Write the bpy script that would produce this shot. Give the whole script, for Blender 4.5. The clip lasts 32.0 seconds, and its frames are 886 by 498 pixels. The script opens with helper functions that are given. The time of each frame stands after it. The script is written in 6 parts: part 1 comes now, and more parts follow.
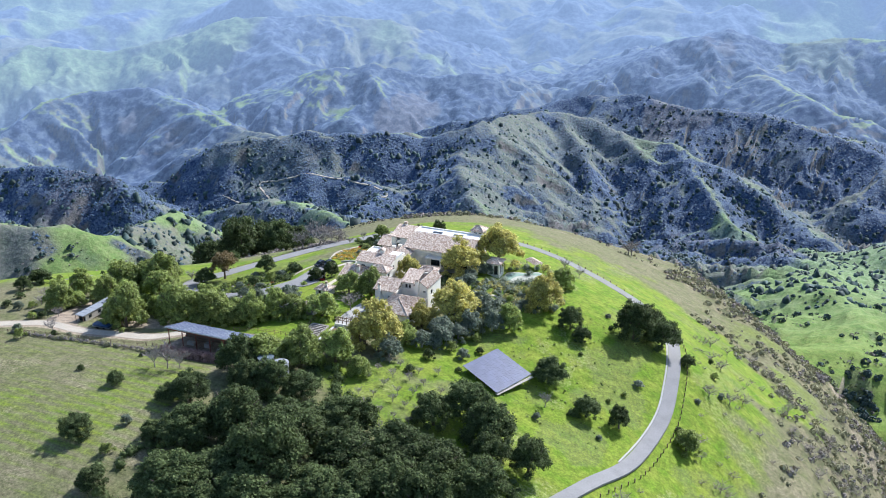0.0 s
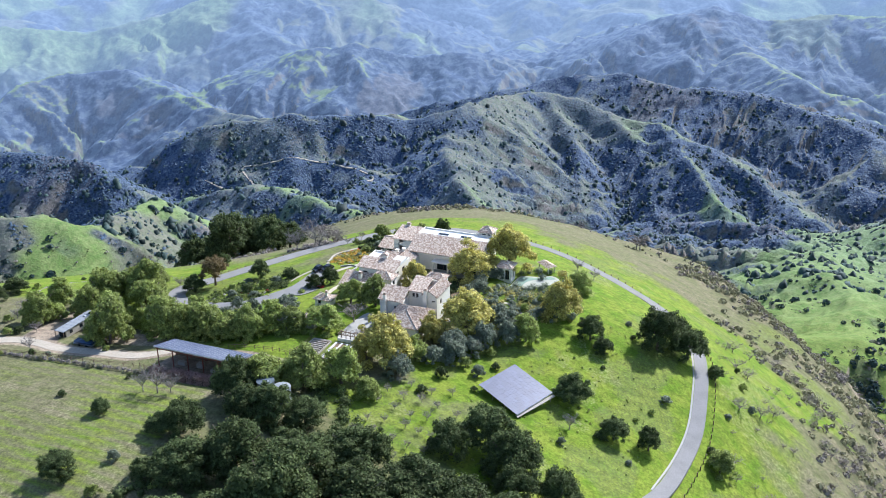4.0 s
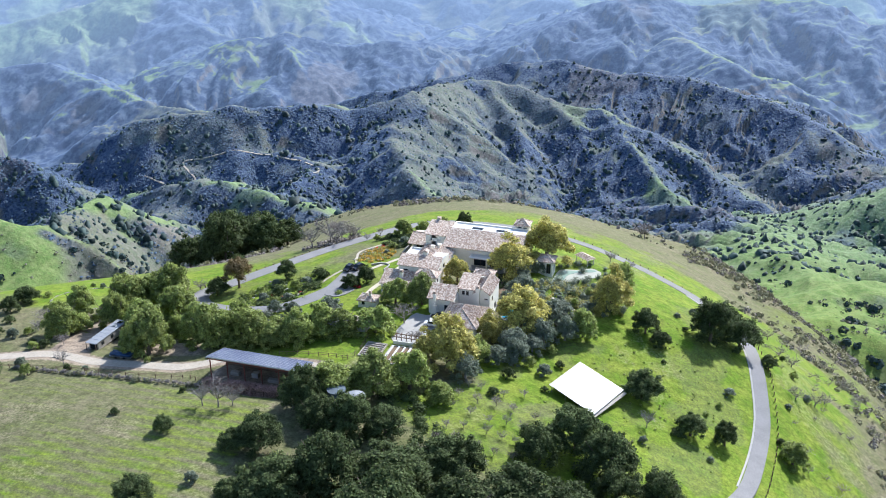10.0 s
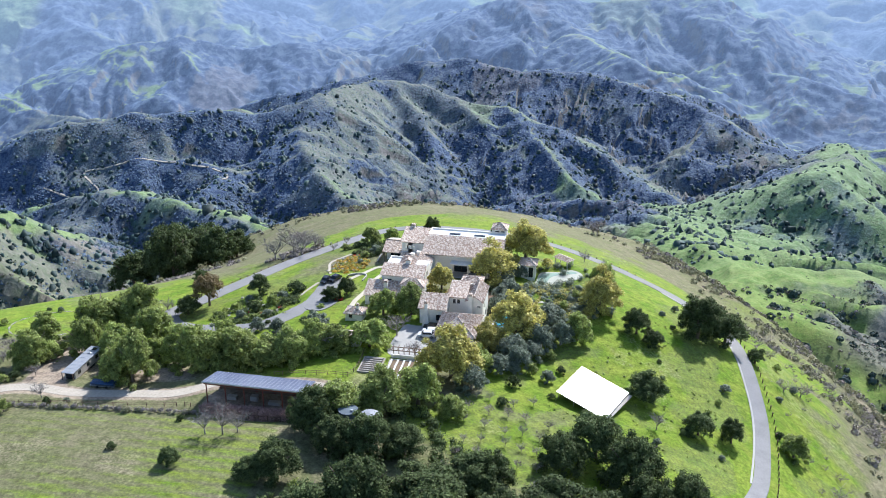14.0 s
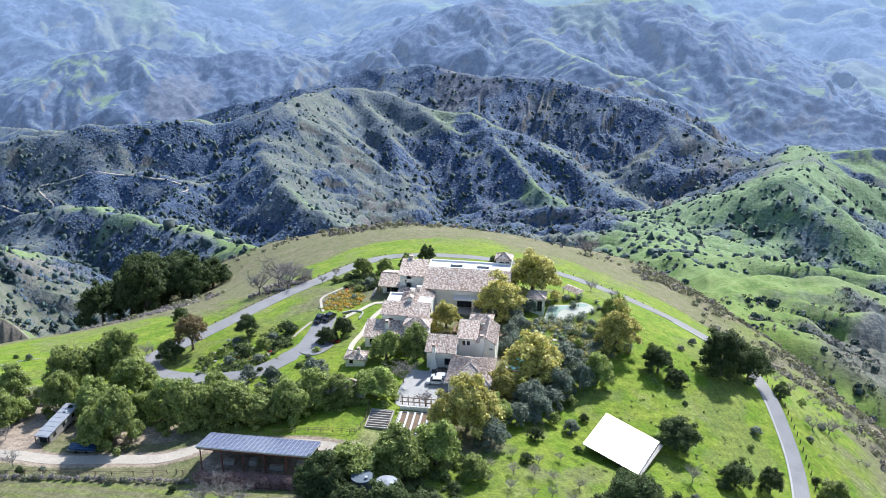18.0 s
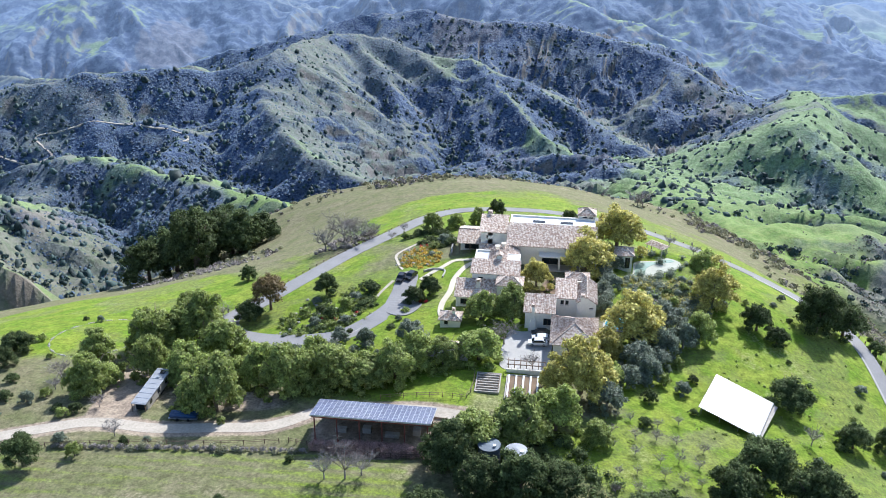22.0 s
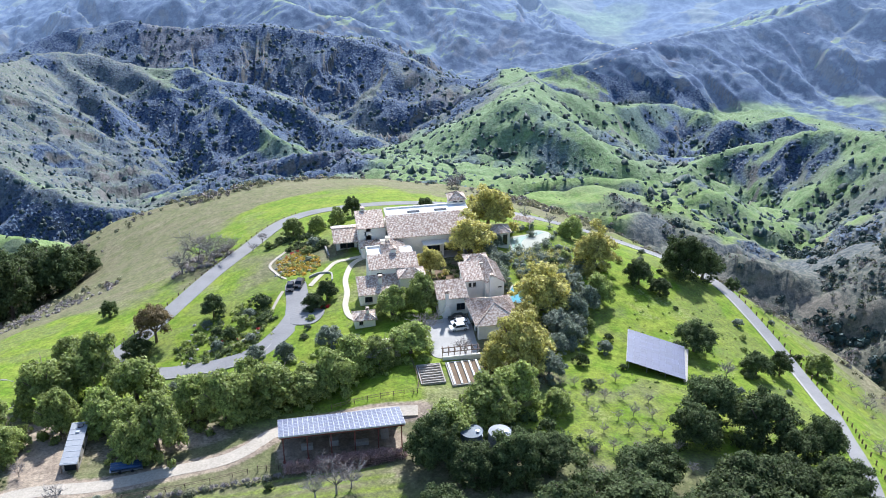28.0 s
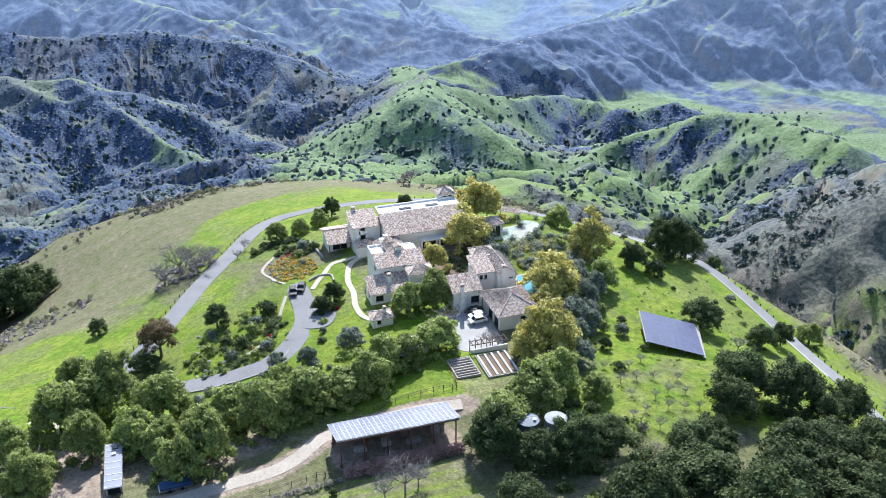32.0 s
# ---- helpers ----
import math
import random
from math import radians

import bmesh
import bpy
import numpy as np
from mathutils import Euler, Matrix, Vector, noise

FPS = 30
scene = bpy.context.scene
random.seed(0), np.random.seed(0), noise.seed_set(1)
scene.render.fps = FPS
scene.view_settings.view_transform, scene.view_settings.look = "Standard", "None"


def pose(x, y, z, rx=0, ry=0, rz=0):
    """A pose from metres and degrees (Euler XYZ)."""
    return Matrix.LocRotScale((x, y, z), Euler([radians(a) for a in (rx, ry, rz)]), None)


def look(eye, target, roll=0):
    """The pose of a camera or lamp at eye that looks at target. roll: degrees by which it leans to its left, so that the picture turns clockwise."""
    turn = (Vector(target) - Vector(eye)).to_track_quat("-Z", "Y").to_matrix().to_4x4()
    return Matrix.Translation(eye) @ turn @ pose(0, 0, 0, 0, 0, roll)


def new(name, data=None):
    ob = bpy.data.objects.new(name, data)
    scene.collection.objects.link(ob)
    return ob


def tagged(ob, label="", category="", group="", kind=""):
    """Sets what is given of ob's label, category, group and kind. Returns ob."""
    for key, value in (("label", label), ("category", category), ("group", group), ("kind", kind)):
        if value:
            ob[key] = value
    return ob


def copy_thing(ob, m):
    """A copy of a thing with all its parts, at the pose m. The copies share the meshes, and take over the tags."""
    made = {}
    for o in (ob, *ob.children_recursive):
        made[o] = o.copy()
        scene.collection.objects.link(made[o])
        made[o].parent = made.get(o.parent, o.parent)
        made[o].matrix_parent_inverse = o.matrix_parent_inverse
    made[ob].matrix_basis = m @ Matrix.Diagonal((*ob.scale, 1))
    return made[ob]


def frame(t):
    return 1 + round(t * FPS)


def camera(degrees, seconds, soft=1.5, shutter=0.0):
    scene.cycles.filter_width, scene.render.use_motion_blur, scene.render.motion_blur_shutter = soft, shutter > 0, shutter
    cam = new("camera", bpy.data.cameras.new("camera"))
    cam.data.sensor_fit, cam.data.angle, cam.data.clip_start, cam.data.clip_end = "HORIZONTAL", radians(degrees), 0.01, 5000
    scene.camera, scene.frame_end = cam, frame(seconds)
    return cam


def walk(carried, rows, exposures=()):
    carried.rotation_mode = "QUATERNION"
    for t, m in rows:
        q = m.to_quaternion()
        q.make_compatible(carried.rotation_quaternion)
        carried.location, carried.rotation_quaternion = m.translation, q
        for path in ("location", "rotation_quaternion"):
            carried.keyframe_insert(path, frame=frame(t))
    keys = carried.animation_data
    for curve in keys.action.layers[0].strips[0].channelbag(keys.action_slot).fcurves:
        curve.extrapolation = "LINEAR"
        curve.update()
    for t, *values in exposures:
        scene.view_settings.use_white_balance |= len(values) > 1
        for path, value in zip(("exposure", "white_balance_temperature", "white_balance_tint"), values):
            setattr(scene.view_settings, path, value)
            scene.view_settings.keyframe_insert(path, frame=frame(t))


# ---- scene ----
# The flight: seconds, place (metres), heading, tilt and roll (degrees).
FLIGHT = [
    (0, 119.49, -242.01, 133.06, 22.857, -21.602, -0.192),
    (0.5, 117.61, -238.16, 133.01, 22.934, -21.556, -0.207),
    (1, 115.68, -234.15, 132.93, 23.021, -21.517, -0.231),
    (1.5, 113.72, -230.84, 132.76, 23.072, -21.446, -0.221),
    (2, 111.73, -227.89, 132.57, 22.992, -21.351, -0.237),
    (2.5, 109.71, -225.80, 132.48, 22.425, -21.302, -0.253),
    (3, 107.36, -224.23, 132.36, 21.901, -21.704, -0.284),
    (3.5, 104.93, -222.99, 132.11, 21.832, -22.359, -0.353),
    (4, 102.23, -222.12, 131.99, 21.754, -22.821, -0.326),
    (4.5, 99.81, -221.50, 131.74, 21.511, -23.070, -0.298),
    (6.5, 88.06, -221.02, 130.74, 19.880, -23.334, -0.205),
    (7, 84.79, -221.35, 130.53, 19.733, -23.378, -0.244),
    (7.5, 81.60, -221.46, 130.31, 19.609, -23.417, -0.270),
    (8, 78.19, -221.84, 130.11, 19.467, -23.428, -0.258),
    (8.5, 74.89, -222.24, 129.95, 19.323, -23.446, -0.246),
    (9, 71.35, -222.61, 129.88, 18.610, -23.464, -0.189),
    (9.5, 67.90, -223.07, 129.87, 17.888, -23.484, -0.124),
    (10, 64.27, -223.81, 129.78, 17.110, -23.478, -0.040),
    (10.5, 60.73, -224.17, 129.56, 16.218, -23.469, 0.034),
    (11, 57.25, -224.66, 129.41, 14.616, -23.461, 0.089),
    (11.5, 53.78, -225.31, 129.40, 13.059, -23.456, 0.166),
    (12, 49.77, -226.11, 129.38, 12.703, -23.460, 0.204),
    (12.5, 46.21, -226.35, 129.23, 12.699, -23.503, 0.175),
    (13, 42.65, -226.07, 129.17, 12.674, -23.521, 0.186),
    (13.5, 40.04, -224.72, 129.16, 12.132, -23.508, 0.171),
    (14, 37.33, -222.80, 129.08, 10.768, -23.496, 0.220),
    (14.5, 34.98, -220.50, 128.91, 9.417, -23.478, 0.267),
    (16.5, 27.28, -209.36, 128.69, 8.157, -23.445, 0.203),
    (17, 25.34, -206.41, 128.66, 8.210, -23.389, 0.137),
    (17.5, 23.14, -203.83, 128.53, 8.206, -23.311, 0.146),
    (18, 20.37, -201.78, 128.47, 8.160, -23.278, 0.194),
    (18.5, 17.35, -200.12, 128.30, 8.124, -23.206, 0.277),
    (19, 13.97, -199.18, 127.85, 8.073, -24.462, 0.287),
    (19.5, 10.43, -198.25, 127.64, 8.031, -26.201, 0.309),
    (20, 6.29, -197.46, 127.67, 8.018, -26.421, 0.317),
    (20.5, 2.59, -196.88, 127.44, 8.062, -26.382, 0.228),
    (21, -1.51, -196.34, 127.21, 8.104, -26.356, 0.239),
    (21.5, -5.41, -196.07, 127.02, 7.921, -26.339, 0.276),
    (22, -9.16, -195.98, 126.86, 7.171, -26.290, 0.284),
    (22.5, -12.82, -195.98, 126.67, 5.019, -26.231, 0.314),
    (23, -16.86, -195.99, 126.50, 2.894, -26.202, 0.383),
    (23.5, -20.59, -195.95, 126.42, 1.251, -26.236, 0.417),
    (24, -24.27, -195.96, 126.32, -0.758, -26.284, 0.428),
    (24.5, -27.88, -195.92, 126.06, -3.324, -26.290, 0.424),
    (25, -31.88, -195.85, 125.95, -4.993, -26.317, 0.337),
    (25.5, -35.62, -195.83, 125.89, -6.141, -26.346, 0.245),
    (27.5, -50.76, -194.31, 125.13, -9.400, -26.389, -0.028),
    (28, -54.67, -193.84, 124.99, -10.409, -26.345, -0.179),
    (28.5, -58.36, -193.27, 124.86, -11.476, -26.326, -0.267),
    (29, -62.38, -192.58, 124.71, -12.989, -26.316, -0.293),
    (29.5, -66.17, -191.79, 124.53, -14.447, -26.308, -0.375),
    (30, -70.42, -190.89, 124.41, -14.733, -26.318, -0.382),
    (30.5, -74.31, -189.94, 124.41, -14.677, -26.347, -0.433),
    (31, -78.43, -188.69, 124.29, -14.985, -26.376, -0.439),
    (31.5, -81.92, -187.40, 123.91, -16.114, -26.384, -0.420),
    (32, -85.57, -186.27, 123.82, -17.708, -26.409, -0.335),
]
cam = camera(47.45, 32.0, soft=1.0)


def flight_pose(x, y, z, heading, tilt, roll):
    a, b = radians(heading), radians(tilt)
    ahead = Vector((-math.sin(a) * math.cos(b), math.cos(a) * math.cos(b), math.sin(b)))
    eye = Vector((x, y, z))
    return look(eye, eye + ahead * 100, roll)


walk(cam, [(row[0], flight_pose(*row[1:])) for row in FLIGHT], exposures=((0, 0.52, 5650, 11), (16, 0.55, 5650, 11), (32, 0.66, 5600, 12)))
# ---- end of camera ----
# ---- sky and sun ----
SUN_AZIMUTH, SUN_HEIGHT = 19.0, 39.0
world = bpy.data.worlds.new("sky")
scene.world = world
world.use_nodes = True
sky = world.node_tree.nodes.new("ShaderNodeTexSky")
sky.sky_type, sky.sun_disc = "NISHITA", False
sky.sun_elevation, sky.sun_rotation = radians(SUN_HEIGHT), radians(SUN_AZIMUTH)
sky.altitude, sky.dust_density, sky.air_density, sky.ozone_density = 300, 1.5, 1.2, 1.5
back = world.node_tree.nodes["Background"]
back.inputs["Strength"].default_value = 0.12
world.node_tree.links.new(sky.outputs["Color"], back.inputs["Color"])
sun = new("sun", bpy.data.lights.new("sun", "SUN"))
sun.data.energy, sun.data.angle, sun.data.color = 4.8, radians(0.6), (1.0, 0.95, 0.86)
sun_way = Vector((math.sin(radians(SUN_AZIMUTH)) * math.cos(radians(SUN_HEIGHT)), math.cos(radians(SUN_AZIMUTH)) * math.cos(radians(SUN_HEIGHT)), math.sin(radians(SUN_HEIGHT))))
sun.matrix_world = look(sun_way * 400, (0, 0, 0))

# ---- materials ----


def material(name, colour, rough=0.8, metal=0.0, vary=0.25, grain=0.5, stain=0.0, bump=0.3, island=0.0, each=0.0, through_light=0.0, second=None, gloss=0.3):
    """A surface with fine grain and broad stains in its colour, and fine relief; grain and stain are sizes in metres."""
    m = bpy.data.materials.new(name)
    m.use_nodes = True
    n, k = m.node_tree.nodes, m.node_tree.links
    bsdf = n["Principled BSDF"]
    bsdf.inputs["Roughness"].default_value, bsdf.inputs["Metallic"].default_value = rough, metal
    bsdf.inputs["Specular IOR Level"].default_value = gloss
    place = n.new("ShaderNodeNewGeometry")
    fine, broad = n.new("ShaderNodeTexNoise"), n.new("ShaderNodeTexNoise")
    fine.inputs["Scale"].default_value, fine.inputs["Detail"].default_value = 1 / grain, 4
    broad.inputs["Scale"].default_value, broad.inputs["Detail"].default_value = 1 / (stain or grain * 9), 3
    for t in (fine, broad):
        k.new(place.outputs["Position"], t.inputs["Vector"])
    total = n.new("ShaderNodeMath")
    total.operation = "ADD"
    k.new(fine.outputs["Fac"], total.inputs[0])
    k.new(broad.outputs["Fac"], total.inputs[1])
    value = n.new("ShaderNodeMapRange")
    value.inputs["From Min"].default_value, value.inputs["From Max"].default_value = 0.6, 1.4
    value.inputs["To Min"].default_value, value.inputs["To Max"].default_value = 1 - vary, 1 + vary
    k.new(total.outputs[0], value.inputs["Value"])
    last = value.outputs[0]
    for amount, source in ((island, place.outputs["Random Per Island"]), (each, None)):
        if amount:
            if source is None:
                source = n.new("ShaderNodeObjectInfo").outputs["Random"]
            spread = n.new("ShaderNodeMapRange")
            spread.inputs["To Min"].default_value, spread.inputs["To Max"].default_value = 1 - amount, 1 + amount
            k.new(source, spread.inputs["Value"])
            times = n.new("ShaderNodeMath")
            times.operation = "MULTIPLY"
            k.new(last, times.inputs[0])
            k.new(spread.outputs[0], times.inputs[1])
            last = times.outputs[0]
    paint = n.new("ShaderNodeMix")
    paint.data_type, paint.blend_type = "RGBA", "MULTIPLY"
    paint.inputs["Factor"].default_value = 1
    if second:
        two = n.new("ShaderNodeMix")
        two.data_type = "RGBA"
        two.inputs["A"].default_value, two.inputs["B"].default_value = (*colour, 1), (*second, 1)
        sharp = n.new("ShaderNodeMapRange")
        sharp.inputs["From Min"].default_value, sharp.inputs["From Max"].default_value = 0.4, 0.6
        k.new(broad.outputs["Fac"], sharp.inputs["Value"])
        k.new(sharp.outputs[0], two.inputs["Factor"])
        k.new(two.outputs["Result"], paint.inputs["A"])
    else:
        paint.inputs["A"].default_value = (*colour, 1)
    k.new(last, paint.inputs["B"])
    k.new(paint.outputs["Result"], bsdf.inputs["Base Color"])
    if bump:
        relief = n.new("ShaderNodeBump")
        relief.inputs["Strength"].default_value, relief.inputs["Distance"].default_value = bump, grain * 0.3
        k.new(fine.outputs["Fac"], relief.inputs["Height"])
        k.new(relief.outputs[0], bsdf.inputs["Normal"])
    if through_light:
        glow, both = n.new("ShaderNodeBsdfTranslucent"), n.new("ShaderNodeMixShader")
        k.new(paint.outputs["Result"], glow.inputs["Color"])
        both.inputs[0].default_value = through_light
        k.new(bsdf.outputs[0], both.inputs[1])
        k.new(glow.outputs[0], both.inputs[2])
        k.new(both.outputs[0], n["Material Output"].inputs["Surface"])
    return m


ASPHALT = material("asphalt", (0.25, 0.24, 0.235), 0.9, vary=0.18, grain=0.4, stain=5, bump=0.15)
CONCRETE = material("concrete", (0.42, 0.40, 0.37), 0.85, vary=0.15, grain=0.3, stain=4)
PALE_PATH = material("pale_gravel", (0.55, 0.49, 0.38), 0.95, vary=0.15, grain=0.3, stain=3)
DIRT = material("packed_dirt", (0.46, 0.40, 0.32), 0.95, vary=0.25, grain=0.5, stain=5)
STUCCO = material("cream_stucco", (0.84, 0.79, 0.70), 0.9, vary=0.08, grain=0.4, stain=3, bump=0.2)
TILE = material("clay_tile", (0.41, 0.285, 0.215), 0.85, vary=0.42, grain=0.2, stain=0.55, bump=0.6, second=(0.62, 0.53, 0.44), each=0.1)
WHITE_ROOF = material("white_membrane", (0.75, 0.75, 0.74), 0.7, vary=0.06, grain=0.6, stain=3, bump=0.1)
WOOD = material("weathered_wood", (0.16, 0.11, 0.08), 0.8, vary=0.3, grain=0.2, bump=0.3)
PALE_WOOD = material("grey_timber", (0.42, 0.38, 0.33), 0.85, vary=0.25, grain=0.2, bump=0.3)
DARK_GLASS = material("dark_window_glass", (0.02, 0.025, 0.03), 0.08, vary=0.1, bump=0, gloss=0.5)
STEEL = material("galvanised_steel", (0.5, 0.52, 0.55), 0.4, 0.8, vary=0.12, grain=0.4, bump=0.05)
RUST_STEEL = material("red_primer_steel", (0.22, 0.07, 0.05), 0.6, 0.2, vary=0.2, grain=0.3)
PANEL = material("solar_cell", (0.075, 0.085, 0.155), 0.36, 0.0, vary=0.1, grain=0.3, bump=0.02, each=0.12, gloss=0.8)
PANEL_FRAME = material("panel_frame", (0.55, 0.56, 0.58), 0.4, 0.7, vary=0.05, bump=0)
BARK = material("bark", (0.17, 0.13, 0.10), 0.95, vary=0.3, grain=0.15, bump=0.5)
PALE_BARK = material("grey_bark", (0.30, 0.27, 0.25), 0.95, vary=0.3, grain=0.15, bump=0.4)
OAK_LEAF = material("oak_leaf", (0.098, 0.128, 0.046), 0.7, vary=0.3, grain=1.2, stain=3, bump=0, island=0.5, each=0.2, through_light=0.3, gloss=0.15)
PEPPER_LEAF = material("pepper_leaf", (0.325, 0.378, 0.104), 0.6, vary=0.25, grain=1.2, stain=3, bump=0, island=0.45, each=0.22, through_light=0.45)
YELLOW_LEAF = material("yellow_leaf", (0.540, 0.490, 0.140), 0.6, vary=0.25, grain=1.2, stain=3, bump=0, island=0.45, each=0.2, through_light=0.4)
OLIVE_LEAF = material("olive_leaf", (0.200, 0.232, 0.160), 0.55, vary=0.2, grain=1.0, stain=3, bump=0, island=0.35, each=0.15, through_light=0.3)
RUSSET_LEAF = material("russet_leaf", (0.20, 0.145, 0.060), 0.6, vary=0.25, grain=1.0, stain=2, bump=0, island=0.4, each=0.1, through_light=0.25)
# Mountain brush; the blue in its colour is painted distance haze.
HAZE_BRUSH_LEAF = material("hazed_chaparral_leaf", (0.056, 0.088, 0.132), 0.7, vary=0.25, grain=3, stain=40, bump=0, island=0.5, each=0.1, through_light=0.1)
TWIG = material("dry_twig", (0.29, 0.25, 0.225), 0.9, vary=0.25, grain=0.3, bump=0, island=0.3)
FLOWER = material("orange_flower", (0.58, 0.38, 0.05), 0.7, vary=0.3, grain=0.5, bump=0, island=0.5, through_light=0.2)
RED_FLOWER = material("red_flower", (0.55, 0.03, 0.04), 0.7, vary=0.3, grain=0.5, bump=0, island=0.4, through_light=0.2)
STONE = material("pale_stone", (0.38, 0.36, 0.32), 0.9, vary=0.25, grain=0.3, bump=0.4, each=0.2)
POOL_WATER = material("pool_water", (0.02, 0.27, 0.38), 0.06, vary=0.12, grain=0.8, stain=3, bump=0.05, gloss=0.5)
POND_WATER = material("pond_water", (0.30, 0.40, 0.33), 0.06, vary=0.12, grain=0.8, stain=3, bump=0.03, gloss=0.5)
CAR_BLACK = material("black_car_paint", (0.012, 0.012, 0.014), 0.18, vary=0.05, bump=0, gloss=0.6)
CAR_WHITE = material("white_car_paint", (0.78, 0.78, 0.78), 0.2, vary=0.03, bump=0, gloss=0.6)
CAR_BLUE = material("blue_tarp", (0.03, 0.07, 0.16), 0.35, vary=0.2, grain=0.3, bump=0.2)
RUBBER = material("rubber", (0.02, 0.02, 0.02), 0.8, bump=0)
DEAD_VINE = material("dead_vine", (0.40, 0.26, 0.23), 0.9, vary=0.3, grain=0.5, bump=0, island=0.4, through_light=0.2)
SAND = material("pale_sand", (0.46, 0.46, 0.38), 0.95, vary=0.12, grain=0.4, stain=3)
GREY_ROOF = material("pale_grey_sheet", (0.30, 0.31, 0.33), 0.6, vary=0.12, grain=0.4, stain=1.5, bump=0.05)
GALVANISED = material("dull_zinc", (0.12, 0.15, 0.18), 0.6, 0.0, vary=0.2, grain=0.3, bump=0.05)
SOIL = material("garden_soil", (0.20, 0.14, 0.09), 0.95, vary=0.3, grain=0.3)


HILL_OAK = material("hill_oak_leaf", (0.042, 0.074, 0.068), 0.65, vary=0.25, grain=3, stain=40, bump=0, island=0.5, through_light=0.12)
SLOPE_BRUSH = material("slope_brush_leaf", (0.125, 0.145, 0.085), 0.75, vary=0.3, grain=2, stain=25, bump=0, island=0.5, through_light=0.15)
NEAR_BRUSH = material("sage_leaf", (0.300, 0.290, 0.170), 0.8, vary=0.3, grain=1.5, stain=12, bump=0, island=0.4, through_light=0.25)
# Blue-tinted sheen that imitates haze over the far brush.
for leaf in (HAZE_BRUSH_LEAF,):
    haze_sheen = leaf.node_tree.nodes["Principled BSDF"].inputs
    haze_sheen["Sheen Weight"].default_value, haze_sheen["Sheen Roughness"].default_value, haze_sheen["Sheen Tint"].default_value = 0.12, 0.5, (0.42, 0.62, 1.0, 1)


def land_material(name="land", hazy=False):
    """Grass, dry grass, soil and brush by the land's cover map, each with its own grain; haze is painted in, as bluer
    far colours and as a pale glow on the distant backdrop.
    """
    m = bpy.data.materials.new(name)
    m.use_nodes = True
    n, k = m.node_tree.nodes, m.node_tree.links
    bsdf = n["Principled BSDF"]
    bsdf.inputs["Roughness"].default_value, bsdf.inputs["Specular IOR Level"].default_value = 0.9, 0.15
    place, cover = n.new("ShaderNodeNewGeometry"), n.new("ShaderNodeAttribute")
    cover.attribute_name = "cover"
    split = n.new("ShaderNodeSeparateColor")
    k.new(cover.outputs["Color"], split.inputs[0])

    def speckle(size, detail=5, rough=0.6):
        t = n.new("ShaderNodeTexNoise")
        t.inputs["Scale"].default_value, t.inputs["Detail"].default_value, t.inputs["Roughness"].default_value = 1 / size, detail, rough
        k.new(place.outputs["Position"], t.inputs["Vector"])
        return t.outputs["Fac"]

    def span(value, a, b, lo=0.0, hi=1.0):
        r = n.new("ShaderNodeMapRange")
        for name, v in (("From Min", a), ("From Max", b), ("To Min", lo), ("To Max", hi)):
            r.inputs[name].default_value = v
        k.new(value, r.inputs["Value"])
        return r.outputs[0]

    def blend(f, a, b):
        x = n.new("ShaderNodeMix")
        x.data_type = "RGBA"
        k.new(f, x.inputs["Factor"])
        for slot, v in (("A", a), ("B", b)):
            if isinstance(v, tuple):
                x.inputs[slot].default_value = (*v, 1)
            else:
                k.new(v, x.inputs[slot])
        return x.outputs["Result"]

    tuft, patch, bush = speckle(0.6), speckle(7), speckle(20 if hazy else 4.2, 4, 0.65)
    # 0 near to 1 far: blends in the colours with distance haze painted in
    far_haze = cover.outputs["Alpha"]
    lush = blend(far_haze, blend(span(patch, 0.35, 0.65), LUSH_A, LUSH_B), blend(span(patch, 0.35, 0.65), HAZE_LUSH_A, HAZE_LUSH_B))
    dry = blend(far_haze, blend(span(patch, 0.35, 0.7), DRY_A, DRY_B), blend(span(patch, 0.35, 0.7), HAZE_DRY_A, HAZE_DRY_B))
    soil = blend(far_haze, blend(span(patch, 0.3, 0.7), SOIL_A, SOIL_B), blend(span(patch, 0.3, 0.7), FAR_SOIL_A, FAR_SOIL_B))
    scrub = blend(far_haze, blend(span(bush, 0.44, 0.56), NEAR_SCRUB_A, NEAR_SCRUB_B), blend(span(bush, 0.44, 0.56), HAZE_SCRUB_A, HAZE_SCRUB_B))
    edge = n.new("ShaderNodeMath")
    edge.operation = "SUBTRACT"
    k.new(tuft, edge.inputs[0])
    edge.inputs[1].default_value = 0.5

    def gate(channel, lo=0.3, hi=0.7):
        a = n.new("ShaderNodeMath")
        a.operation = "MULTIPLY_ADD"
        k.new(edge.outputs[0], a.inputs[0])
        a.inputs[1].default_value = 0.7
        k.new(channel, a.inputs[2])
        return span(a.outputs[0], lo, hi)

    colour = blend(gate(split.outputs[0], 0.2, 0.8), dry, lush)
    colour = blend(gate(split.outputs[2]), colour, scrub)
    colour = blend(gate(split.outputs[1]), colour, soil)
    shade = n.new("ShaderNodeMix")
    shade.data_type, shade.blend_type = "RGBA", "MULTIPLY"
    shade.inputs["Factor"].default_value = 1
    k.new(colour, shade.inputs["A"])
    brushy = blend(far_haze, span(speckle(1.7, 5, 0.7), 0.32, 0.68, 0.66, 1.34), span(bush, 0.40, 0.60, 0.74, 1.16))
    grain = n.new("ShaderNodeMix")
    grain.data_type, grain.blend_type = "RGBA", "MULTIPLY"
    grain.inputs["Factor"].default_value = 1
    k.new(span(tuft, 0.28, 0.72, 0.68, 1.32), grain.inputs["A"])
    k.new(brushy, grain.inputs["B"])
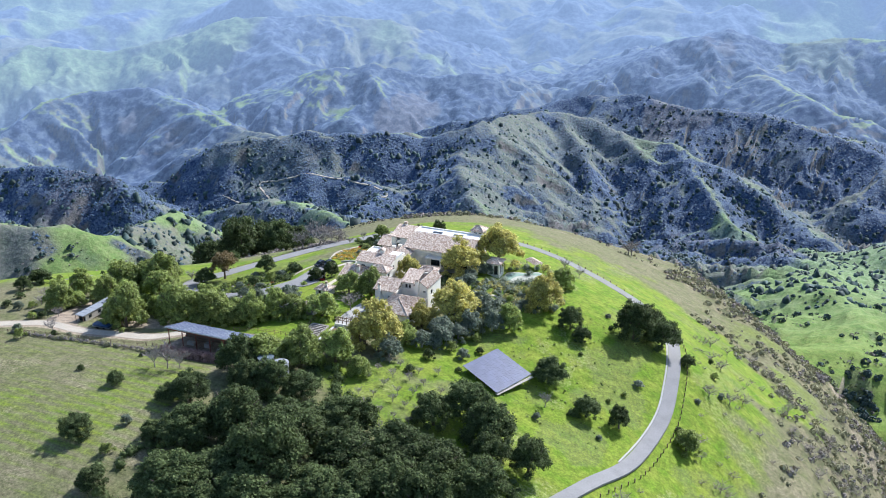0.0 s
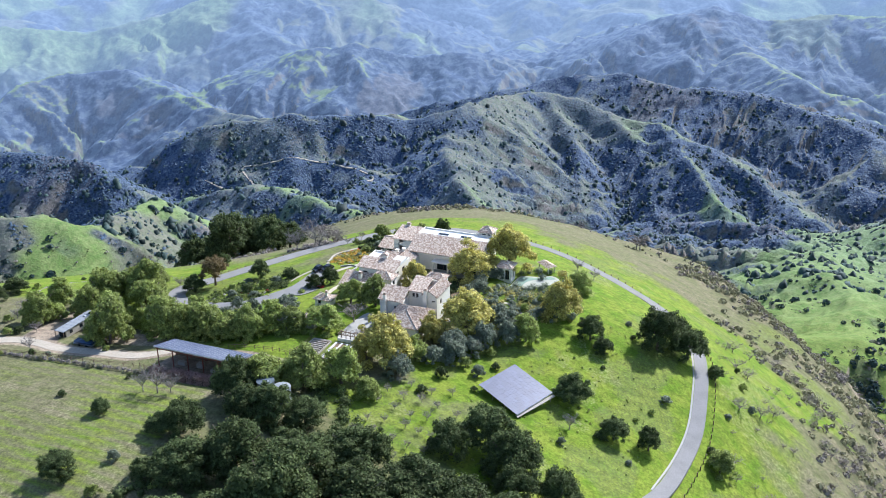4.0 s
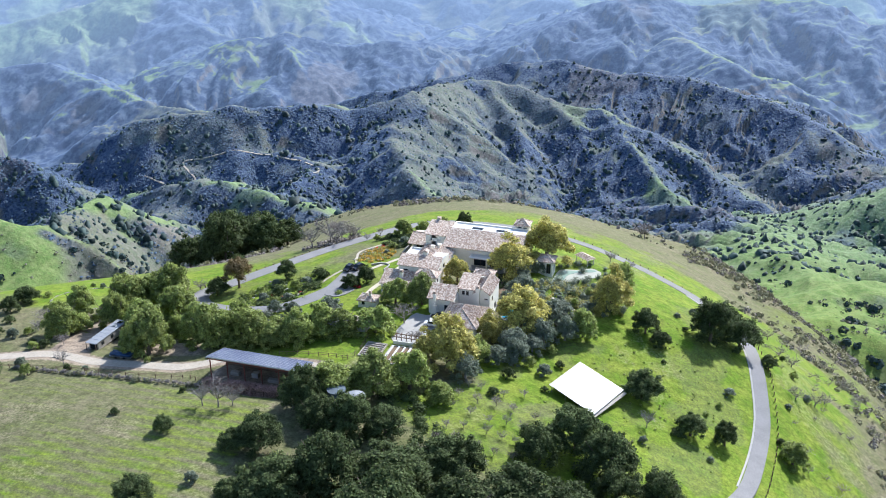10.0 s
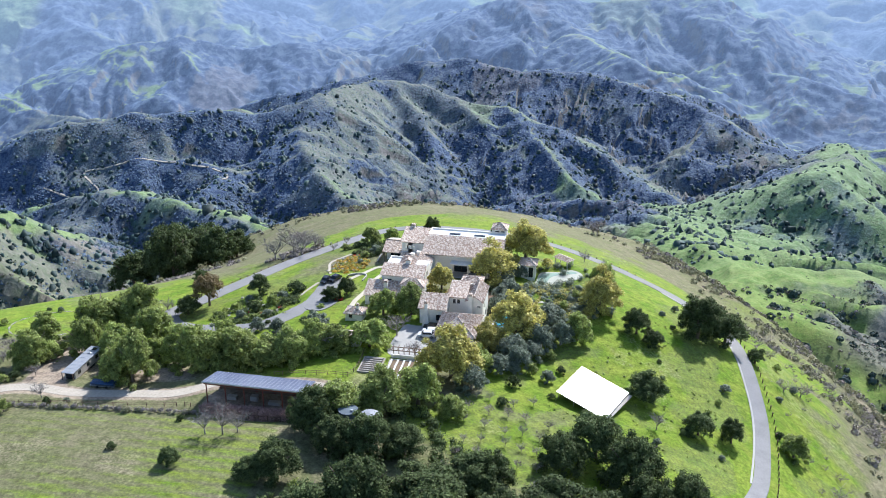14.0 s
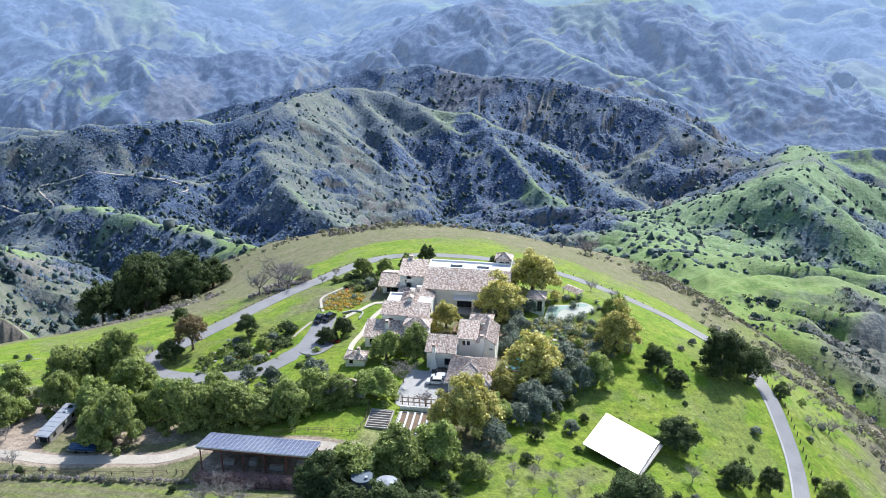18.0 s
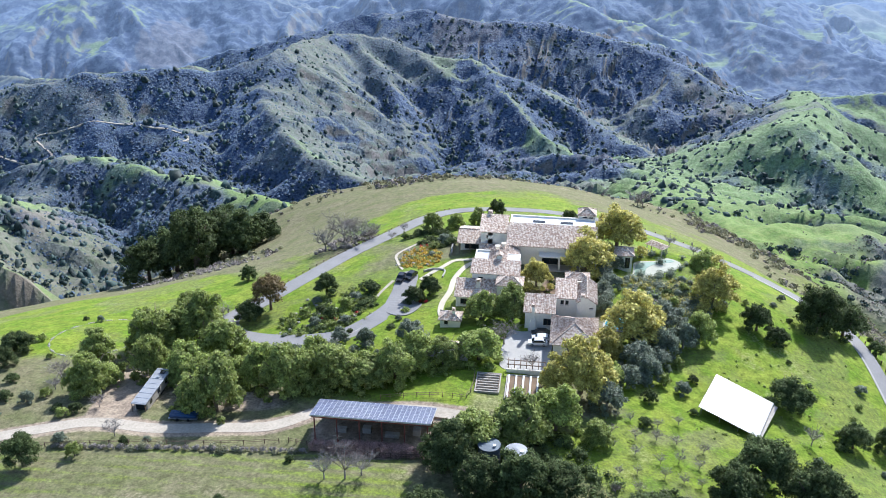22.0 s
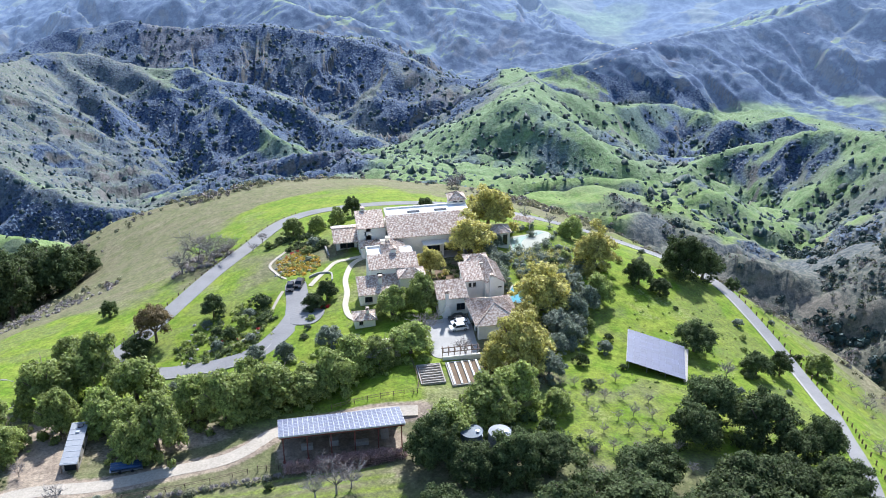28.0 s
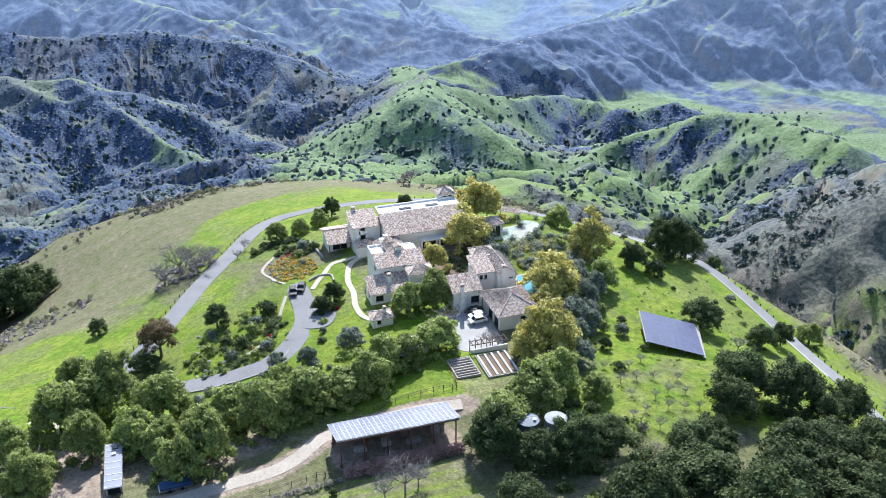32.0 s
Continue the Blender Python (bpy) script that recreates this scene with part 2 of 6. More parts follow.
    k.new(grain.outputs["Result"], shade.inputs["B"])
    k.new(shade.outputs["Result"], bsdf.inputs["Base Color"])
    # a bluish sheen on the scrub, added as a veil of distance haze
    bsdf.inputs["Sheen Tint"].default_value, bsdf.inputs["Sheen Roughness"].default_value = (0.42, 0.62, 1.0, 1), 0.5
    haze_sheen = n.new("ShaderNodeMath")
    haze_sheen.operation = "MULTIPLY"
    k.new(far_haze, haze_sheen.inputs[0])
    k.new(span(split.outputs[2], 0.3, 0.8, 0.02, 0.15), haze_sheen.inputs[1])
    k.new(haze_sheen.outputs[0], bsdf.inputs["Sheen Weight"])
    bump, bump2 = n.new("ShaderNodeBump"), n.new("ShaderNodeBump")
    bump.inputs["Strength"].default_value, bump.inputs["Distance"].default_value = 0.3, 0.25
    bump2.inputs["Distance"].default_value = 1.5 if hazy else 4.0
    k.new(span(far_haze, 0.0, 1.0, 0.13, 0.5), bump2.inputs["Strength"])
    k.new(tuft, bump.inputs["Height"])
    k.new(bush, bump2.inputs["Height"])
    k.new(bump2.outputs[0], bump.inputs["Normal"])
    k.new(bump.outputs[0], bsdf.inputs["Normal"])
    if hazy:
        # haze as pale blue emission mixed into the land's surface
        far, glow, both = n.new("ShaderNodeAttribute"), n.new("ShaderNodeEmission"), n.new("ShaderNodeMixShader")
        far.attribute_name = "haze_share"
        glow.inputs["Color"].default_value, glow.inputs["Strength"].default_value = (*HAZE_GLOW, 1), 0.80
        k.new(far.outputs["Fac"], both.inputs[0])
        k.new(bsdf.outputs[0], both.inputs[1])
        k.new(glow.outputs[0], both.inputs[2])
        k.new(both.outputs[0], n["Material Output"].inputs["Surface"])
    return m


HAZE_GLOW = (0.45, 0.61, 0.88)
LUSH_A, LUSH_B = (0.116, 0.196, 0.011), (0.205, 0.248, 0.030)
# Far grass, paled and blued: distance haze put into the base colour.
HAZE_LUSH_A, HAZE_LUSH_B = (0.150, 0.232, 0.098), (0.228, 0.288, 0.158)
HAZE_DRY_A, HAZE_DRY_B = (0.185, 0.188, 0.178), (0.142, 0.182, 0.130)
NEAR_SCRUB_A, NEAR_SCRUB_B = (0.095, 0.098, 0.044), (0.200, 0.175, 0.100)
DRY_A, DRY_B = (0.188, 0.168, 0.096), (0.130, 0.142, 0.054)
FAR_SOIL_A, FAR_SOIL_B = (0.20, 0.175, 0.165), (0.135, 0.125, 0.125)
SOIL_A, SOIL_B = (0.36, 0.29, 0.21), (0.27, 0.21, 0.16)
# Far scrub, its blue standing in for the haze of distance.
HAZE_SCRUB_A, HAZE_SCRUB_B = (0.052, 0.080, 0.158), (0.105, 0.138, 0.190)
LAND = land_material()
HAZED_LAND = land_material("hazed_land", True)


def part(name, data, mat, parent=None, label="", smooth=False):
    """Links a bmesh, or (vertices, faces), as one mesh object under a thing or a part."""
    mesh = bpy.data.meshes.new(name)
    if isinstance(data, bmesh.types.BMesh):
        data.to_mesh(mesh)
        data.free()
    else:
        v, f = data
        v = np.asarray(v, float).reshape(-1, 3)
        if isinstance(f, np.ndarray) and f.ndim == 2:
            mesh.vertices.add(len(v))
            mesh.vertices.foreach_set("co", v.ravel())
            mesh.loops.add(f.size)
            mesh.loops.foreach_set("vertex_index", f.ravel().astype(np.int32))
            mesh.polygons.add(len(f))
            mesh.polygons.foreach_set("loop_start", np.arange(0, f.size, f.shape[1], dtype=np.int32))
            mesh.update(calc_edges=True)
        else:
            mesh.from_pydata(v.tolist(), [], [list(q) for q in f])
    mesh.materials.append(mat)
    if smooth:
        mesh.polygons.foreach_set("use_smooth", np.ones(len(mesh.polygons), bool))
    ob = new(name, mesh)
    if parent:
        ob.parent = parent
    if label:
        ob["label"] = label
    return ob


def joined(pieces):
    """Many (vertices, faces) as one."""
    v, f, n = [], [], 0
    for pv, pf in pieces:
        v += [tuple(p) for p in pv]
        f += [tuple(i + n for i in q) for q in pf]
        n += len(pv)
    return v, f


def box(x0, x1, y0, y1, z0, z1, chamfer=0.0):
    bm = bmesh.new()
    bmesh.ops.create_cube(bm, size=1)
    for v in bm.verts:
        v.co = ((x0 + x1) / 2 + v.co.x * (x1 - x0), (y0 + y1) / 2 + v.co.y * (y1 - y0), (z0 + z1) / 2 + v.co.z * (z1 - z0))
    if chamfer:
        bmesh.ops.bevel(bm, geom=bm.edges[:], offset=chamfer, segments=1, affect="EDGES")
    return bm


def block(x0, x1, y0, y1, z0, z1):
    v = [(x, y, z) for z in (z0, z1) for x, y in ((x0, y0), (x1, y0), (x1, y1), (x0, y1))]
    return v, [(3, 2, 1, 0), (4, 5, 6, 7), (0, 1, 5, 4), (1, 2, 6, 5), (2, 3, 7, 6), (3, 0, 4, 7)]


def tube(points, radii, sides=7):
    """A tapered tube along points, closed at both ends."""
    v, f = [], []
    pts = [Vector(p) for p in points]
    for n, (p, r) in enumerate(zip(pts, radii)):
        way = (pts[min(n + 1, len(pts) - 1)] - pts[max(n - 1, 0)]).normalized()
        side = way.orthogonal().normalized()
        other = way.cross(side)
        v += [tuple(p + r * (math.cos(a) * side + math.sin(a) * other)) for a in (math.tau * i / sides for i in range(sides))]
    for n in range(len(pts) - 1):
        for i in range(sides):
            a, b = n * sides + i, n * sides + (i + 1) % sides
            f.append((a, b, b + sides, a + sides))
    f += [tuple(range(sides - 1, -1, -1)), tuple(range((len(pts) - 1) * sides, len(pts) * sides))]
    return v, f


def thing(name, label, category, group="", place=None, kind=""):
    ob = tagged(new(name), label, category, group, kind)
    if place is not None:
        ob.matrix_basis = place
    return ob


def smooth_line(points, step=1.5, closed=False):
    """Points every step metres along a rounded line through the given ones."""
    p = np.array(points, float)
    n = len(p)
    out = []
    for i in range(n if closed else n - 1):
        a, b, c, d = (p[(i + j) % n] if closed else p[min(max(i + j, 0), n - 1)] for j in (-1, 0, 1, 2))
        m = max(2, int(np.linalg.norm(c - b) / step))
        for t in np.arange(m) / m:
            out.append(0.5 * (2 * b + (c - a) * t + (2 * a - 5 * b + 4 * c - d) * t * t + (3 * b - a - 3 * c + d) * t ** 3))
    if not closed:
        out.append(p[-1])
    return np.array(out)
# ---- the lie of the land ----
# Ground heights on and round the hilltop: x, y, z.
KNOLL_A = [
    (-54, -56, 0), (-48, -79, 0), (-100, -60, -3), (-149, 14, -13), (-160, -60, -12), (-45, -25, -2), (-27, -8, -1),
    (-100, -8, -8), (-93, 26, -14), (-73, 48, -11), (-44, 41, -5.5), (-32, 36, -4), (-30, 70, -5.5), (-30, 95, -9), (0, 80, -6), (0, 28, -3.4), (-10, 55, -4.6), (-10, 8, -2.4),
    (31, 8, -9), (42, -5, -10), (67, 24, -18), (80, 55, -22), (57, 69, -16), (13, 65, -4.8), (26, 68, -6.2), (40, 55, -8.5), (5, -35, -3), (30, -50, -6), (0, -100, -3),
]
KNOLL_B = [
    (-25, 125, -16), (-25, 154, -23), (-48, 212, -41), (-121, 228, -60), (-128, 197, -56), (26, 218, -53), (37, 257, -68),
    (-90, 124, -29), (87, 48, -27), (-161, 160, -68), (-150, 80, -34), (-215, 30, -34), (-230, -60, -26), (60, 110, -30),
    (70, -40, -16), (110, 0, -42), (120, 60, -52), (100, 130, -58), (-40, -140, -8), (60, -110, -20), (-150, -150, -20), (0, 320, -110),
]
# Outline past which the hill falls away.
RIM = [(60, 262), (-40, 232), (-130, 240), (-170, 190), (-215, 130), (-260, 40), (-280, -80), (-200, -190), (0, -170), (90, -130), (140, -20), (140, 90), (110, 180)]
# Crest lines of the hills round about: x, y, z.
RIDGES = dict(
    main_ridge=[(-809, 1068, -295), (-710, 1126, -287), (-581, 1187, -288), (-536, 1227, -302), (-458, 1264, -285), (-439, 1395, -293), (-406, 1496, -307), (-334, 1532, -319), (-272, 1523, -341), (-179, 1494, -350)],
    main_east=[(-179, 1494, -350), (-97, 1451, -368), (-19, 1404, -388), (46, 1353, -411), (106, 1280, -416)],
    spur_west=[(-458, 1264, -287), (-444, 1153, -312), (-382, 1047, -331), (-308, 995, -355), (-241, 959, -360)],
    spur_mid=[(-387, 1500, -315), (-323, 1422, -341), (-280, 1339, -381), (-244, 1233, -417)],
    spur_cliff=[(-270, 1513, -344), (-211, 1440, -360), (-164, 1370, -399), (-124, 1248, -434)],
    spur_east=[(-179, 1494, -350), (-91, 1361, -378), (-31, 1263, -407)],
    trail_ridge=[(-808, 1045, -355), (-729, 1046, -338), (-661, 1061, -335), (-584, 1082, -336), (-529, 1079, -344), (-536, 989, -355)],
    green_ridge=[(-679, 830, -322), (-631, 825, -307), (-577, 822, -290), (-530, 825, -290), (-447, 787, -290), (-363, 736, -277), (-279, 660, -255)],
    dark_hill=[(-1067, 830, -303), (-956, 870, -304), (-881, 871, -308), (-847, 860, -321), (-795, 851, -355)],
    pale_hill=[(-940, 1043, -377), (-861, 1028, -377), (-778, 990, -392)],
    near_hill=[(-713, 398, -194), (-641, 451, -207), (-594, 470, -210), (-562, 499, -221), (-564, 550, -232), (-582, 638, -249)],
    knob=[(14, 1234, -433), (48, 1222, -417), (87, 1189, -406)],
    green_spur=[(119, 1175, -398), (171, 1137, -364), (229, 1106, -328), (289, 1076, -295), (353, 1250, -334), (416, 1595, -407)],
    green_spur_foot=[(289, 1076, -295), (332, 995, -305), (365, 931, -326)],
    green_shelf=[(349, 1251, -334), (523, 1320, -396), (659, 1404, -432), (695, 1276, -425), (804, 1274, -421)],
    east_hill=[(452, 894, -341), (494, 930, -341), (550, 923, -325), (595, 886, -298), (633, 850, -284), (644, 757, -268), (641, 658, -256)],
    brown_ridge=[(347, 438, -249), (375, 456, -253), (398, 451, -244), (424, 418, -220), (462, 397, -185), (542, 387, -151)],
    trail_mountain=[(404, 1701, -460), (504, 1727, -458), (616, 1743, -448), (691, 1769, -431), (808, 1830, -428), (1022, 1895, -435), (1152, 1938, -421), (1394, 1965, -353), (1663, 1889, -298)],
    dome=[(-1793, 1290, -486), (-1714, 1458, -481), (-1709, 1607, -433), (-1664, 1718, -422), (-1530, 1768, -417), (-1357, 1713, -439), (-1150, 1616, -450), (-906, 1475, -409), (-760, 1442, -374), (-640, 1390, -346)],
    back_range=[(-1333, 1845, -548), (-1072, 1888, -481), (-926, 1960, -453), (-837, 2107, -458), (-766, 2344, -453), (-842, 3000, -512), (-623, 2799, -511), (-402, 2537, -484), (-198, 2363, -456)],
    back_range_b=[(-635, 1649, -387), (-521, 1667, -360), (-408, 1770, -340), (-288, 1745, -324), (-182, 1711, -333), (-56, 1723, -332), (102, 1677, -357), (217, 1572, -379)],
    far_c=[(-753, 2724, -570), (-536, 2767, -575), (-299, 2696, -577), (-69, 2506, -580), (82, 2302, -577)],
    far_d=[(516, 2751, -691), (706, 2811, -681), (901, 2860, -649), (1221, 2958, -650)],
    range_east=[(-559, 2371, -476), (-464, 2403, -398), (-342, 2435, -326), (-219, 2462, -299), (-78, 2484, -331), (41, 2499, -309), (198, 2507, -308)],
    range_east_spur=[(-220, 2477, -301), (-140, 2322, -352), (-56, 2165, -370), (40, 2007, -372)],
    range_west=[(-2449, 2062, -447), (-2302, 2195, -434), (-2134, 2332, -467), (-1930, 2480, -423), (-1787, 2565, -373), (-1563, 2688, -367), (-1344, 2787, -387), (-1169, 2850, -453)],
    range_west_spur=[(-1791, 2570, -374), (-1625, 2471, -417), (-1462, 2366, -440)],
    range_north=[(-1309, 1990, -452), (-1200, 2042, -401), (-1064, 2101, -383), (-926, 2152, -416), (-799, 2190, -403)],
    range_north_east=[(157, 2298, -497), (285, 2248, -427), (411, 2191, -432), (569, 2118, -457), (705, 2040, -485)],
    range_far_east=[(-170, 2713, -571), (14, 2679, -531), (224, 2630, -521), (368, 2577, -559)],
    east_saddle=[(140, 470, -205), (150, 560, -226), (140, 650, -250), (112, 765, -276), (118, 870, -308), (128, 968, -338), (165, 1080, -372), (165, 1175, -402)],
    meadow_spur=[(414, 529, -292), (350, 640, -325), (330, 780, -350), (370, 920, -372)],
)


STEEP = dict(meadow_spur=0.3, east_saddle=0.34, main_ridge=0.9, main_east=0.55, spur_west=0.72, spur_mid=0.82, spur_cliff=0.86, spur_east=0.74, dome=0.62, dark_hill=0.72, back_range=0.5, back_range_b=0.52, far_c=0.5, far_d=0.5, trail_mountain=0.5, range_east=0.42, range_east_spur=0.5, range_west=0.42, range_west_spur=0.5, range_north=0.45, range_north_east=0.45, range_far_east=0.45)


def thin_plate(points):
    p = np.array(points, float)
    q, n = p[:, :2] / 100, len(p)
    r2 = ((q[:, None] - q[None]) ** 2).sum(-1)
    k = r2 * np.log(r2 + 1e-9) * 0.5 + 0.02 * np.eye(n)
    side = np.c_[np.ones(n), q]
    a = np.block([[k, side], [side.T, np.zeros((3, 3))]])
    w = np.linalg.solve(a, np.r_[p[:, 2], 0, 0, 0])
    return q, w


KNOLL_Q, KNOLL_W = thin_plate(KNOLL_A + KNOLL_B)


def seg_dist(x, y, a, b):
    ax, ay, bx, by = a[0], a[1], b[0], b[1]
    dx, dy = bx - ax, by - ay
    k = np.clip(((x - ax) * dx + (y - ay) * dy) / (dx * dx + dy * dy), 0, 1)
    return np.hypot(x - ax - k * dx, y - ay - k * dy), k


def outside(x, y, outline):
    """Metres outside of a closed outline, negative within."""
    best, within = np.full(x.shape, 1e9), np.zeros(x.shape, bool)
    for a, b in zip(outline, outline[1:] + outline[:1]):
        best = np.minimum(best, seg_dist(x, y, a, b)[0])
        with np.errstate(divide="ignore", invalid="ignore"):
            cross = (a[1] > y) != (b[1] > y)
            within ^= cross & (x < (b[0] - a[0]) * (y - a[1]) / (b[1] - a[1] + 1e-12) + a[0])
    return np.where(within, -best, best)


LATTICE = np.random.RandomState(11).rand(256, 256) * 2 - 1


def value_noise(x, y):
    ix, iy = np.floor(x).astype(int), np.floor(y).astype(int)
    u, v = x - ix, y - iy
    u, v = u * u * u * (u * (6 * u - 15) + 10), v * v * v * (v * (6 * v - 15) + 10)
    g = lambda i, j: LATTICE[i & 255, j & 255]
    return (g(ix, iy) * (1 - u) + g(ix + 1, iy) * u) * (1 - v) + (g(ix, iy + 1) * (1 - u) + g(ix + 1, iy + 1) * u) * v


def fractal(x, y, size, octaves=4, gain=0.5):
    total, amp = 0.0, 1.0
    for n in range(octaves):
        total = total + amp * value_noise(x / size + 17.3 * n, y / size + 9.1 * n)
        size, amp = size / 2.03, amp * gain
    return total


def ridged(x, y, size, octaves=4):
    total, amp = 0.0, 1.0
    for n in range(octaves):
        total = total + amp * (1 - 2 * np.abs(value_noise(x / size + 31.7 * n, y / size + 5.3 * n)))
        size, amp = size / 2.1, amp * 0.5
    return total


def knoll(x, y):
    z = np.zeros(x.shape)
    u, v = x / 100, y / 100
    for (qx, qy), w in zip(KNOLL_Q, KNOLL_W):
        r2 = (u - qx) ** 2 + (v - qy) ** 2
        z += w * r2 * np.log(r2 + 1e-9) * 0.5
    n = len(KNOLL_Q)
    z += KNOLL_W[n] + KNOLL_W[n + 1] * u + KNOLL_W[n + 2] * v
    out = outside(x, y, RIM)
    fall = np.clip(out + 20, 0, None)
    return np.clip(z, -260, 20) - 0.5 * fall * fall / (fall + 60) - 0.2 * fall


def step01_far(far):
    return np.clip((far - 2100) / 500, 0, 1)


def hills(x, y):
    """Crests that fall away in ribs and gullies running down their flanks, over a rolling valley floor."""
    far = np.hypot(x, y + 200)
    wx = x + 60 * fractal(x + 900, y, 420, 3)
    wy = y + 60 * fractal(x, y + 700, 420, 3)
    keep = np.clip((far - 700) / 900, 0, 1)
    floor = np.clip(-445 - 0.1 * (far - 1200), -700, -425) + 26 * fractal(x, y, 520, 3) * keep
    floor = floor + step01_far(far) * 42 * fractal(wx + 300, wy + 90, 430, 4)
    # Past 3150 m the floor is tilted up to fill the camera's view.
    up = np.clip((far - 3150) / 1490, 0, 1)
    floor = floor + 330 * up ** 1.2 + 110 * np.clip((up - 0.85) / 0.15, 0, 1) + np.clip(up * 4, 0, 1) * 85 * fractal(wx + 150, wy, 640, 5)
    z = floor + 5 * ridged(wx, wy, 150, 3) * keep
    sway = 34 * fractal(x + 130, y, 150, 4)
    for name, line in RIDGES.items():
        pts = np.array(line, float)
        reach = 620
        inside = (x > pts[:, 0].min() - reach) & (x < pts[:, 0].max() + reach) & (y > pts[:, 1].min() - reach) & (y < pts[:, 1].max() + reach)
        if not inside.any():
            continue
        px, py, qx, qy = x[inside], y[inside], wx[inside], wy[inside]
        best, crest_d, along = np.full(px.shape, -1e9), np.full(px.shape, 1e9), np.zeros(px.shape)
        run = 0.0
        for a, b in zip(line, line[1:]):
            d, k = seg_dist(px, py, a, b)
            d2, _ = seg_dist(qx, qy, a, b)
            length = math.hypot(b[0] - a[0], b[1] - a[1])
            dd = 0.7 * d + 0.3 * np.minimum(d2, d * 1.6)
            top = a[2] + (b[2] - a[2]) * k
            best = np.maximum(best, top - STEEP.get(name, 0.66) * np.sqrt(dd * dd + 6 * 6) + 2)
            side = np.sign((px - a[0]) * (b[1] - a[1]) - (py - a[1]) * (b[0] - a[0]))
            past = ((px - a[0]) * (b[0] - a[0]) + (py - a[1]) * (b[1] - a[1])) / length - length * k
            nearer = d < crest_d
            along = np.where(nearer, run + length * k + 0.8 * past + 3000 * side, along)
            crest_d = np.minimum(crest_d, d)
            run += length
        u = along + sway[inside]
        rib = 0.125 * np.minimum(crest_d, 190) * (1 - 2.2 * np.abs(value_noise(u / 92, crest_d / 420)))
        rib += 0.095 * np.minimum(crest_d, 110) * (1 - 2.2 * np.abs(value_noise(u / 37 + 70, crest_d / 190)))
        rib += 0.06 * np.minimum(crest_d, 70) * (1 - 2.2 * np.abs(value_noise(u / 17 + 30, crest_d / 80)))
        z[inside] = np.logaddexp(z[inside] / 6, (best + rib) / 6) * 6
    high = np.clip((z - floor) / 60, 0.15, 1)
    z = z + high * 3.2 * (ridged(wx, wy + 333, 47, 3) - 0.7) + 2.0 * fractal(x, y, 30, 3)
    return z


# Levelled ground: x, y, half widths, height.
PADS = [(20, 67, 10, 12, -5.8), (8, 32, 6, 7, -4.3), (-15, 12, 8, 11, -2.9), (-45, -26, 16, 8, -2.1), (-18, -5, 9, 6, -1.9), (-50, 46, 6, 12, -6.5)]


def ground_height(x, y):
    x, y = np.asarray(x, float), np.asarray(y, float)
    near, rest = knoll(x, y), hills(x, y)
    out = np.clip((outside(x, y, RIM) + 30) / 60, 0, 1)
    near = near + out * (6 * ridged(x, y, 90, 3)) + 0.35 * fractal(x, y, 23, 3) * (0.25 + 0.75 * out)
    for px, py, rx, ry, pz in PADS:
        k = np.clip((1.45 - np.hypot((x - px) / rx, (y - py) / ry)) / 0.6, 0, 1)
        near = near + (pz - near) * k * k * (3 - 2 * k)
    return np.logaddexp(near / 7, rest / 7) * 7


def ground(x, y):
    return float(ground_height(np.array([float(x)]), np.array([float(y)]))[0])

# ---- ground ----
RING_ROAD = [(60, -56), (66, -40), (70.5, -26), (75.5, -11), (78, 7), (79, 23), (78, 38), (76, 53), (72, 70), (65, 86), (55, 97), (42, 104), (28, 110), (15, 116), (0, 119.5), (-18, 122), (-33, 123.5), (-45, 122),
             (-54, 114), (-64, 96), (-74, 80), (-83, 63), (-91, 49), (-97, 40), (-97.5, 34), (-92, 27), (-81, 21.5), (-69, 19), (-61, 21), (-55, 28), (-51, 37.5), (-50, 49)]
BARN_TRACK = [(-152, -42), (-137, -36), (-125, -31), (-116.5, -27.7), (-110, -25.4), (-103.8, -25.3), (-95, -26.8), (-88.6, -26.9), (-79.7, -26.2), (-69.5, -25.6), (-63.5, -23), (-58.5, -19.2), (-50, -17.5), (-38, -17), (-28, -18.5)]


def line_distance(x, y, pts):
    d = np.full(x.shape, 1e9)
    for a, b in zip(pts, pts[1:]):
        d = np.minimum(d, seg_dist(x, y, a, b)[0])
    return d


def step01(v, a, b):
    t = np.clip((v - a) / (b - a), 0, 1)
    return t * t * (3 - 2 * t)


YARD_DIRT = [(-110, -25), (-111.5, -15), (-112, -6), (-112, 5), (-106, 4), (-103.5, -4), (-102, -18), (-99, -23), (-95, -27), (-103, -28)]


# Grassy flats and pastures of the far valleys: x, y, half widths.
MEADOWS = [(-1104, 1763, 110, 150), (-1355, 1959, 230, 220), (-1344, 1722, 130, 120), (-1133, 2811, 330, 200), (-880, 3320, 420, 300), (-1686, 1628, 200, 140), (302, 2485, 200, 220), (379, 2120, 150, 150), (460, 1735, 150, 120), (372, 2271, 170, 220), (608, 1143, 120, 90), (242, 2121, 200, 160)]


def shade_of(ny, nz):
    return -ny / np.maximum(nz, 0.2)


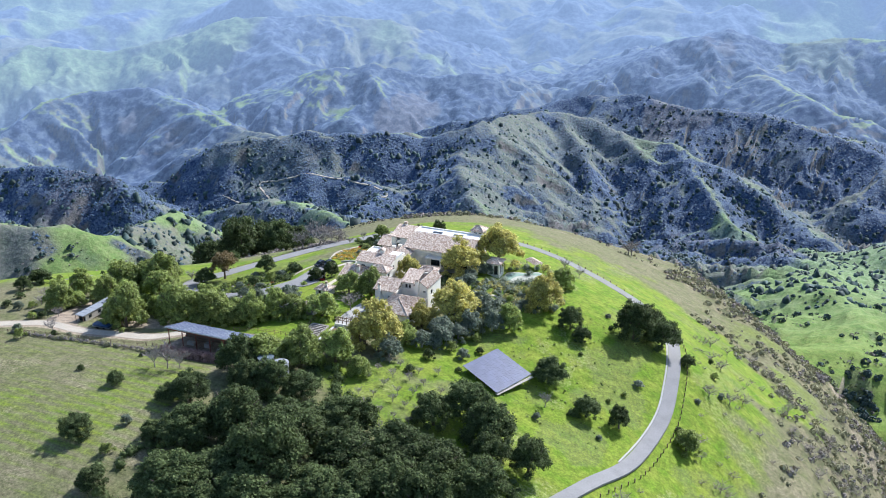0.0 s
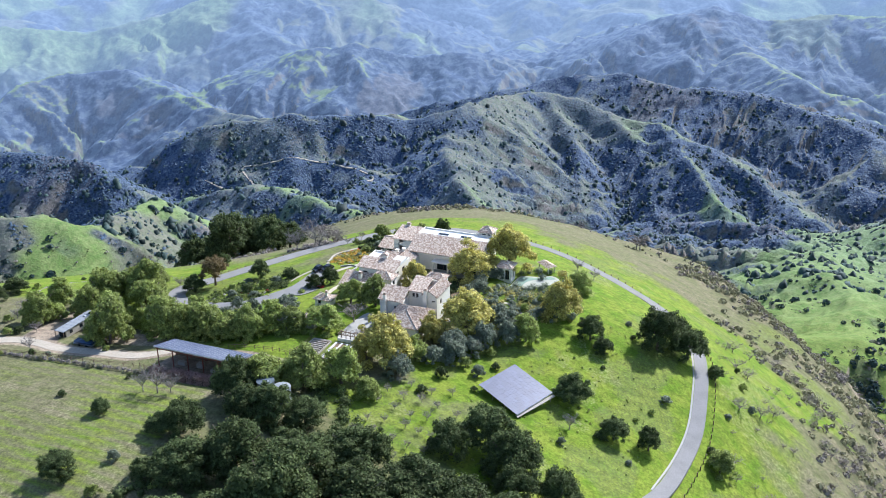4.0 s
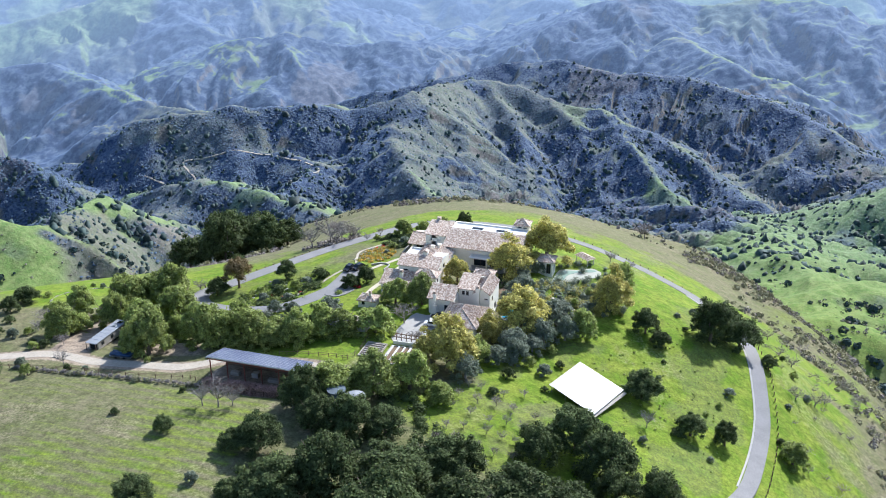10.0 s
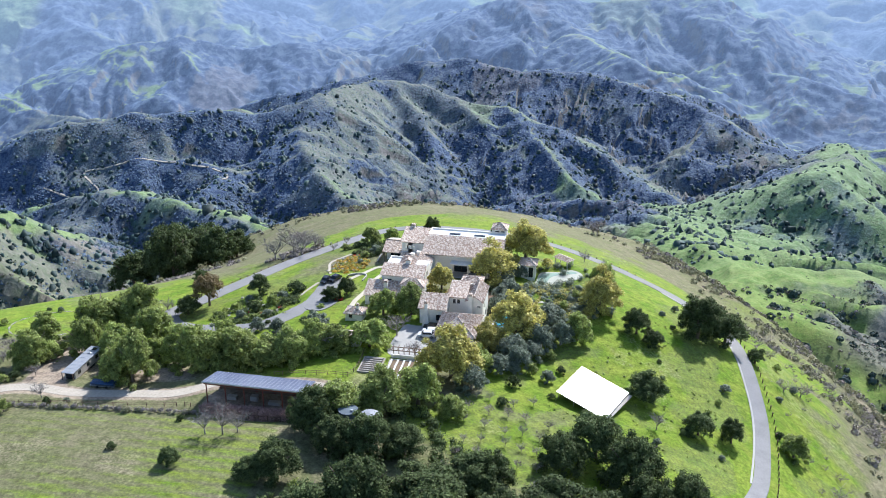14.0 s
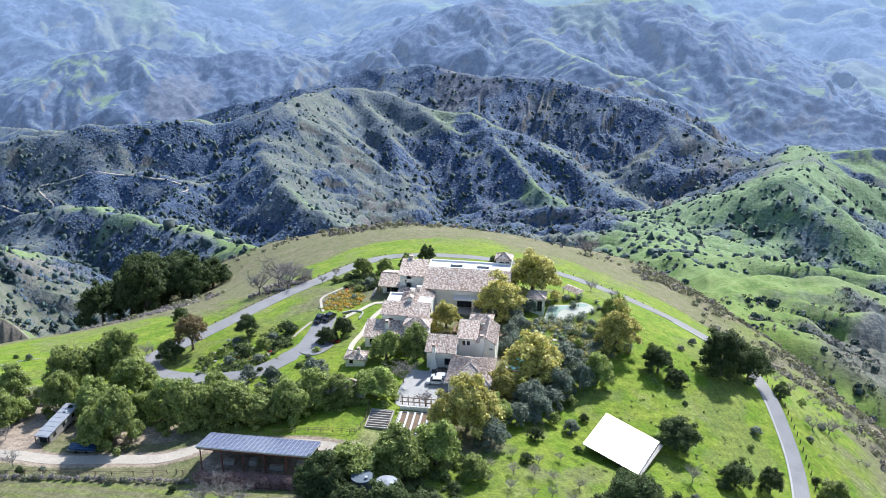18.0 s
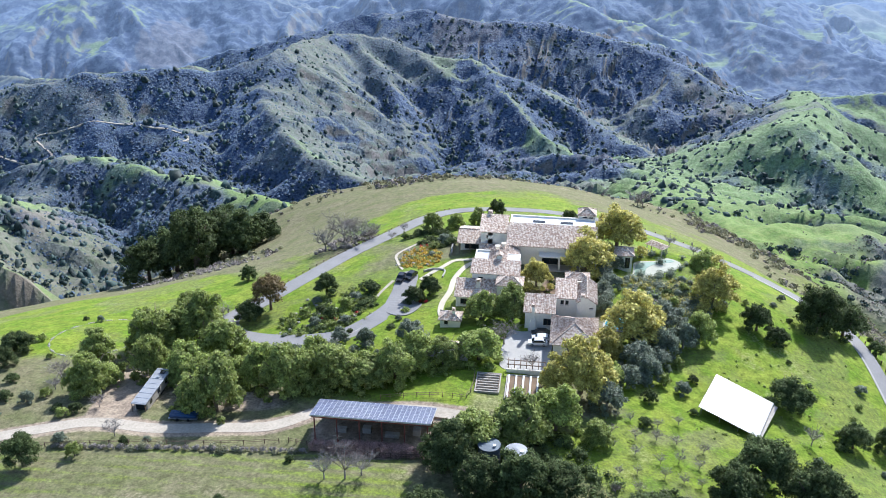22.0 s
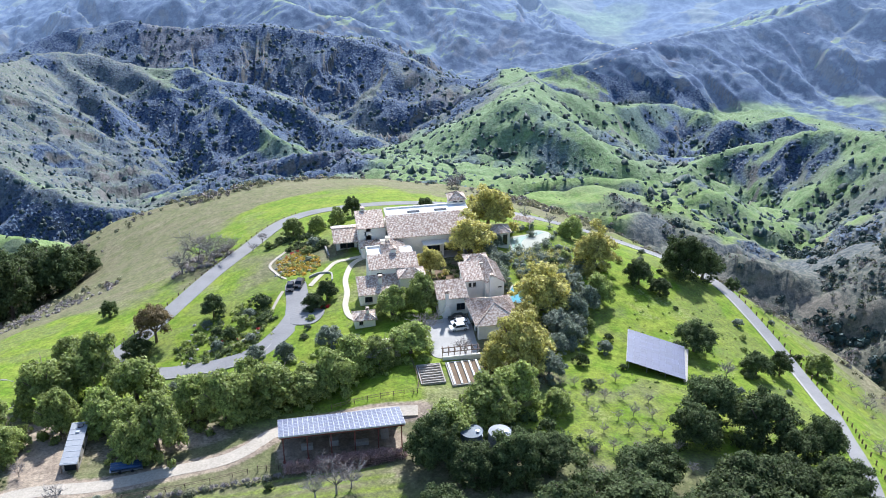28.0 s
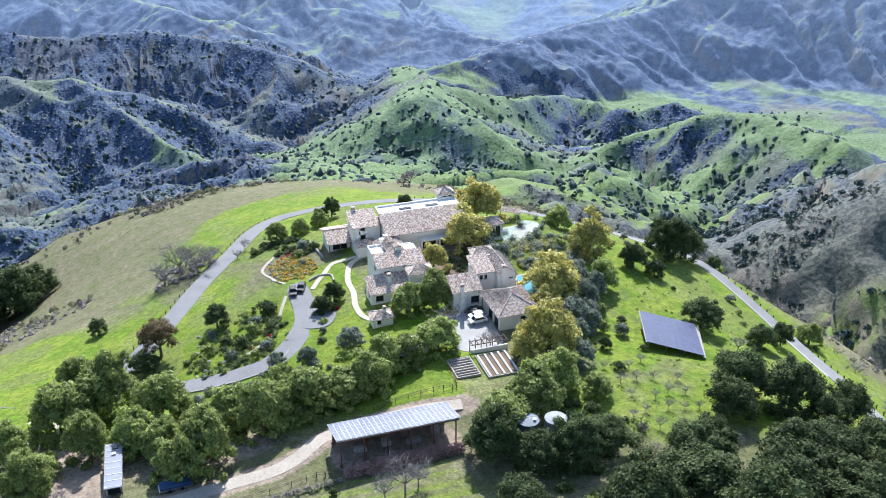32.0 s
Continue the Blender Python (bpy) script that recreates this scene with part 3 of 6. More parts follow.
def cover_map(x, y, z, nx, ny, nz):
    """Lush grass, bare soil and brush, 0 to 1 each, by place."""
    d_in = outside(x, y, RIM)
    road = line_distance(x, y, RING_ROAD)
    wob = fractal(x, y, 25, 4)
    # the hilltop
    lush = step01(18 + 10 * wob - np.hypot((x - 38) / 1.0, (y - 25) / 2.0) + 22, -6, 6)
    lush = np.maximum(lush, 0.85 * step01(24 + 8 * wob - np.hypot(x - 18, (y + 26) * 0.9), -6, 8))
    lush = np.maximum(lush, step01(20 + 12 * step01(x, 55, 75) + 24 * step01(y, 60, 100) * step01(x, -75, -45) + 16 * wob - road, -12, 10) * (y > -70))
    lush = np.maximum(lush, step01(70 + 14 * wob - np.hypot(x + 125, (y - 42) * 1.6), -10, 14) * 0.95)
    lush = np.maximum(lush, step01(30 + 8 * wob - np.hypot(x + 40, y - 10), -8, 8) * 0.8)
    lush = np.maximum(lush, 0.45 * step01(x, 70, 90) * step01(fractal(x + 15, y + 5, 34, 4), -0.25, 0.35) * step01(150 - x + 20 * wob, 0, 40))
    lush *= 1 - 0.4 * step01(fractal(x + 210, y + 65, 17, 4), 0.05, 0.55) - 0.2 * step01(np.hypot((x - 16) / 1.2, (y + 30) / 1.4) + 9 * wob, 22, 9)
    field = step01(x + y * 0.1, -36, -42) * step01(y, -33, -38)
    lush = np.where(field > 0.5, 0.30 + 0.22 * wob + 0.26 * np.sin(math.tau * (y + 0.10 * x + 2.5 * fractal(x, y, 90, 2)) / 3.4), lush)
    soil = 0.35 * step01(fractal(x + 400, y, 14, 3), 0.35, 0.8)
    track = line_distance(x, y, BARN_TRACK)
    soil = np.maximum(soil, step01(track, 4.5, 2.2))
    soil = np.maximum(soil, 0.5 * step01(np.hypot((x + 103) / 1.1, y + 8), 12, 6))
    soil = np.maximum(soil, step01(outside(x, y, YARD_DIRT) + 1.2 * wob, 1.5, -1.0))
    soil = np.maximum(soil, 0.7 * step01(np.hypot((x + 78) / 3.0, (y + 14) / 1.0) + 2 * wob, 7, 3))
    soil = np.maximum(soil, 0.9 * step01(np.hypot((x + 45) / 1.6, y + 27), 10, 7))
    brush = step01(road - 26 - 14 * wob, 0, 38) * step01(x, 62, 80)
    brush = np.maximum(brush, step01(y + 0.25 * np.abs(x + 20) - 8 * wob, 205, 228))
    brush = np.maximum(brush, step01(d_in + 10 * wob, -18, 2))
    brush = np.maximum(brush, step01(np.hypot((x + 138) / 30, (y - 112) / 13) + 0.4 * wob, 1.1, 0.7))
    brush *= 0.22 + 0.62 * step01(fractal(x + 60, y + 20, 30, 4), -0.25, 0.4)
    # the hills beyond
    low = step01(z + 445 + 0.1 * np.clip(np.hypot(x, y + 200) - 1200, 0, 2900), 20, 2)
    sunny = step01(ny / np.maximum(nz, 0.2) + 0.28 * fractal(x, y, 160, 3), -0.08, 0.22)
    far_lush = np.maximum(low * step01(fractal(x + 50, y, 300, 3), -0.4, 0.25), 0.8 * sunny * step01(fractal(x, y + 99, 260, 4), -0.1, 0.5))
    for name, reach, amount in (("east_saddle", 130, 0.85), ("spur_east", 45, 0.4), ("main_east", 50, 0.45), ("far_c", 130, 0.5), ("green_ridge", 60, 0.85), ("near_hill", 60, 0.85), ("knob", 70, 0.85), ("green_spur", 85, 0.85), ("green_shelf", 80, 0.85), ("east_hill", 60, 0.85), ("green_spur_foot", 60, 0.85)):
        d = line_distance(x, y, RIDGES[name])
        far_lush = np.maximum(far_lush, amount * step01(d + 55 * fractal(x, y, 90, 5), reach * 0.95, reach * 0.35))
    meadow = step01(np.hypot((x - 330) / 330, (y - 760) / 420) + 0.35 * fractal(x, y, 130, 4), 1.05, 0.6)
    far_lush = np.maximum(far_lush, meadow * (0.60 + 0.38 * step01(fractal(x + 20, y + 300, 75, 4), -0.1, 0.4)))
    far_lush = np.maximum(far_lush, 0.75 * step01(y, 1450, 1650) * step01(fractal(x + 33, y + 8, 170, 4), 0.12, 0.4) * step01(shade_of(ny, nz), 0.15, -0.1))
    vale = step01(np.hypot((x - 250) / 260, (y - 720) / 470) + 0.3 * fractal(x + 70, y, 110, 4), 1.0, 0.7)
    far_lush = np.maximum(far_lush, vale * (0.72 + 0.3 * step01(fractal(x + 5, y + 30, 60, 4), -0.3, 0.3)))
    for mx, my, rx, ry in MEADOWS:
        far_lush = np.maximum(far_lush, 0.97 * step01(1 / np.maximum(nz, 0.2), 1.22, 1.06) * step01(np.hypot((x - mx) / rx, (y - my) / ry) + 0.5 * fractal(x + 9, y, 120, 4), 1.05, 0.7))
    brown = step01(line_distance(x, y, RIDGES["brown_ridge"]) + 50 * fractal(x, y, 80, 3), 190, 90)
    far_lush = far_lush * (1 - 0.85 * brown)
    shady = step01(-ny / np.maximum(nz, 0.2) + 0.2 * fractal(x, y + 40, 90, 3), -0.05, 0.3)
    far_brush = np.clip(0.24 + 0.62 * step01(fractal(x + 10, y, 150, 5) + 0.5 * shady, -0.15, 0.25) + 0.25 * shady + 0.25 * step01(y, 1550, 1750) - 0.75 * far_lush, 0, 1)
    far_brush = np.maximum(far_brush, 0.62 * brown)
    far_soil = 0.5 * step01(fractal(x + 77, y + 31, 140, 4), 0.5, 0.95) * (1 - far_lush)
    cliff = step01(1 / np.maximum(nz, 0.2) + 0.25 * fractal(x, y + 900, 60, 3), 1.42, 1.7)
    far_soil = np.maximum(far_soil, 0.62 * cliff)
    far_brush = far_brush * (1 - 0.7 * cliff)
    far_lush = 0.92 * far_lush
    edge = step01(d_in, -6, 14)
    return [lush * (1 - edge) + far_lush * edge, soil * (1 - edge) + far_soil * edge, brush * (1 - edge) + far_brush * edge]


def spaced(lo, near_lo, near_hi, hi, fine, growth, widest):
    """Coordinates fine in the middle and wider apart outwards."""
    mid = list(np.arange(near_lo, near_hi + 0.01, fine))
    for sign, end in ((1, hi), (-1, lo)):
        at, gap = (mid[-1] if sign > 0 else mid[0]), fine
        while (end - at) * sign > 0:
            gap = min(gap * growth, widest)
            at += sign * gap
            mid = mid + [at] if sign > 0 else [at] + mid
    return np.array(mid)


NEAR_END = 2000
GRID_X = spaced(-NEAR_END, -170, 132, NEAR_END, 1.25, 1.04, 7.5)
GRID_Y = spaced(-800, -112, 245, NEAR_END - 200, 1.25, 1.04, 7.5)
gx, gy = np.meshgrid(GRID_X, GRID_Y)
gz = ground_height(gx, gy)
dzdy, dzdx = np.gradient(gz, GRID_Y, GRID_X)
norm = np.sqrt(1 + dzdx ** 2 + dzdy ** 2)
cover = cover_map(gx, gy, gz, -dzdx / norm, -dzdy / norm, 1 / norm)
rows_n, cols_n = gx.shape
corner = (np.arange(rows_n - 1)[:, None] * cols_n + np.arange(cols_n - 1)[None]).ravel()
corner = corner[np.hypot(gx, gy + 200).ravel()[corner] < NEAR_END]
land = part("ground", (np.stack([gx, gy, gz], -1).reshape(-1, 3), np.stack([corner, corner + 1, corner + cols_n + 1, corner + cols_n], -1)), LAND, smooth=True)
tagged(land, "green and tan grass hilltop amid scrub-covered mountains and valleys", "ground", kind="structure")
tint = land.data.color_attributes.new("cover", "FLOAT_COLOR", "POINT")
# Alpha rises with distance and brings in the haze-tinted colours.
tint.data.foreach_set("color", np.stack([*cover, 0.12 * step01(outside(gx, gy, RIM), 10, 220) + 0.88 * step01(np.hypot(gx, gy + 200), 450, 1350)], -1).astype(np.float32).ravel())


LAND_Z, LAND_COVER = gz, np.stack(cover)


def on_grid(field, x, y):
    """A field of the land's grid at any places."""
    x, y = np.asarray(x, float), np.asarray(y, float)
    i = np.clip(np.searchsorted(GRID_X, x) - 1, 0, cols_n - 2)
    j = np.clip(np.searchsorted(GRID_Y, y) - 1, 0, rows_n - 2)
    u = np.clip((x - GRID_X[i]) / (GRID_X[i + 1] - GRID_X[i]), 0, 1)
    v = np.clip((y - GRID_Y[j]) / (GRID_Y[j + 1] - GRID_Y[j]), 0, 1)
    return (field[..., j, i] * (1 - u) + field[..., j, i + 1] * u) * (1 - v) + (field[..., j + 1, i] * (1 - u) + field[..., j + 1, i + 1] * u) * v


def ground_height(x, y):
    x, y = np.asarray(x, float), np.asarray(y, float)
    z = on_grid(LAND_Z, x, y)
    beyond = np.hypot(x, y + 200) > NEAR_END - 15
    if np.any(beyond):
        i = np.clip(np.searchsorted(haze_r, np.hypot(x, y + 200)) - 1, 0, len(haze_r) - 2)
        j = np.clip(np.searchsorted(haze_a, np.arctan2(x, y + 200)) - 1, 0, len(haze_a) - 2)
        z = np.where(beyond, np.minimum(np.minimum(hz[i, j], hz[i + 1, j]), np.minimum(hz[i, j + 1], hz[i + 1, j + 1])), z)
    return z


def ground(x, y):
    return float(on_grid(LAND_Z, x, y))


def strip(line, width, lift, thick=0.25, height=None):
    """A solid band along a line on the ground, level across."""
    p = np.asarray(line, float)
    way = np.gradient(p, axis=0)
    way /= np.linalg.norm(way, axis=1)[:, None]
    side = np.stack([-way[:, 1], way[:, 0]], -1) * width / 2
    z = ground_height(p[:, 0], p[:, 1]) + lift if height is None else height
    zl = np.maximum(z, ground_height(p[:, 0] + side[:, 0], p[:, 1] + side[:, 1]) + lift * 0.6)
    zr = np.maximum(z, ground_height(p[:, 0] - side[:, 0], p[:, 1] - side[:, 1]) + lift * 0.6)
    zl, zr = (np.convolve(np.pad(q, 3, "edge"), np.ones(7) / 7, "valid") for q in (zl, zr))
    v, f = [], []
    for a, s, l, r in zip(p, side, zl, zr):
        v += [(a[0] + s[0], a[1] + s[1], l), (a[0] - s[0], a[1] - s[1], r), (a[0] - s[0], a[1] - s[1], r - thick), (a[0] + s[0], a[1] + s[1], l - thick)]
    for n in range(len(p) - 1):
        b = 4 * n
        f += [(b + i, b + 4 + i, b + 4 + (i + 1) % 4, b + (i + 1) % 4) for i in range(4)]
    f += [(0, 1, 2, 3), (b + 7, b + 6, b + 5, b + 4)]
    return v, f


road_line = smooth_line(RING_ROAD)
road = part("road", strip(road_line, 4.0 + 1.8 * step01(road_line[:, :1], -30, -60), 0.16, 0.6), ASPHALT)
tagged(road, "narrow grey asphalt road circling the hilltop", "road", kind="structure")

# The land beyond, far behind all the rest, its end raised to fit the camera's view in place of a horizon.
haze_a = np.radians(np.linspace(-56, 48, 640))
haze_r = NEAR_END - 30 + 2670 * np.linspace(0, 1, 330) ** 1.25
ha, hr = np.meshgrid(haze_a, haze_r)
hx, hy = hr * np.sin(ha), hr * np.cos(ha) - 200
hz = hills(hx, hy) - 4 * step01(hr, NEAR_END + 60, NEAR_END)
k = (np.arange(len(haze_r) - 1)[:, None] * len(haze_a) + np.arange(len(haze_a) - 1)[None]).ravel()
n = len(haze_a)
range_ob = part("backdrop", (np.stack([hx, hy, hz], -1).reshape(-1, 3), np.stack([k, k + 1, k + n + 1, k + n], -1)), HAZED_LAND, smooth=True)
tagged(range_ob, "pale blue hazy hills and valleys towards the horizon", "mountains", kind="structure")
hr_slope, ha_slope = np.gradient(hz, haze_r, haze_a)
ha_slope = ha_slope / hr
slope_x, slope_y = hr_slope * np.sin(ha) + ha_slope * np.cos(ha), hr_slope * np.cos(ha) - ha_slope * np.sin(ha)
steepness = np.sqrt(1 + slope_x ** 2 + slope_y ** 2)
far_cover = cover_map(hx, hy, hz, -slope_x / steepness, -slope_y / steepness, 1 / steepness)
over = step01(hr, 2700, 3300)
bumps = fractal(hx + 150, hy, 640, 4)
valley = step01(bumps + 0.5 * fractal(hx, hy, 300, 4), -0.05, -0.6)
woods = step01(0.5 * shade_of(-slope_y / steepness, 1 / steepness) + 0.55 * fractal(hx, hy, 160, 5), -0.2, 0.12)
far_cover[0] = far_cover[0] * (1 - over) + over * np.maximum(valley * 0.8, 0.25 * step01(fractal(hx + 40, hy, 240, 4), 0.0, 0.4))
far_cover[2] = np.maximum(far_cover[2] * (1 - over) + over * woods * (1 - 0.8 * valley), 0.85 * woods * (1 - far_cover[0]))
far_cover[1] = far_cover[1] * (1 - 0.8 * over)
mix = range_ob.data.color_attributes.new("cover", "FLOAT_COLOR", "POINT")
# Alpha 1 throughout: haze-tinted colours only.
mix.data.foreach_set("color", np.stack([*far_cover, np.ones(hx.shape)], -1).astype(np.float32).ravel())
# Share of the painted haze glow, growing outwards.
deep = range_ob.data.attributes.new("haze_share", "FLOAT", "POINT")
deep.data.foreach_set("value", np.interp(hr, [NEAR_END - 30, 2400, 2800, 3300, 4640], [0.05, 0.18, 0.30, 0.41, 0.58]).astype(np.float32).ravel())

# ---- trees and shrubs ----


def leaf_cloud(rng, lobes, count, size, droop=0.0, core=0.55):
    """Leaf clumps, small folded blades, over and inside rounded lobes, with a denser heart in each lobe."""
    lobes = np.array(lobes, float)
    weight = lobes[:, 3] ** 2
    pick = rng.choice(len(lobes), count, p=weight / weight.sum())
    way = rng.normal(size=(count, 3))
    way /= np.linalg.norm(way, axis=1)[:, None]
    way[:, 2] = np.where(way[:, 2] < -0.55, -way[:, 2], way[:, 2])
    depth = 1.06 - 0.5 * rng.rand(count) ** 1.5
    r = lobes[pick, 3] * depth
    at = lobes[pick, :3] + way * r[:, None] * np.array([1, 1, 0.82])
    at += 0.13 * lobes[pick, 3][:, None] * rng.normal(size=(count, 3))
    at[:, 2] -= droop * rng.rand(count) * lobes[pick, 3] * 0.5
    face = way + 0.6 * rng.normal(size=(count, 3))
    face[:, 2] += 0.5
    face /= np.linalg.norm(face, axis=1)[:, None]
    a = np.cross(face, rng.normal(size=(count, 3)))
    a /= np.linalg.norm(a, axis=1)[:, None]
    b = np.cross(face, a)
    s = size * (0.55 + 0.9 * rng.rand(count))[:, None]
    tall = (1.0 + droop)
    v = np.stack([at - a * s * 0.5 - b * s * 0.3 * tall, at + a * s * 0.5 - b * s * 0.3 * tall + face * s * 0.1, at + b * s * 0.6 * tall - face * s * 0.1], 1).reshape(-1, 3)
    f = np.arange(count * 3).reshape(-1, 3)
    hv, hf = [v], [f]
    n = len(v)
    for x, y, z, rad in lobes:
        bm = bmesh.new()
        bmesh.ops.create_icosphere(bm, subdivisions=1, radius=rad * core)
        co = np.array([q.co[:] for q in bm.verts])
        tri = np.array([[q.index for q in p.verts] for p in bm.faces])
        bm.free()
        co *= (1 + 0.22 * rng.normal(size=(len(co), 1)))
        co[:, 2] *= 0.8
        hv.append(co + (x, y, z))
        hf.append(tri + n)
        n += len(co)
    return np.concatenate(hv), np.concatenate(hf)


def limbs(rng, top, spread, count, girth, lean=0.0):
    """A trunk that forks into limbs, as tubes."""
    fork = Vector((lean * 0.3, 0, top * 0.32))
    out = [tube([(0, 0, -1.2), (0.02, 0, top * 0.12), fork], [girth * 1.35, girth, girth * 0.8], 8)]
    ends = []
    for n in range(count):
        a = math.tau * (n + 0.5 * rng.rand()) / count
        reach = spread * (0.45 + 0.4 * rng.rand())
        end = Vector((math.cos(a) * reach + lean, math.sin(a) * reach, top * (0.62 + 0.25 * rng.rand())))
        mid = fork.lerp(end, 0.5) + Vector((0, 0, -0.05 * top)) + Vector(rng.normal(size=3)) * 0.15
        out.append(tube([fork - Vector((0, 0, 0.1)), mid, end], [girth * 0.6, girth * 0.38, girth * 0.12], 6))
        ends.append((mid, end))
    return out, ends


def leafy_tree(name, label, seed, radius, height, leaf, size, count, lobe_n, flat=0.75, droop=0.0, bark=None, category="tree", base=0.25, girth=None):
    rng = np.random.RandomState(seed)
    ob = thing(name, label, category)
    g = girth or radius * 0.07
    wood, ends = limbs(rng, height, radius, 5, g)
    part("trunk", joined(wood), bark or BARK, ob, smooth=True)
    lobes = [(0.1 * radius, 0, height * 0.60, radius * 0.5), (-0.2 * radius, 0.25 * radius, height * 0.5, radius * 0.45)]
    for n in range(lobe_n):
        a, k = math.tau * (n * 0.382 + 0.1 * rng.rand()), math.sqrt((n + 0.6) / lobe_n)
        rr = radius * (0.12 + 0.15 * rng.rand())
        reach = (radius * (0.86 + 0.26 * rng.rand()) - rr * 0.8) * k
        z = height * (0.86 - (0.86 - base - 0.10) * k ** 2.4 * flat) + 0.10 * height * rng.normal() - rr * 0.35
        lobes.append((math.cos(a) * reach, math.sin(a) * reach, max(z, rr * 0.5), rr))
    part("crown", leaf_cloud(rng, lobes, count, size, droop), leaf, ob, smooth=False)
    return ob


def bare_tree(name, label, seed, radius, height, mat, twigs=110, category="tree"):
    rng = np.random.RandomState(seed)
    ob = thing(name, label, category)
    wood, ends = limbs(rng, height, radius, 7, radius * 0.05)
    part("trunk", joined(wood), mat, ob, smooth=True)
    fine = []
    for n in range(twigs):
        mid, end = ends[rng.randint(len(ends))]
        start = mid.lerp(end, rng.rand())
        tip = start + Vector((rng.normal() * radius * 0.28, rng.normal() * radius * 0.28, height * (0.05 + 0.25 * rng.rand())))
        fine.append(tube([start, start.lerp(tip, 0.5) + Vector(rng.normal(size=3)) * 0.12, tip], [radius * 0.014, radius * 0.010, radius * 0.004], 3))
        for _ in range(2):
            s2 = start.lerp(tip, 0.4 + 0.5 * rng.rand())
            t2 = s2 + Vector((rng.normal() * radius * 0.14, rng.normal() * radius * 0.14, height * 0.12 * rng.rand()))
            fine.append(tube([s2, t2], [radius * 0.008, radius * 0.003], 3))
    part("twig_crown", joined(fine), mat, ob)
    return ob


def plant(models, spots, seed, wobble=0.12, tall=1.0, sink=0.1, group="", grow=1.2):
    """Copies of the models at the spots x, y, crown radius; the models are one unit for every metre of their own radius."""
    rng = np.random.RandomState(seed)
    for n, (x, y, r) in enumerate(spots):
        model, own = models[n % len(models)]
        s = r * grow / own
        stretch = tall * (1 + wobble * rng.normal())
        m = Matrix.LocRotScale((x, y, ground(x, y) - sink), Euler((0.04 * rng.normal(), 0.04 * rng.normal(), math.tau * rng.rand())), (s, s, s * stretch))
        ob = copy_thing(model, m)
        if group:
            ob["group"] = group


def drop_model(models):
    for ob, _ in models:
        for o in (*ob.children_recursive, ob):
            bpy.data.objects.remove(o)


PEPPERS = [
    (-109.8, 14.1, 6.6), (-100.8, 20.6, 7), (-89.1, 7.3, 5.9), (-82.9, -2.2, 3.3), (-87.5, -16.8, 4.6), (-82.2, -18.6, 5.6), (-88.7, -8.8, 4.6), (-68.5, -7.6, 6.1),
    (-58.3, -5.8, 5.5), (-50.2, -5.7, 5.1), (-44.4, -4, 4.8), (-39.7, 0.8, 4.2), (-33.9, 2.3, 3.9), (-25.9, 5.5, 5), (-22.8, -30.9, 5.5), (-14.9, -25.6, 5.6),
    (-7.2, -20, 5.1), (1.6, -22.4, 3), (-19.4, 27.3, 4.3), (-27.3, 26.1, 3.9), (27.9, 28.8, 3.7), (32.9, 69.9, 3.8), (87.2, 14.6, 3.6), (-49.3, 95.9, 3.2),
    (-35, 100.1, 2.5), (-41.8, 96.6, 2.7), (-107.6, 35, 4.7), (-95, -2.5, 5.2), (-104.5, -1, 4.6), (-76, -3.5, 4.8), (-63, -2, 4.6), (4.5, 2.5, 3.4),
    (-120.7, 4.5, 4.2), (-116, -11, 4.6), (-113.5, -6, 3.2),
]
YELLOWS = [
    (-2, -3.9, 7.668), (-7.2, -5, 4.212), (11.2, 24.2, 7.344), (4.1, 14.4, 3.78), (-14.1, 45.8, 4.104), (-0.5, 58.5, 6.696), (8, 73.4, 7.668), (33, 47.5, 5.94),
]
OAKS = [
    (-28.2, -37.5, 5), (-21.4, -43.5, 4.6), (-13.3, -44, 4.8), (-5.9, -41.2, 4.5), (44.2, 41.2, 3.6), (48.9, 37.1, 2.8), (62.4, 52.6, 5.9), (70.9, 56.6, 5.2),
    (47.1, 8.8, 4.7), (60.7, 1.1, 3.6), (69.4, 4.3, 2.8), (35.7, -25.5, 5.9), (28.8, -33.7, 4.8), (44.1, -33.7, 6.2), (47.6, -40.9, 4.9), (56.3, -38.1, 4.4),
    (14.4, -47.4, 4.5), (11, -43.3, 2.8), (-29.5, 107.2, 2.6), (-5.5, 105.3, 2.4), (-46.3, 38.4, 2.7), (-42.7, 42, 2.6), (-103.5, 71.1, 2.4), (-72.8, 47.4, 3),
    (-92, 35.8, 3.5), (66, 62, 4.8), (80, 54.5, 2.3), (-115, -42.5, 3.4), (-147.3, 11, 2.8),
]
FRONT_OAKS = [
    (-19.4, -72, 6.4), (-10.4, -65.1, 6.8), (3.4, -61.5, 7.7), (5.9, -77.1, 8), (10.2, -50.1, 5.8), (19.6, -64.8, 7.5), (29, -56.9, 7.6), (38.3, -54.8, 6.2),
    (34.5, -68.7, 7.9), (19.5, -78.1, 7.2), (-2, -85.6, 7.3), (-9.3, -93.2, 7.2), (46.9, -58, 6.1), (6.9, -88.1, 7.1), (28.2, -73, 6.6), (-30.1, -56.3, 4.6),
    (-35, -58.1, 3.4), (-54, -56.3, 2.2), (-46.1, -80.8, 3.9), (-28.4, -96, 3.1), (-144.8, 10.1, 3.5), (-143.6, 0.7, 2.7), (-27.5, -74.8, 2.9), (49.9, -55, 6.1),
    (15.7, -86.3, 7.1), (0.7, -96, 6.4), (26.8, -81.1, 7.1), (42.2, -70.1, 6.5),
]
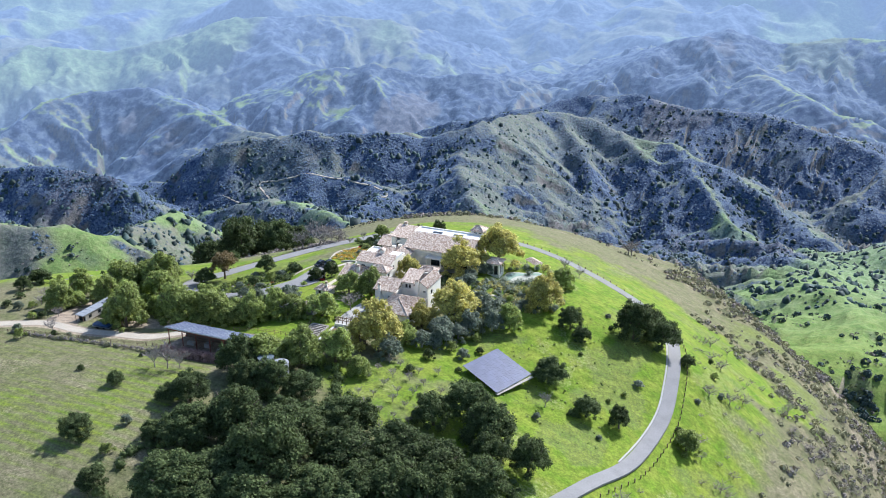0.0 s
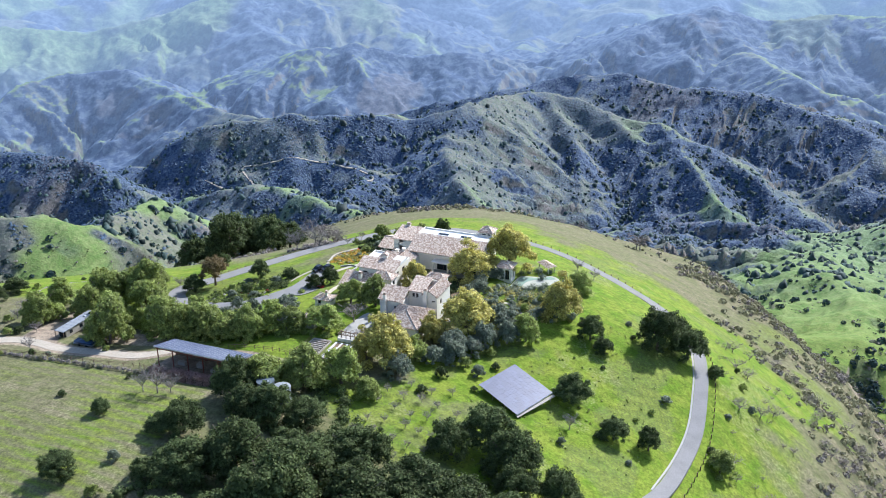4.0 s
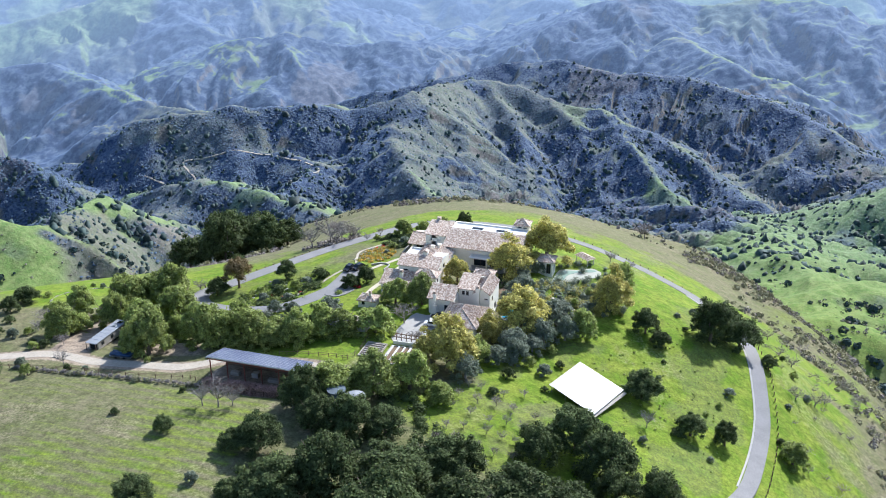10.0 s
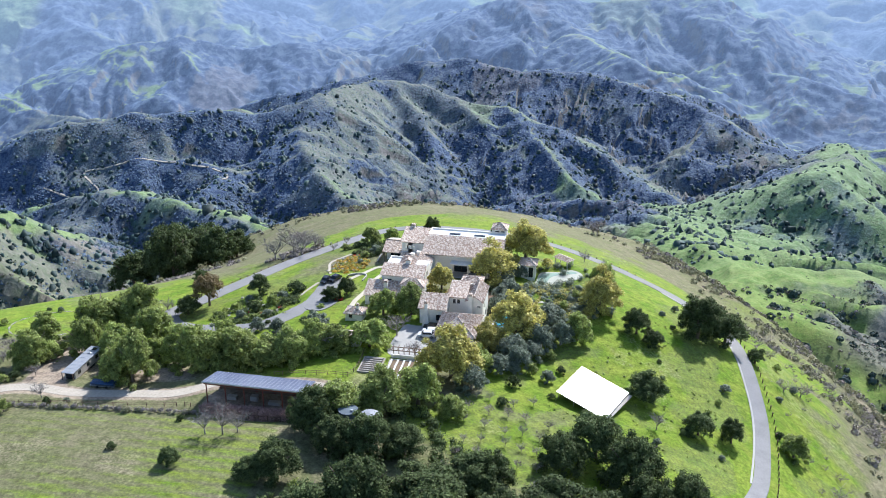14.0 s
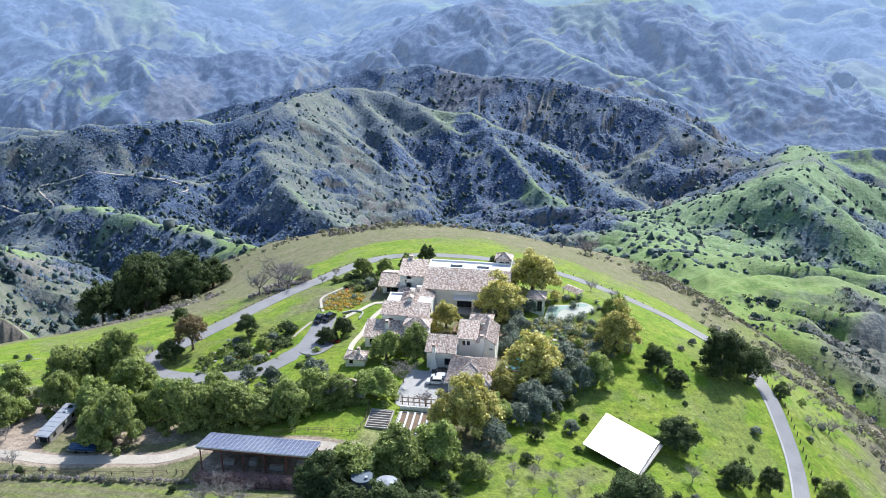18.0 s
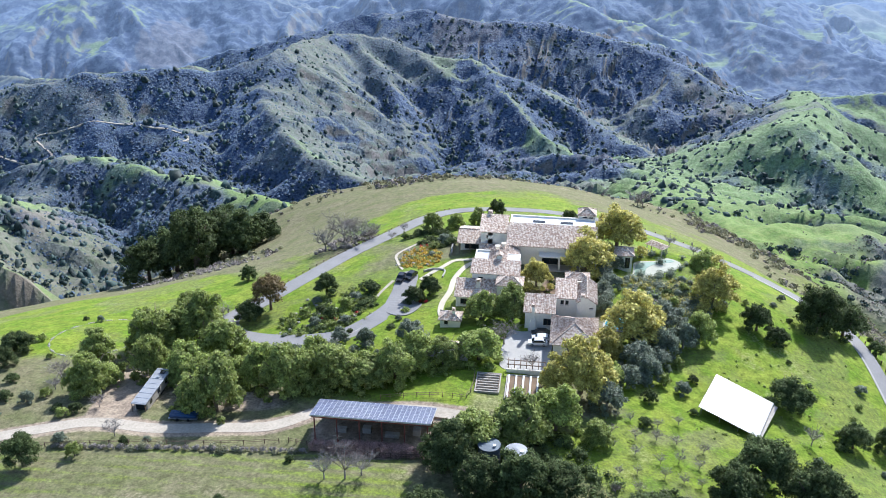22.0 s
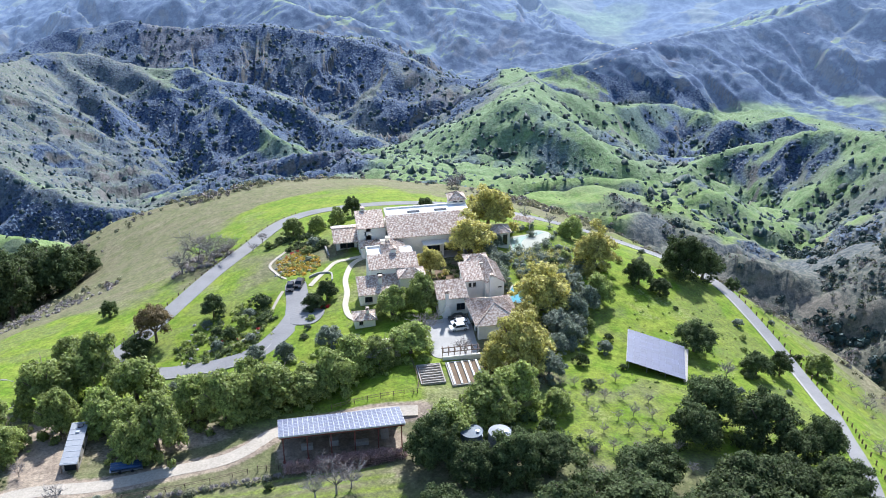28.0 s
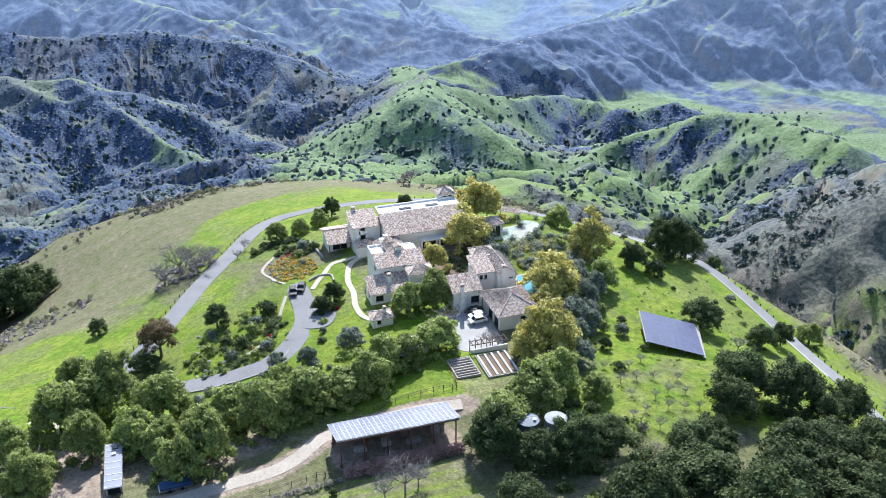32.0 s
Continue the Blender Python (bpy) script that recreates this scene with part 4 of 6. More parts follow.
GULLY_OAKS = [
    (-152, 150, 11), (-140, 158, 11), (-166, 161, 11), (-149, 141, 9), (-134, 151, 8), (-173, 149, 9), (-158, 172, 9), (-145, 167, 9),
    (-128, 160, 7),
]
OLIVES = [
    (19.9, 30.7, 4.8), (11.5, 12.5, 4.5), (18.6, 19.7, 3.9), (3.9, -8.2, 3.9), (13.5, 8.1, 3.8), (14.9, 23.2, 3.6), (-44.1, 16.7, 3.5), (6.2, 49.4, 3.1),
    (3.7, 37.1, 2.6), (-55, 14.5, 2.5), (7.2, 62.6, 2.9), (9, 3.5, 3.4), (23.5, 24.5, 3.8), (16.5, 14, 3.6), (-62, 17, 2.4), (-106, 26, 3.2),
    (3.5, 44, 2.5), (4.5, 55, 2.6),
]
SHRUBS = [
    (13.7, -1.8, 1.9), (21.8, 5, 2.1), (17.5, 6.4, 1.8), (12.3, -12.1, 1.7), (56.1, 69.6, 1.4), (43.1, 54.5, 1.2), (50.9, 29.8, 0.8), (69.2, 28.7, 1.8),
    (67.1, 20.8, 1.1), (24.8, 10.8, 1.4), (13.6, 4.2, 1.5), (21.6, 16, 1.7), (23.6, -3.3, 1.1), (66.2, -6.1, 1), (25.9, 52, 1.9), (21.2, 48.6, 1.6),
    (13, 42.6, 1.7), (22.8, 44.5, 1.4),
]
GARDEN = [
    (-60, 45.8, 3.1), (-63.2, 42.3, 2), (-64.9, 37.6, 2), (-68.1, 32.3, 2.2), (-71.2, 27.9, 1.9), (-75.9, 35.4, 1.8), (-60.4, 36.2, 1.8), (-63.2, 27.7, 1.9),
    (-65.8, 24.7, 1.5), (-71.6, 36.7, 1.7), (-74.6, 42.7, 1.6), (-78.1, 30.2, 1.4), (-58.4, 40, 1.5), (-78.4, 23.1, 1), (-74, 22.3, 0.9), (-60.5, 21.3, 1),
    (-43.6, 81.5, 2.2), (-46, 75.9, 2), (-41, 78.5, 1.9), (-45.8, 69.4, 1.3), (-57.1, 89.7, 1.6), (-53.8, 93.3, 1.6), (-48.6, 37.1, 1.1), (-47.6, 31.7, 1.2),
    (-50, 22.5, 1.3), (-48.8, 27.1, 1),
]

oak_models = [(leafy_tree("oak_tree", "dense dark green live oak on a grassy slope", 100 + n, 5, 7.6 + 0.5 * n, OAK_LEAF, 0.31, 12500, 60 + 4 * n, base=0.12), 5) for n in range(4)]
plant(oak_models, OAKS, 1, group="oaks on the hilltop")
plant(oak_models, FRONT_OAKS, 2, group="oaks of the front grove", tall=0.84)
plant(oak_models, GULLY_OAKS, 3, group="oaks in the gully", tall=1.05)
drop_model(oak_models)
pepper_models = [(leafy_tree("pepper_tree", "bright green pepper tree with drooping soft foliage", 200 + n, 5, 8.4 + 0.4 * n, PEPPER_LEAF, 0.31, 11500, 60 + 3 * n, 0.95, 0.8, base=0.06), 5) for n in range(3)]
plant(pepper_models, PEPPERS, 4, group="pepper trees round the yard")
drop_model(pepper_models)
yellow_models = [(leafy_tree("sycamore_tree", "broad tree with yellow-green spring foliage", 300 + n, 5, 8.6 + 0.5 * n, YELLOW_LEAF, 0.29, 12000, 60, 0.9, 0.5, base=0.08), 5) for n in range(2)]
plant(yellow_models, YELLOWS[:2], 5, group="yellow-green trees by the house", grow=1.05, tall=1.0)
plant(yellow_models, YELLOWS[2:], 13, group="yellow-green trees by the house", grow=1.16, tall=0.92)
drop_model(yellow_models)
olive_models = [(leafy_tree("olive_tree", "grey-green olive tree with fine leaves", 400 + n, 4, 6.0, OLIVE_LEAF, 0.30, 7000, 40, 0.9, base=0.08, bark=PALE_BARK), 4) for n in range(2)]
plant(olive_models, OLIVES, 6, group="olive trees by the house", grow=1.1)
drop_model(olive_models)
russet = leafy_tree("oak_tree", "autumn-tinted russet oak beside the bend of the road", 500, 5.6, 10.5, RUSSET_LEAF, 0.36, 6500, 34, 0.8, base=0.32)
russet.matrix_basis = pose(-87.7, 42.2, ground(-87.7, 42.2) - 0.1)
shrub_models = [(leafy_tree("shrub", "rounded dark green shrub on the grass", 600 + n, 2, 2.2 + 0.2 * n, (OAK_LEAF, OLIVE_LEAF, PEPPER_LEAF)[n], 0.24, 1600, 12, 0.9, category="shrub", base=0.05), 2) for n in range(3)]
plant(shrub_models, SHRUBS, 7, group="shrubs on the slope")
plant(shrub_models, GARDEN, 8, group="shrubs of the garden", tall=0.9)

# ---- the house ----


def slab_roof(corners, thick, over=None):
    """A roof plane, four or three corners anticlockwise from above, with thickness."""
    v = [Vector(c) for c in corners]
    n = (v[1] - v[0]).cross(v[2] - v[0]).normalized()
    if n.z < 0:
        v.reverse()
        n = -n
    low = [p - n * thick for p in v]
    k = len(v)
    f = [tuple(range(k)), tuple(range(2 * k - 1, k - 1, -1))] + [(i, i + k, (i + 1) % k + k, (i + 1) % k) for i in range(k)]
    return [tuple(p) for p in v + low], f


def tile_rows(corners, gap=0.42):
    """Raised lines of barrel tiles running down a four-cornered roof plane: eave left, eave right, top right, top left."""
    a, b, c, d = (Vector(p) for p in corners)
    n = (b - a).cross(d - a).normalized()
    count = max(2, int((b - a).length / gap))
    out = []
    for i in range(count):
        k = (i + 0.5) / count
        p, q = a.lerp(b, k), d.lerp(c, k)
        side = (b - a).normalized() * gap * 0.27
        lift = n * 0.085
        v = [p - side, p + side, q + side, q - side, p + lift, q + lift]
        out.append(([tuple(x) for x in v], [(0, 4, 5, 3), (4, 1, 2, 5), (0, 1, 4), (3, 5, 2)]))
    return out


def roof_plane(corners, parent, mat=None):
    r = part("roof_slope", slab_roof(corners, 0.22), mat or TILE, parent)
    if len(corners) == 4 and mat is None:
        for row in tile_rows(corners):
            part("tile", row, TILE, r)
    return r


def gable_roof(parent, x0, x1, y0, y1, eave, rise, along="x", over=0.5):
    x0, x1, y0, y1 = x0 - over, x1 + over, y0 - over, y1 + over
    if along == "x":
        m = (y0 + y1) / 2
        roof_plane([(x0, y0, eave), (x1, y0, eave), (x1, m, eave + rise), (x0, m, eave + rise)], parent)
        roof_plane([(x1, y1, eave), (x0, y1, eave), (x0, m, eave + rise), (x1, m, eave + rise)], parent)
        part("ridge_cap", tube([(x0, m, eave + rise + 0.03), (x1, m, eave + rise + 0.03)], [0.17, 0.17], 6), TILE, parent)
    else:
        m = (x0 + x1) / 2
        roof_plane([(x1, y0, eave), (x1, y1, eave), (m, y1, eave + rise), (m, y0, eave + rise)], parent)
        roof_plane([(x0, y1, eave), (x0, y0, eave), (m, y0, eave + rise), (m, y1, eave + rise)], parent)
        part("ridge_cap", tube([(m, y0, eave + rise + 0.03), (m, y1, eave + rise + 0.03)], [0.17, 0.17], 6), TILE, parent)


def hip_roof(parent, x0, x1, y0, y1, eave, rise, over=0.5):
    x0, x1, y0, y1 = x0 - over, x1 + over, y0 - over, y1 + over
    h = min(x1 - x0, y1 - y0) / 2
    top = eave + rise
    if x1 - x0 >= y1 - y0:
        p, q = (x0 + h, (y0 + y1) / 2, top), (x1 - h, (y0 + y1) / 2, top)
        planes = [[(x0, y0, eave), (x1, y0, eave), q, p], [(x1, y1, eave), (x0, y1, eave), p, q], [(x0, y1, eave), (x0, y0, eave), p], [(x1, y0, eave), (x1, y1, eave), q]]
    else:
        p, q = ((x0 + x1) / 2, y0 + h, top), ((x0 + x1) / 2, y1 - h, top)
        planes = [[(x1, y0, eave), (x1, y1, eave), q, p], [(x0, y1, eave), (x0, y0, eave), p, q], [(x0, y0, eave), (x1, y0, eave), p], [(x1, y1, eave), (x0, y1, eave), q]]
    if abs(p[0] - q[0]) + abs(p[1] - q[1]) < 0.4:
        planes = [pl[:3] for pl in planes]
    for pl in planes:
        roof_plane(pl, parent)
    for c, e in (((x0, y0, eave), p), ((x0, y1, eave), p if x1 - x0 >= y1 - y0 else q), ((x1, y1, eave), q), ((x1, y0, eave), q if x1 - x0 >= y1 - y0 else p)):
        part("hip_cap", tube([Vector(c) + Vector((0, 0, 0.03)), Vector(e) + Vector((0, 0, 0.03))], [0.14, 0.14], 5), TILE, parent)


def shell(parent, x0, x1, y0, y1, z0, z1, openings=(), thick=0.35):
    """Four walls of stucco. openings: side (s, n, w, e), from, to, sill, head; each gets a recessed window."""
    for side in "snwe":
        lo, hi = (x0, x1) if side in "sn" else (y0 + thick, y1 - thick)
        cuts = sorted(o[1:] for o in openings if o[0] == side)
        pieces, at = [], lo
        for a, b, sill, head in cuts:
            pieces += [(at, a, z0, z1), (a, b, z0, sill), (a, b, head, z1)]
            at = b
        pieces.append((at, hi, z0, z1))
        solid = []
        for a, b, c, d in pieces:
            if b - a > 0.01 and d - c > 0.01:
                if side in "sn":
                    solid.append(block(a, b, y0 if side == "s" else y1 - thick, y0 + thick if side == "s" else y1, c, d))
                else:
                    solid.append(block(x0 if side == "w" else x1 - thick, x0 + thick if side == "w" else x1, a, b, c, d))
        part("wall", joined(solid), STUCCO, parent)
        for a, b, sill, head in cuts:
            if side in "sn":
                y = y0 + 0.22 if side == "s" else y1 - 0.22
                win = part("window", joined([block(a, a + 0.09, y - 0.05, y + 0.05, sill, head), block(b - 0.09, b, y - 0.05, y + 0.05, sill, head), block(a + 0.09, b - 0.09, y - 0.05, y + 0.05, head - 0.09, head), block(a + 0.09, b - 0.09, y - 0.05, y + 0.05, sill, sill + 0.09),
                                             block((a + b) / 2 - 0.03, (a + b) / 2 + 0.03, y - 0.04, y + 0.04, sill + 0.09, head - 0.09)]), WOOD, parent)
                part("pane", block(a + 0.09, b - 0.09, y - 0.015, y + 0.015, sill + 0.09, head - 0.09), DARK_GLASS, win)
                part("sill", block(a - 0.1, b + 0.1, (y0 - 0.08) if side == "s" else y1 - 0.1, (y0 + 0.1) if side == "s" else y1 + 0.08, sill - 0.08, sill - 0.004), STONE, win)
            else:
                x = x0 + 0.22 if side == "w" else x1 - 0.22
                win = part("window", joined([block(x - 0.05, x + 0.05, a, a + 0.09, sill, head), block(x - 0.05, x + 0.05, b - 0.09, b, sill, head), block(x - 0.05, x + 0.05, a + 0.09, b - 0.09, head - 0.09, head), block(x - 0.05, x + 0.05, a + 0.09, b - 0.09, sill, sill + 0.09)]), WOOD, parent)
                part("pane", block(x - 0.015, x + 0.015, a + 0.09, b - 0.09, sill + 0.09, head - 0.09), DARK_GLASS, win)


def chimney(parent, x, y, z0, z1, w=1.0, flare=0.0):
    body = joined([block(x - w / 2, x + w / 2, y - w / 2, y + w / 2, z0, z1)])
    c = part("chimney", body, STUCCO, parent)
    part("chimney_cap", joined([block(x - w * 0.62, x + w * 0.62, y - w * 0.62, y + w * 0.62, z1 + 0.004, z1 + 0.18), block(x - w * 0.4, x + w * 0.4, y - w * 0.4, y + w * 0.4, z1 + 0.18, z1 + 0.5), block(x - w * 0.55, x + w * 0.55, y - w * 0.55, y + w * 0.55, z1 + 0.5, z1 + 0.66)]), TILE, c)
    return c


def gable_end(parent, x0, x1, y, eave, rise, thick=0.35):
    m = (x0 + x1) / 2
    v = [(x0, y, eave), (x1, y, eave), (m, y, eave + rise), (x0, y + thick, eave), (x1, y + thick, eave), (m, y + thick, eave + rise)]
    part("gable", (v, [(0, 1, 2), (5, 4, 3), (0, 3, 4, 1), (1, 4, 5, 2), (2, 5, 3, 0)]), STUCCO, parent)


# Great hall with its shed roof, terrace openings and flat white rear roof.
hall = thing("great_hall", "long cream stucco hall with a clay tile roof and a terrace", "house")
shell(hall, -23, 1.5, 61.5, 75, -7, 1.55, [("s", -13.2, -8.6, -4.2, -0.6), ("s", -8.0, -2.6, -4.2, -0.6), ("s", -2.0, 0.6, -4.2, -1.4)])
roof_plane([(-23.5, 60.4, 1.65), (2.1, 60.4, 1.65), (2.1, 69.1, 4.85), (-23.5, 69.1, 4.85)], hall)
for piece in (block(-23, 1.5, 68.9, 69.25, 1.55, 4.7), block(-23, -22.65, 62, 68.88, 1.55, 2.0), block(1.15, 1.5, 62, 68.88, 1.55, 2.0)):
    part("wall", piece, STUCCO, hall)
part("flat_roof", block(-23, 1.5, 69.3, 75, 3.9, 4.3), WHITE_ROOF, hall, "flat white membrane roof behind the ridge")
part("parapet", block(-23, 1.5, 74.6, 75, 4.304, 4.75), STUCCO, hall)
part("parapet", block(-23, -22.6, 69.3, 74.59, 4.304, 4.75), STUCCO, hall)
for x in (-16.5, -8.5):
    part("skylight", box(x, x + 3.6, 71, 72.3, 4.304, 4.5, 0.05), DARK_GLASS, hall, "dark flat skylight")
for x in (-13.6, -8.3, -2.3, 2.0):
    part("column", block(x - 0.25, x + 0.25, 58.6, 59.1, -6, -0.6), STUCCO, hall)
part("terrace_roof", joined([block(-14, 2.4, 58.4, 61.45, -0.6, -0.25)]), STUCCO, hall)
part("terrace", joined([block(-14.5, 3, 57.5, 61.45, -6.5, -4.25)]), CONCRETE, hall)

tall_block = thing("house_wing", "tall cream stucco block with a chimney joining the hall", "house", "wings of the house")
shell(tall_block, -31.2, -23.55, 67.2, 75, -7.5, 2.35, [("s", -29.6, -27.8, 0.0, 1.1), ("s", -29.2, -28.2, -2.0, -1.5)])
roof_plane([(-31.7, 66.7, 2.4), (-23.54, 66.7, 2.4), (-23.54, 75.3, 4.3), (-31.7, 75.3, 4.3)], tall_block)
chimney(tall_block, -29.2, 75.6, -4, 4.6, 1.1)

annex = thing("house_wing", "low tiled wing with a deep shaded porch", "house", "wings of the house")
shell(annex, -37.6, -24, 72.4, 81, -8, -2.6, [("s", -36.4, -32.2, -6.2, -3.6), ("s", -31.2, -29.6, -5.4, -3.8)])
gable_roof(annex, -38, -31.3, 70, 81, -2.95, 1.9)
for x in (-37.8, -34.6, -31.6):
    part("porch_post", block(x - 0.12, x + 0.12, 70.0, 70.24, -8, -2.95), WOOD, annex)
entry = thing("house_wing", "small tiled entry room in front of the tall block", "house", "wings of the house")
shell(entry, -31, -26, 63.2, 67.1, -7, -1.75, [("s", -27.6, -26.5, -5.0, -2.3)])
hip_roof(entry, -31, -26, 63.2, 67.1, -1.75, 1.1, 0.45)

# Middle block with terraces, dormers and flat white patches.
middle = thing("house_wing", "two-storey cream stucco block with tile and flat white roofs", "house", "wings of the house")
shell(middle, -31, -18.8, 39.6, 52, -6, 3.2, [("s", -29.5, -28, 0.6, 2.0), ("w", 43, 44.6, 0.4, 2.0), ("e", 42, 43.4, 0.4, 2.0), ("e", 46, 48, 0.4, 2.0)])
roof_plane([(-31.5, 39.1, 3.3), (-18.3, 39.1, 3.3), (-18.3, 44.6, 5.0), (-31.5, 44.6, 5.0)], middle)
part("wall", block(-31, -18.8, 44.35, 44.6, 3.2, 4.8), STUCCO, middle)
part("flat_roof", block(-31, -27, 44.7, 52, 3.2, 3.5), WHITE_ROOF, middle, "flat white roof terrace")
part("flat_roof", block(-22.4, -18.8, 44.7, 49.5, 3.2, 4.1), WHITE_ROOF, middle, "flat white roof terrace")
part("parapet", block(-31.02, -30.7, 44.7, 52, 3.504, 4.0), STUCCO, middle)
part("parapet", block(-30.69, -27, 51.7, 52, 3.504, 4.0), STUCCO, middle)
hip_roof(middle, -26.9, -22.5, 45, 51.5, 4.3, 1.2, 0.3)
dormer = part("dormer", joined([block(-24.9, -23.5, 44.9, 46.6, 4.4, 5.9)]), STUCCO, middle)
part("dormer_roof", ([(-25.2, 44.7, 5.9), (-23.2, 44.7, 5.9), (-24.2, 44.7, 6.6), (-25.2, 46.8, 5.9), (-23.2, 46.8, 5.9), (-24.2, 46.8, 6.6)], [(0, 1, 2), (5, 4, 3), (0, 2, 5, 3), (1, 4, 5, 2), (0, 3, 4, 1)]), TILE, dormer)
front_bay = thing("house_wing", "projecting bay with a hipped tile roof and a terrace", "house", "wings of the house")
shell(front_bay, -24, -17.6, 34.6, 39.5, -6, 2.6, [("s", -22.9, -21.2, -2.4, -0.4), ("e", 36, 37.4, 0.2, 1.6)])
hip_roof(front_bay, -24, -17.6, 34.6, 39.4, 2.65, 1.5, 0.5)
low_wing = thing("house_wing", "low wing with a red-brown tile roof and a chimney", "house", "wings of the house")
shell(low_wing, -34.6, -24.1, 33.6, 39.5, -6, -0.75, [("s", -33.4, -31.4, -3.2, -1.5), ("w", 35, 37, -3.2, -1.5)])
roof_plane([(-35.1, 33.0, -0.7), (-24.1, 33.0, -0.7), (-24.1, 39.5, 1.6), (-35.1, 39.5, 1.6)], low_wing)
chimney(low_wing, -29, 36.6, -1, 2.3, 0.95)
link = thing("house_wing", "short tiled link with small roof lanterns", "house", "wings of the house")
shell(link, -27.5, -19.5, 52.1, 61.4, -6.5, 0.2, [("e", 55, 57, -3.6, -1.4), ("w", 54, 57, -3.6, -1.4)])
gable_roof(link, -27.5, -19.6, 52.5, 60.8, 0.25, 1.6, "y", 0.3)
for x, y in ((-25.6, 57.5), (-24, 59.3)):
    part("roof_lantern", joined([block(x - 0.5, x + 0.5, y - 0.4, y + 0.4, 0.4, 2.6), block(x - 0.65, x + 0.65, y - 0.55, y + 0.55, 2.6, 2.8)]), STUCCO, link)

# Guest wing and garage round the motor court.
guest = thing("house_wing", "tall guest wing with a gabled stucco front and chimney", "house", "wings of the house")
shell(guest, -8.4, -3.4, 27.6, 34, -5, 3.9, [("s", -7.4, -6.6, 1.9, 3.2), ("s", -6.2, -5.4, 1.9, 3.2)])
roof_plane([(-8.9, 27.1, 4.0), (-3.4, 27.1, 4.0), (-3.4, 34.5, 5.9), (-8.9, 34.5, 5.9)], guest)
gabled = thing("house_wing", "gabled stucco block with an outside chimney", "house", "wings of the house")
shell(gabled, -3.35, 1.4, 25.4, 36, -5.5, 3.9, [("e", 28, 29.4, 0.6, 2.2), ("e", 31, 33, -3.4, -1.2), ("s", -0.2, 0.8, 2.3, 2.7)])
gable_end(gabled, -3.35, 1.4, 25.4, 3.9, 1.7)
gable_roof(gabled, -3.35, 1.4, 25.5, 36, 3.95, 1.85, "y", 0.35)
chimney(gabled, -2.0, 25.0, -4, 6.0, 1.0)
upper = thing("house_wing", "small square tiled tower room of the guest wing", "house", "wings of the house")
shell(upper, -6.2, -0.6, 34.6, 39.6, -5, 5.0, [("w", 36, 37.2, 2.6, 4.0)])
hip_roof(upper, -6.2, -0.6, 36.1, 39.6, 5.0, 1.1, 0.45)
court_wing = thing("house_wing", "low tiled wing with a flared white chimney facing the court", "house", "wings of the house")
shell(court_wing, -16, -8.45, 23, 29, -4.6, 2.0, [("s", -11.4, -9.2, -1.8, 0.2)])
roof_plane([(-16.5, 22.4, 2.05), (-8.45, 22.4, 2.05), (-8.45, 28.2, 4.4), (-16.5, 28.2, 4.4)], court_wing)
part("flat_roof", block(-16, -8.45, 28.3, 29, 3.2, 3.9), WHITE_ROOF, court_wing)
stack = chimney(court_wing, -14, 22.3, -2, 3.9, 0.8)
part("chimney_base", ([(-15.4, 21.3, -4.4), (-12.6, 21.3, -4.4), (-12.6, 22.98, -4.4), (-15.4, 22.98, -4.4), (-14.5, 21.8, 0.2), (-13.5, 21.8, 0.2), (-13.5, 22.98, 0.2), (-14.5, 22.98, 0.2)], block(0, 1, 0, 1, 0, 1)[1]), STUCCO, stack)
garage = thing("garage", "garage with a low hipped clay tile roof on the court", "garage")
shell(garage, -8.6, 1.2, 9.9, 22, -4.5, 1.3, [("s", -3.2, -1.6, -1.6, 0.2), ("w", 11, 14, -2.9, -0.3), ("w", 15, 18, -2.9, -0.3), ("e", 12, 14, -1.8, 0.2)])
hip_roof(garage, -8.6, 1.2, 9.9, 22, 1.35, 2.9, 0.9)
lookout = thing("house_wing", "small lookout tower with a tiled pyramid roof", "tower", "wings of the house")
shell(lookout, -3.2, 1.4, 75.1, 79.5, -8, 5.6, [("s", -2.2, -0.9, 3.9, 5.1), ("s", -0.3, 0.8, 3.9, 5.1)])
hip_roof(lookout, -3.2, 1.4, 75.1, 79.5, 5.65, 1.6, 0.45)
pavilion = thing("garden_pavilion", "small white pavilion with tall windows and dark tile roof", "pavilion")
shell(pavilion, 7.6, 12.2, 62.8, 67.4, -7, -0.5, [("e", 63.5, 64.6, -4.6, -1.2), ("e", 65.2, 66.3, -4.6, -1.2), ("s", 10.2, 11.6, -4.6, -1.2)])
hip_roof(pavilion, 7.6, 12.2, 62.8, 67.4, -0.45, 1.5, 0.6)
cottages = []
for x0, x1, y0, y1, e, r in ((-37.2, -32.2, 21.5, 25.5, -1.1, 1.2), (-33.4, -28.4, 4.5, 9.5, -0.1, 1.1)):
    small = thing("cottage", "small stucco cottage with a tile roof beside the path", "cottage", "cottages by the court")
    shell(small, x0, x1, y0, y1, -5, e, [("s", x0 + 1, x0 + 2, -2.6, -1.4)])
    hip_roof(small, x0, x1, y0, y1, e + 0.05, r, 0.5)
    chimney(small, x0 + 3.3, y0 + 1.6, e, e + r + 0.7, 0.7)

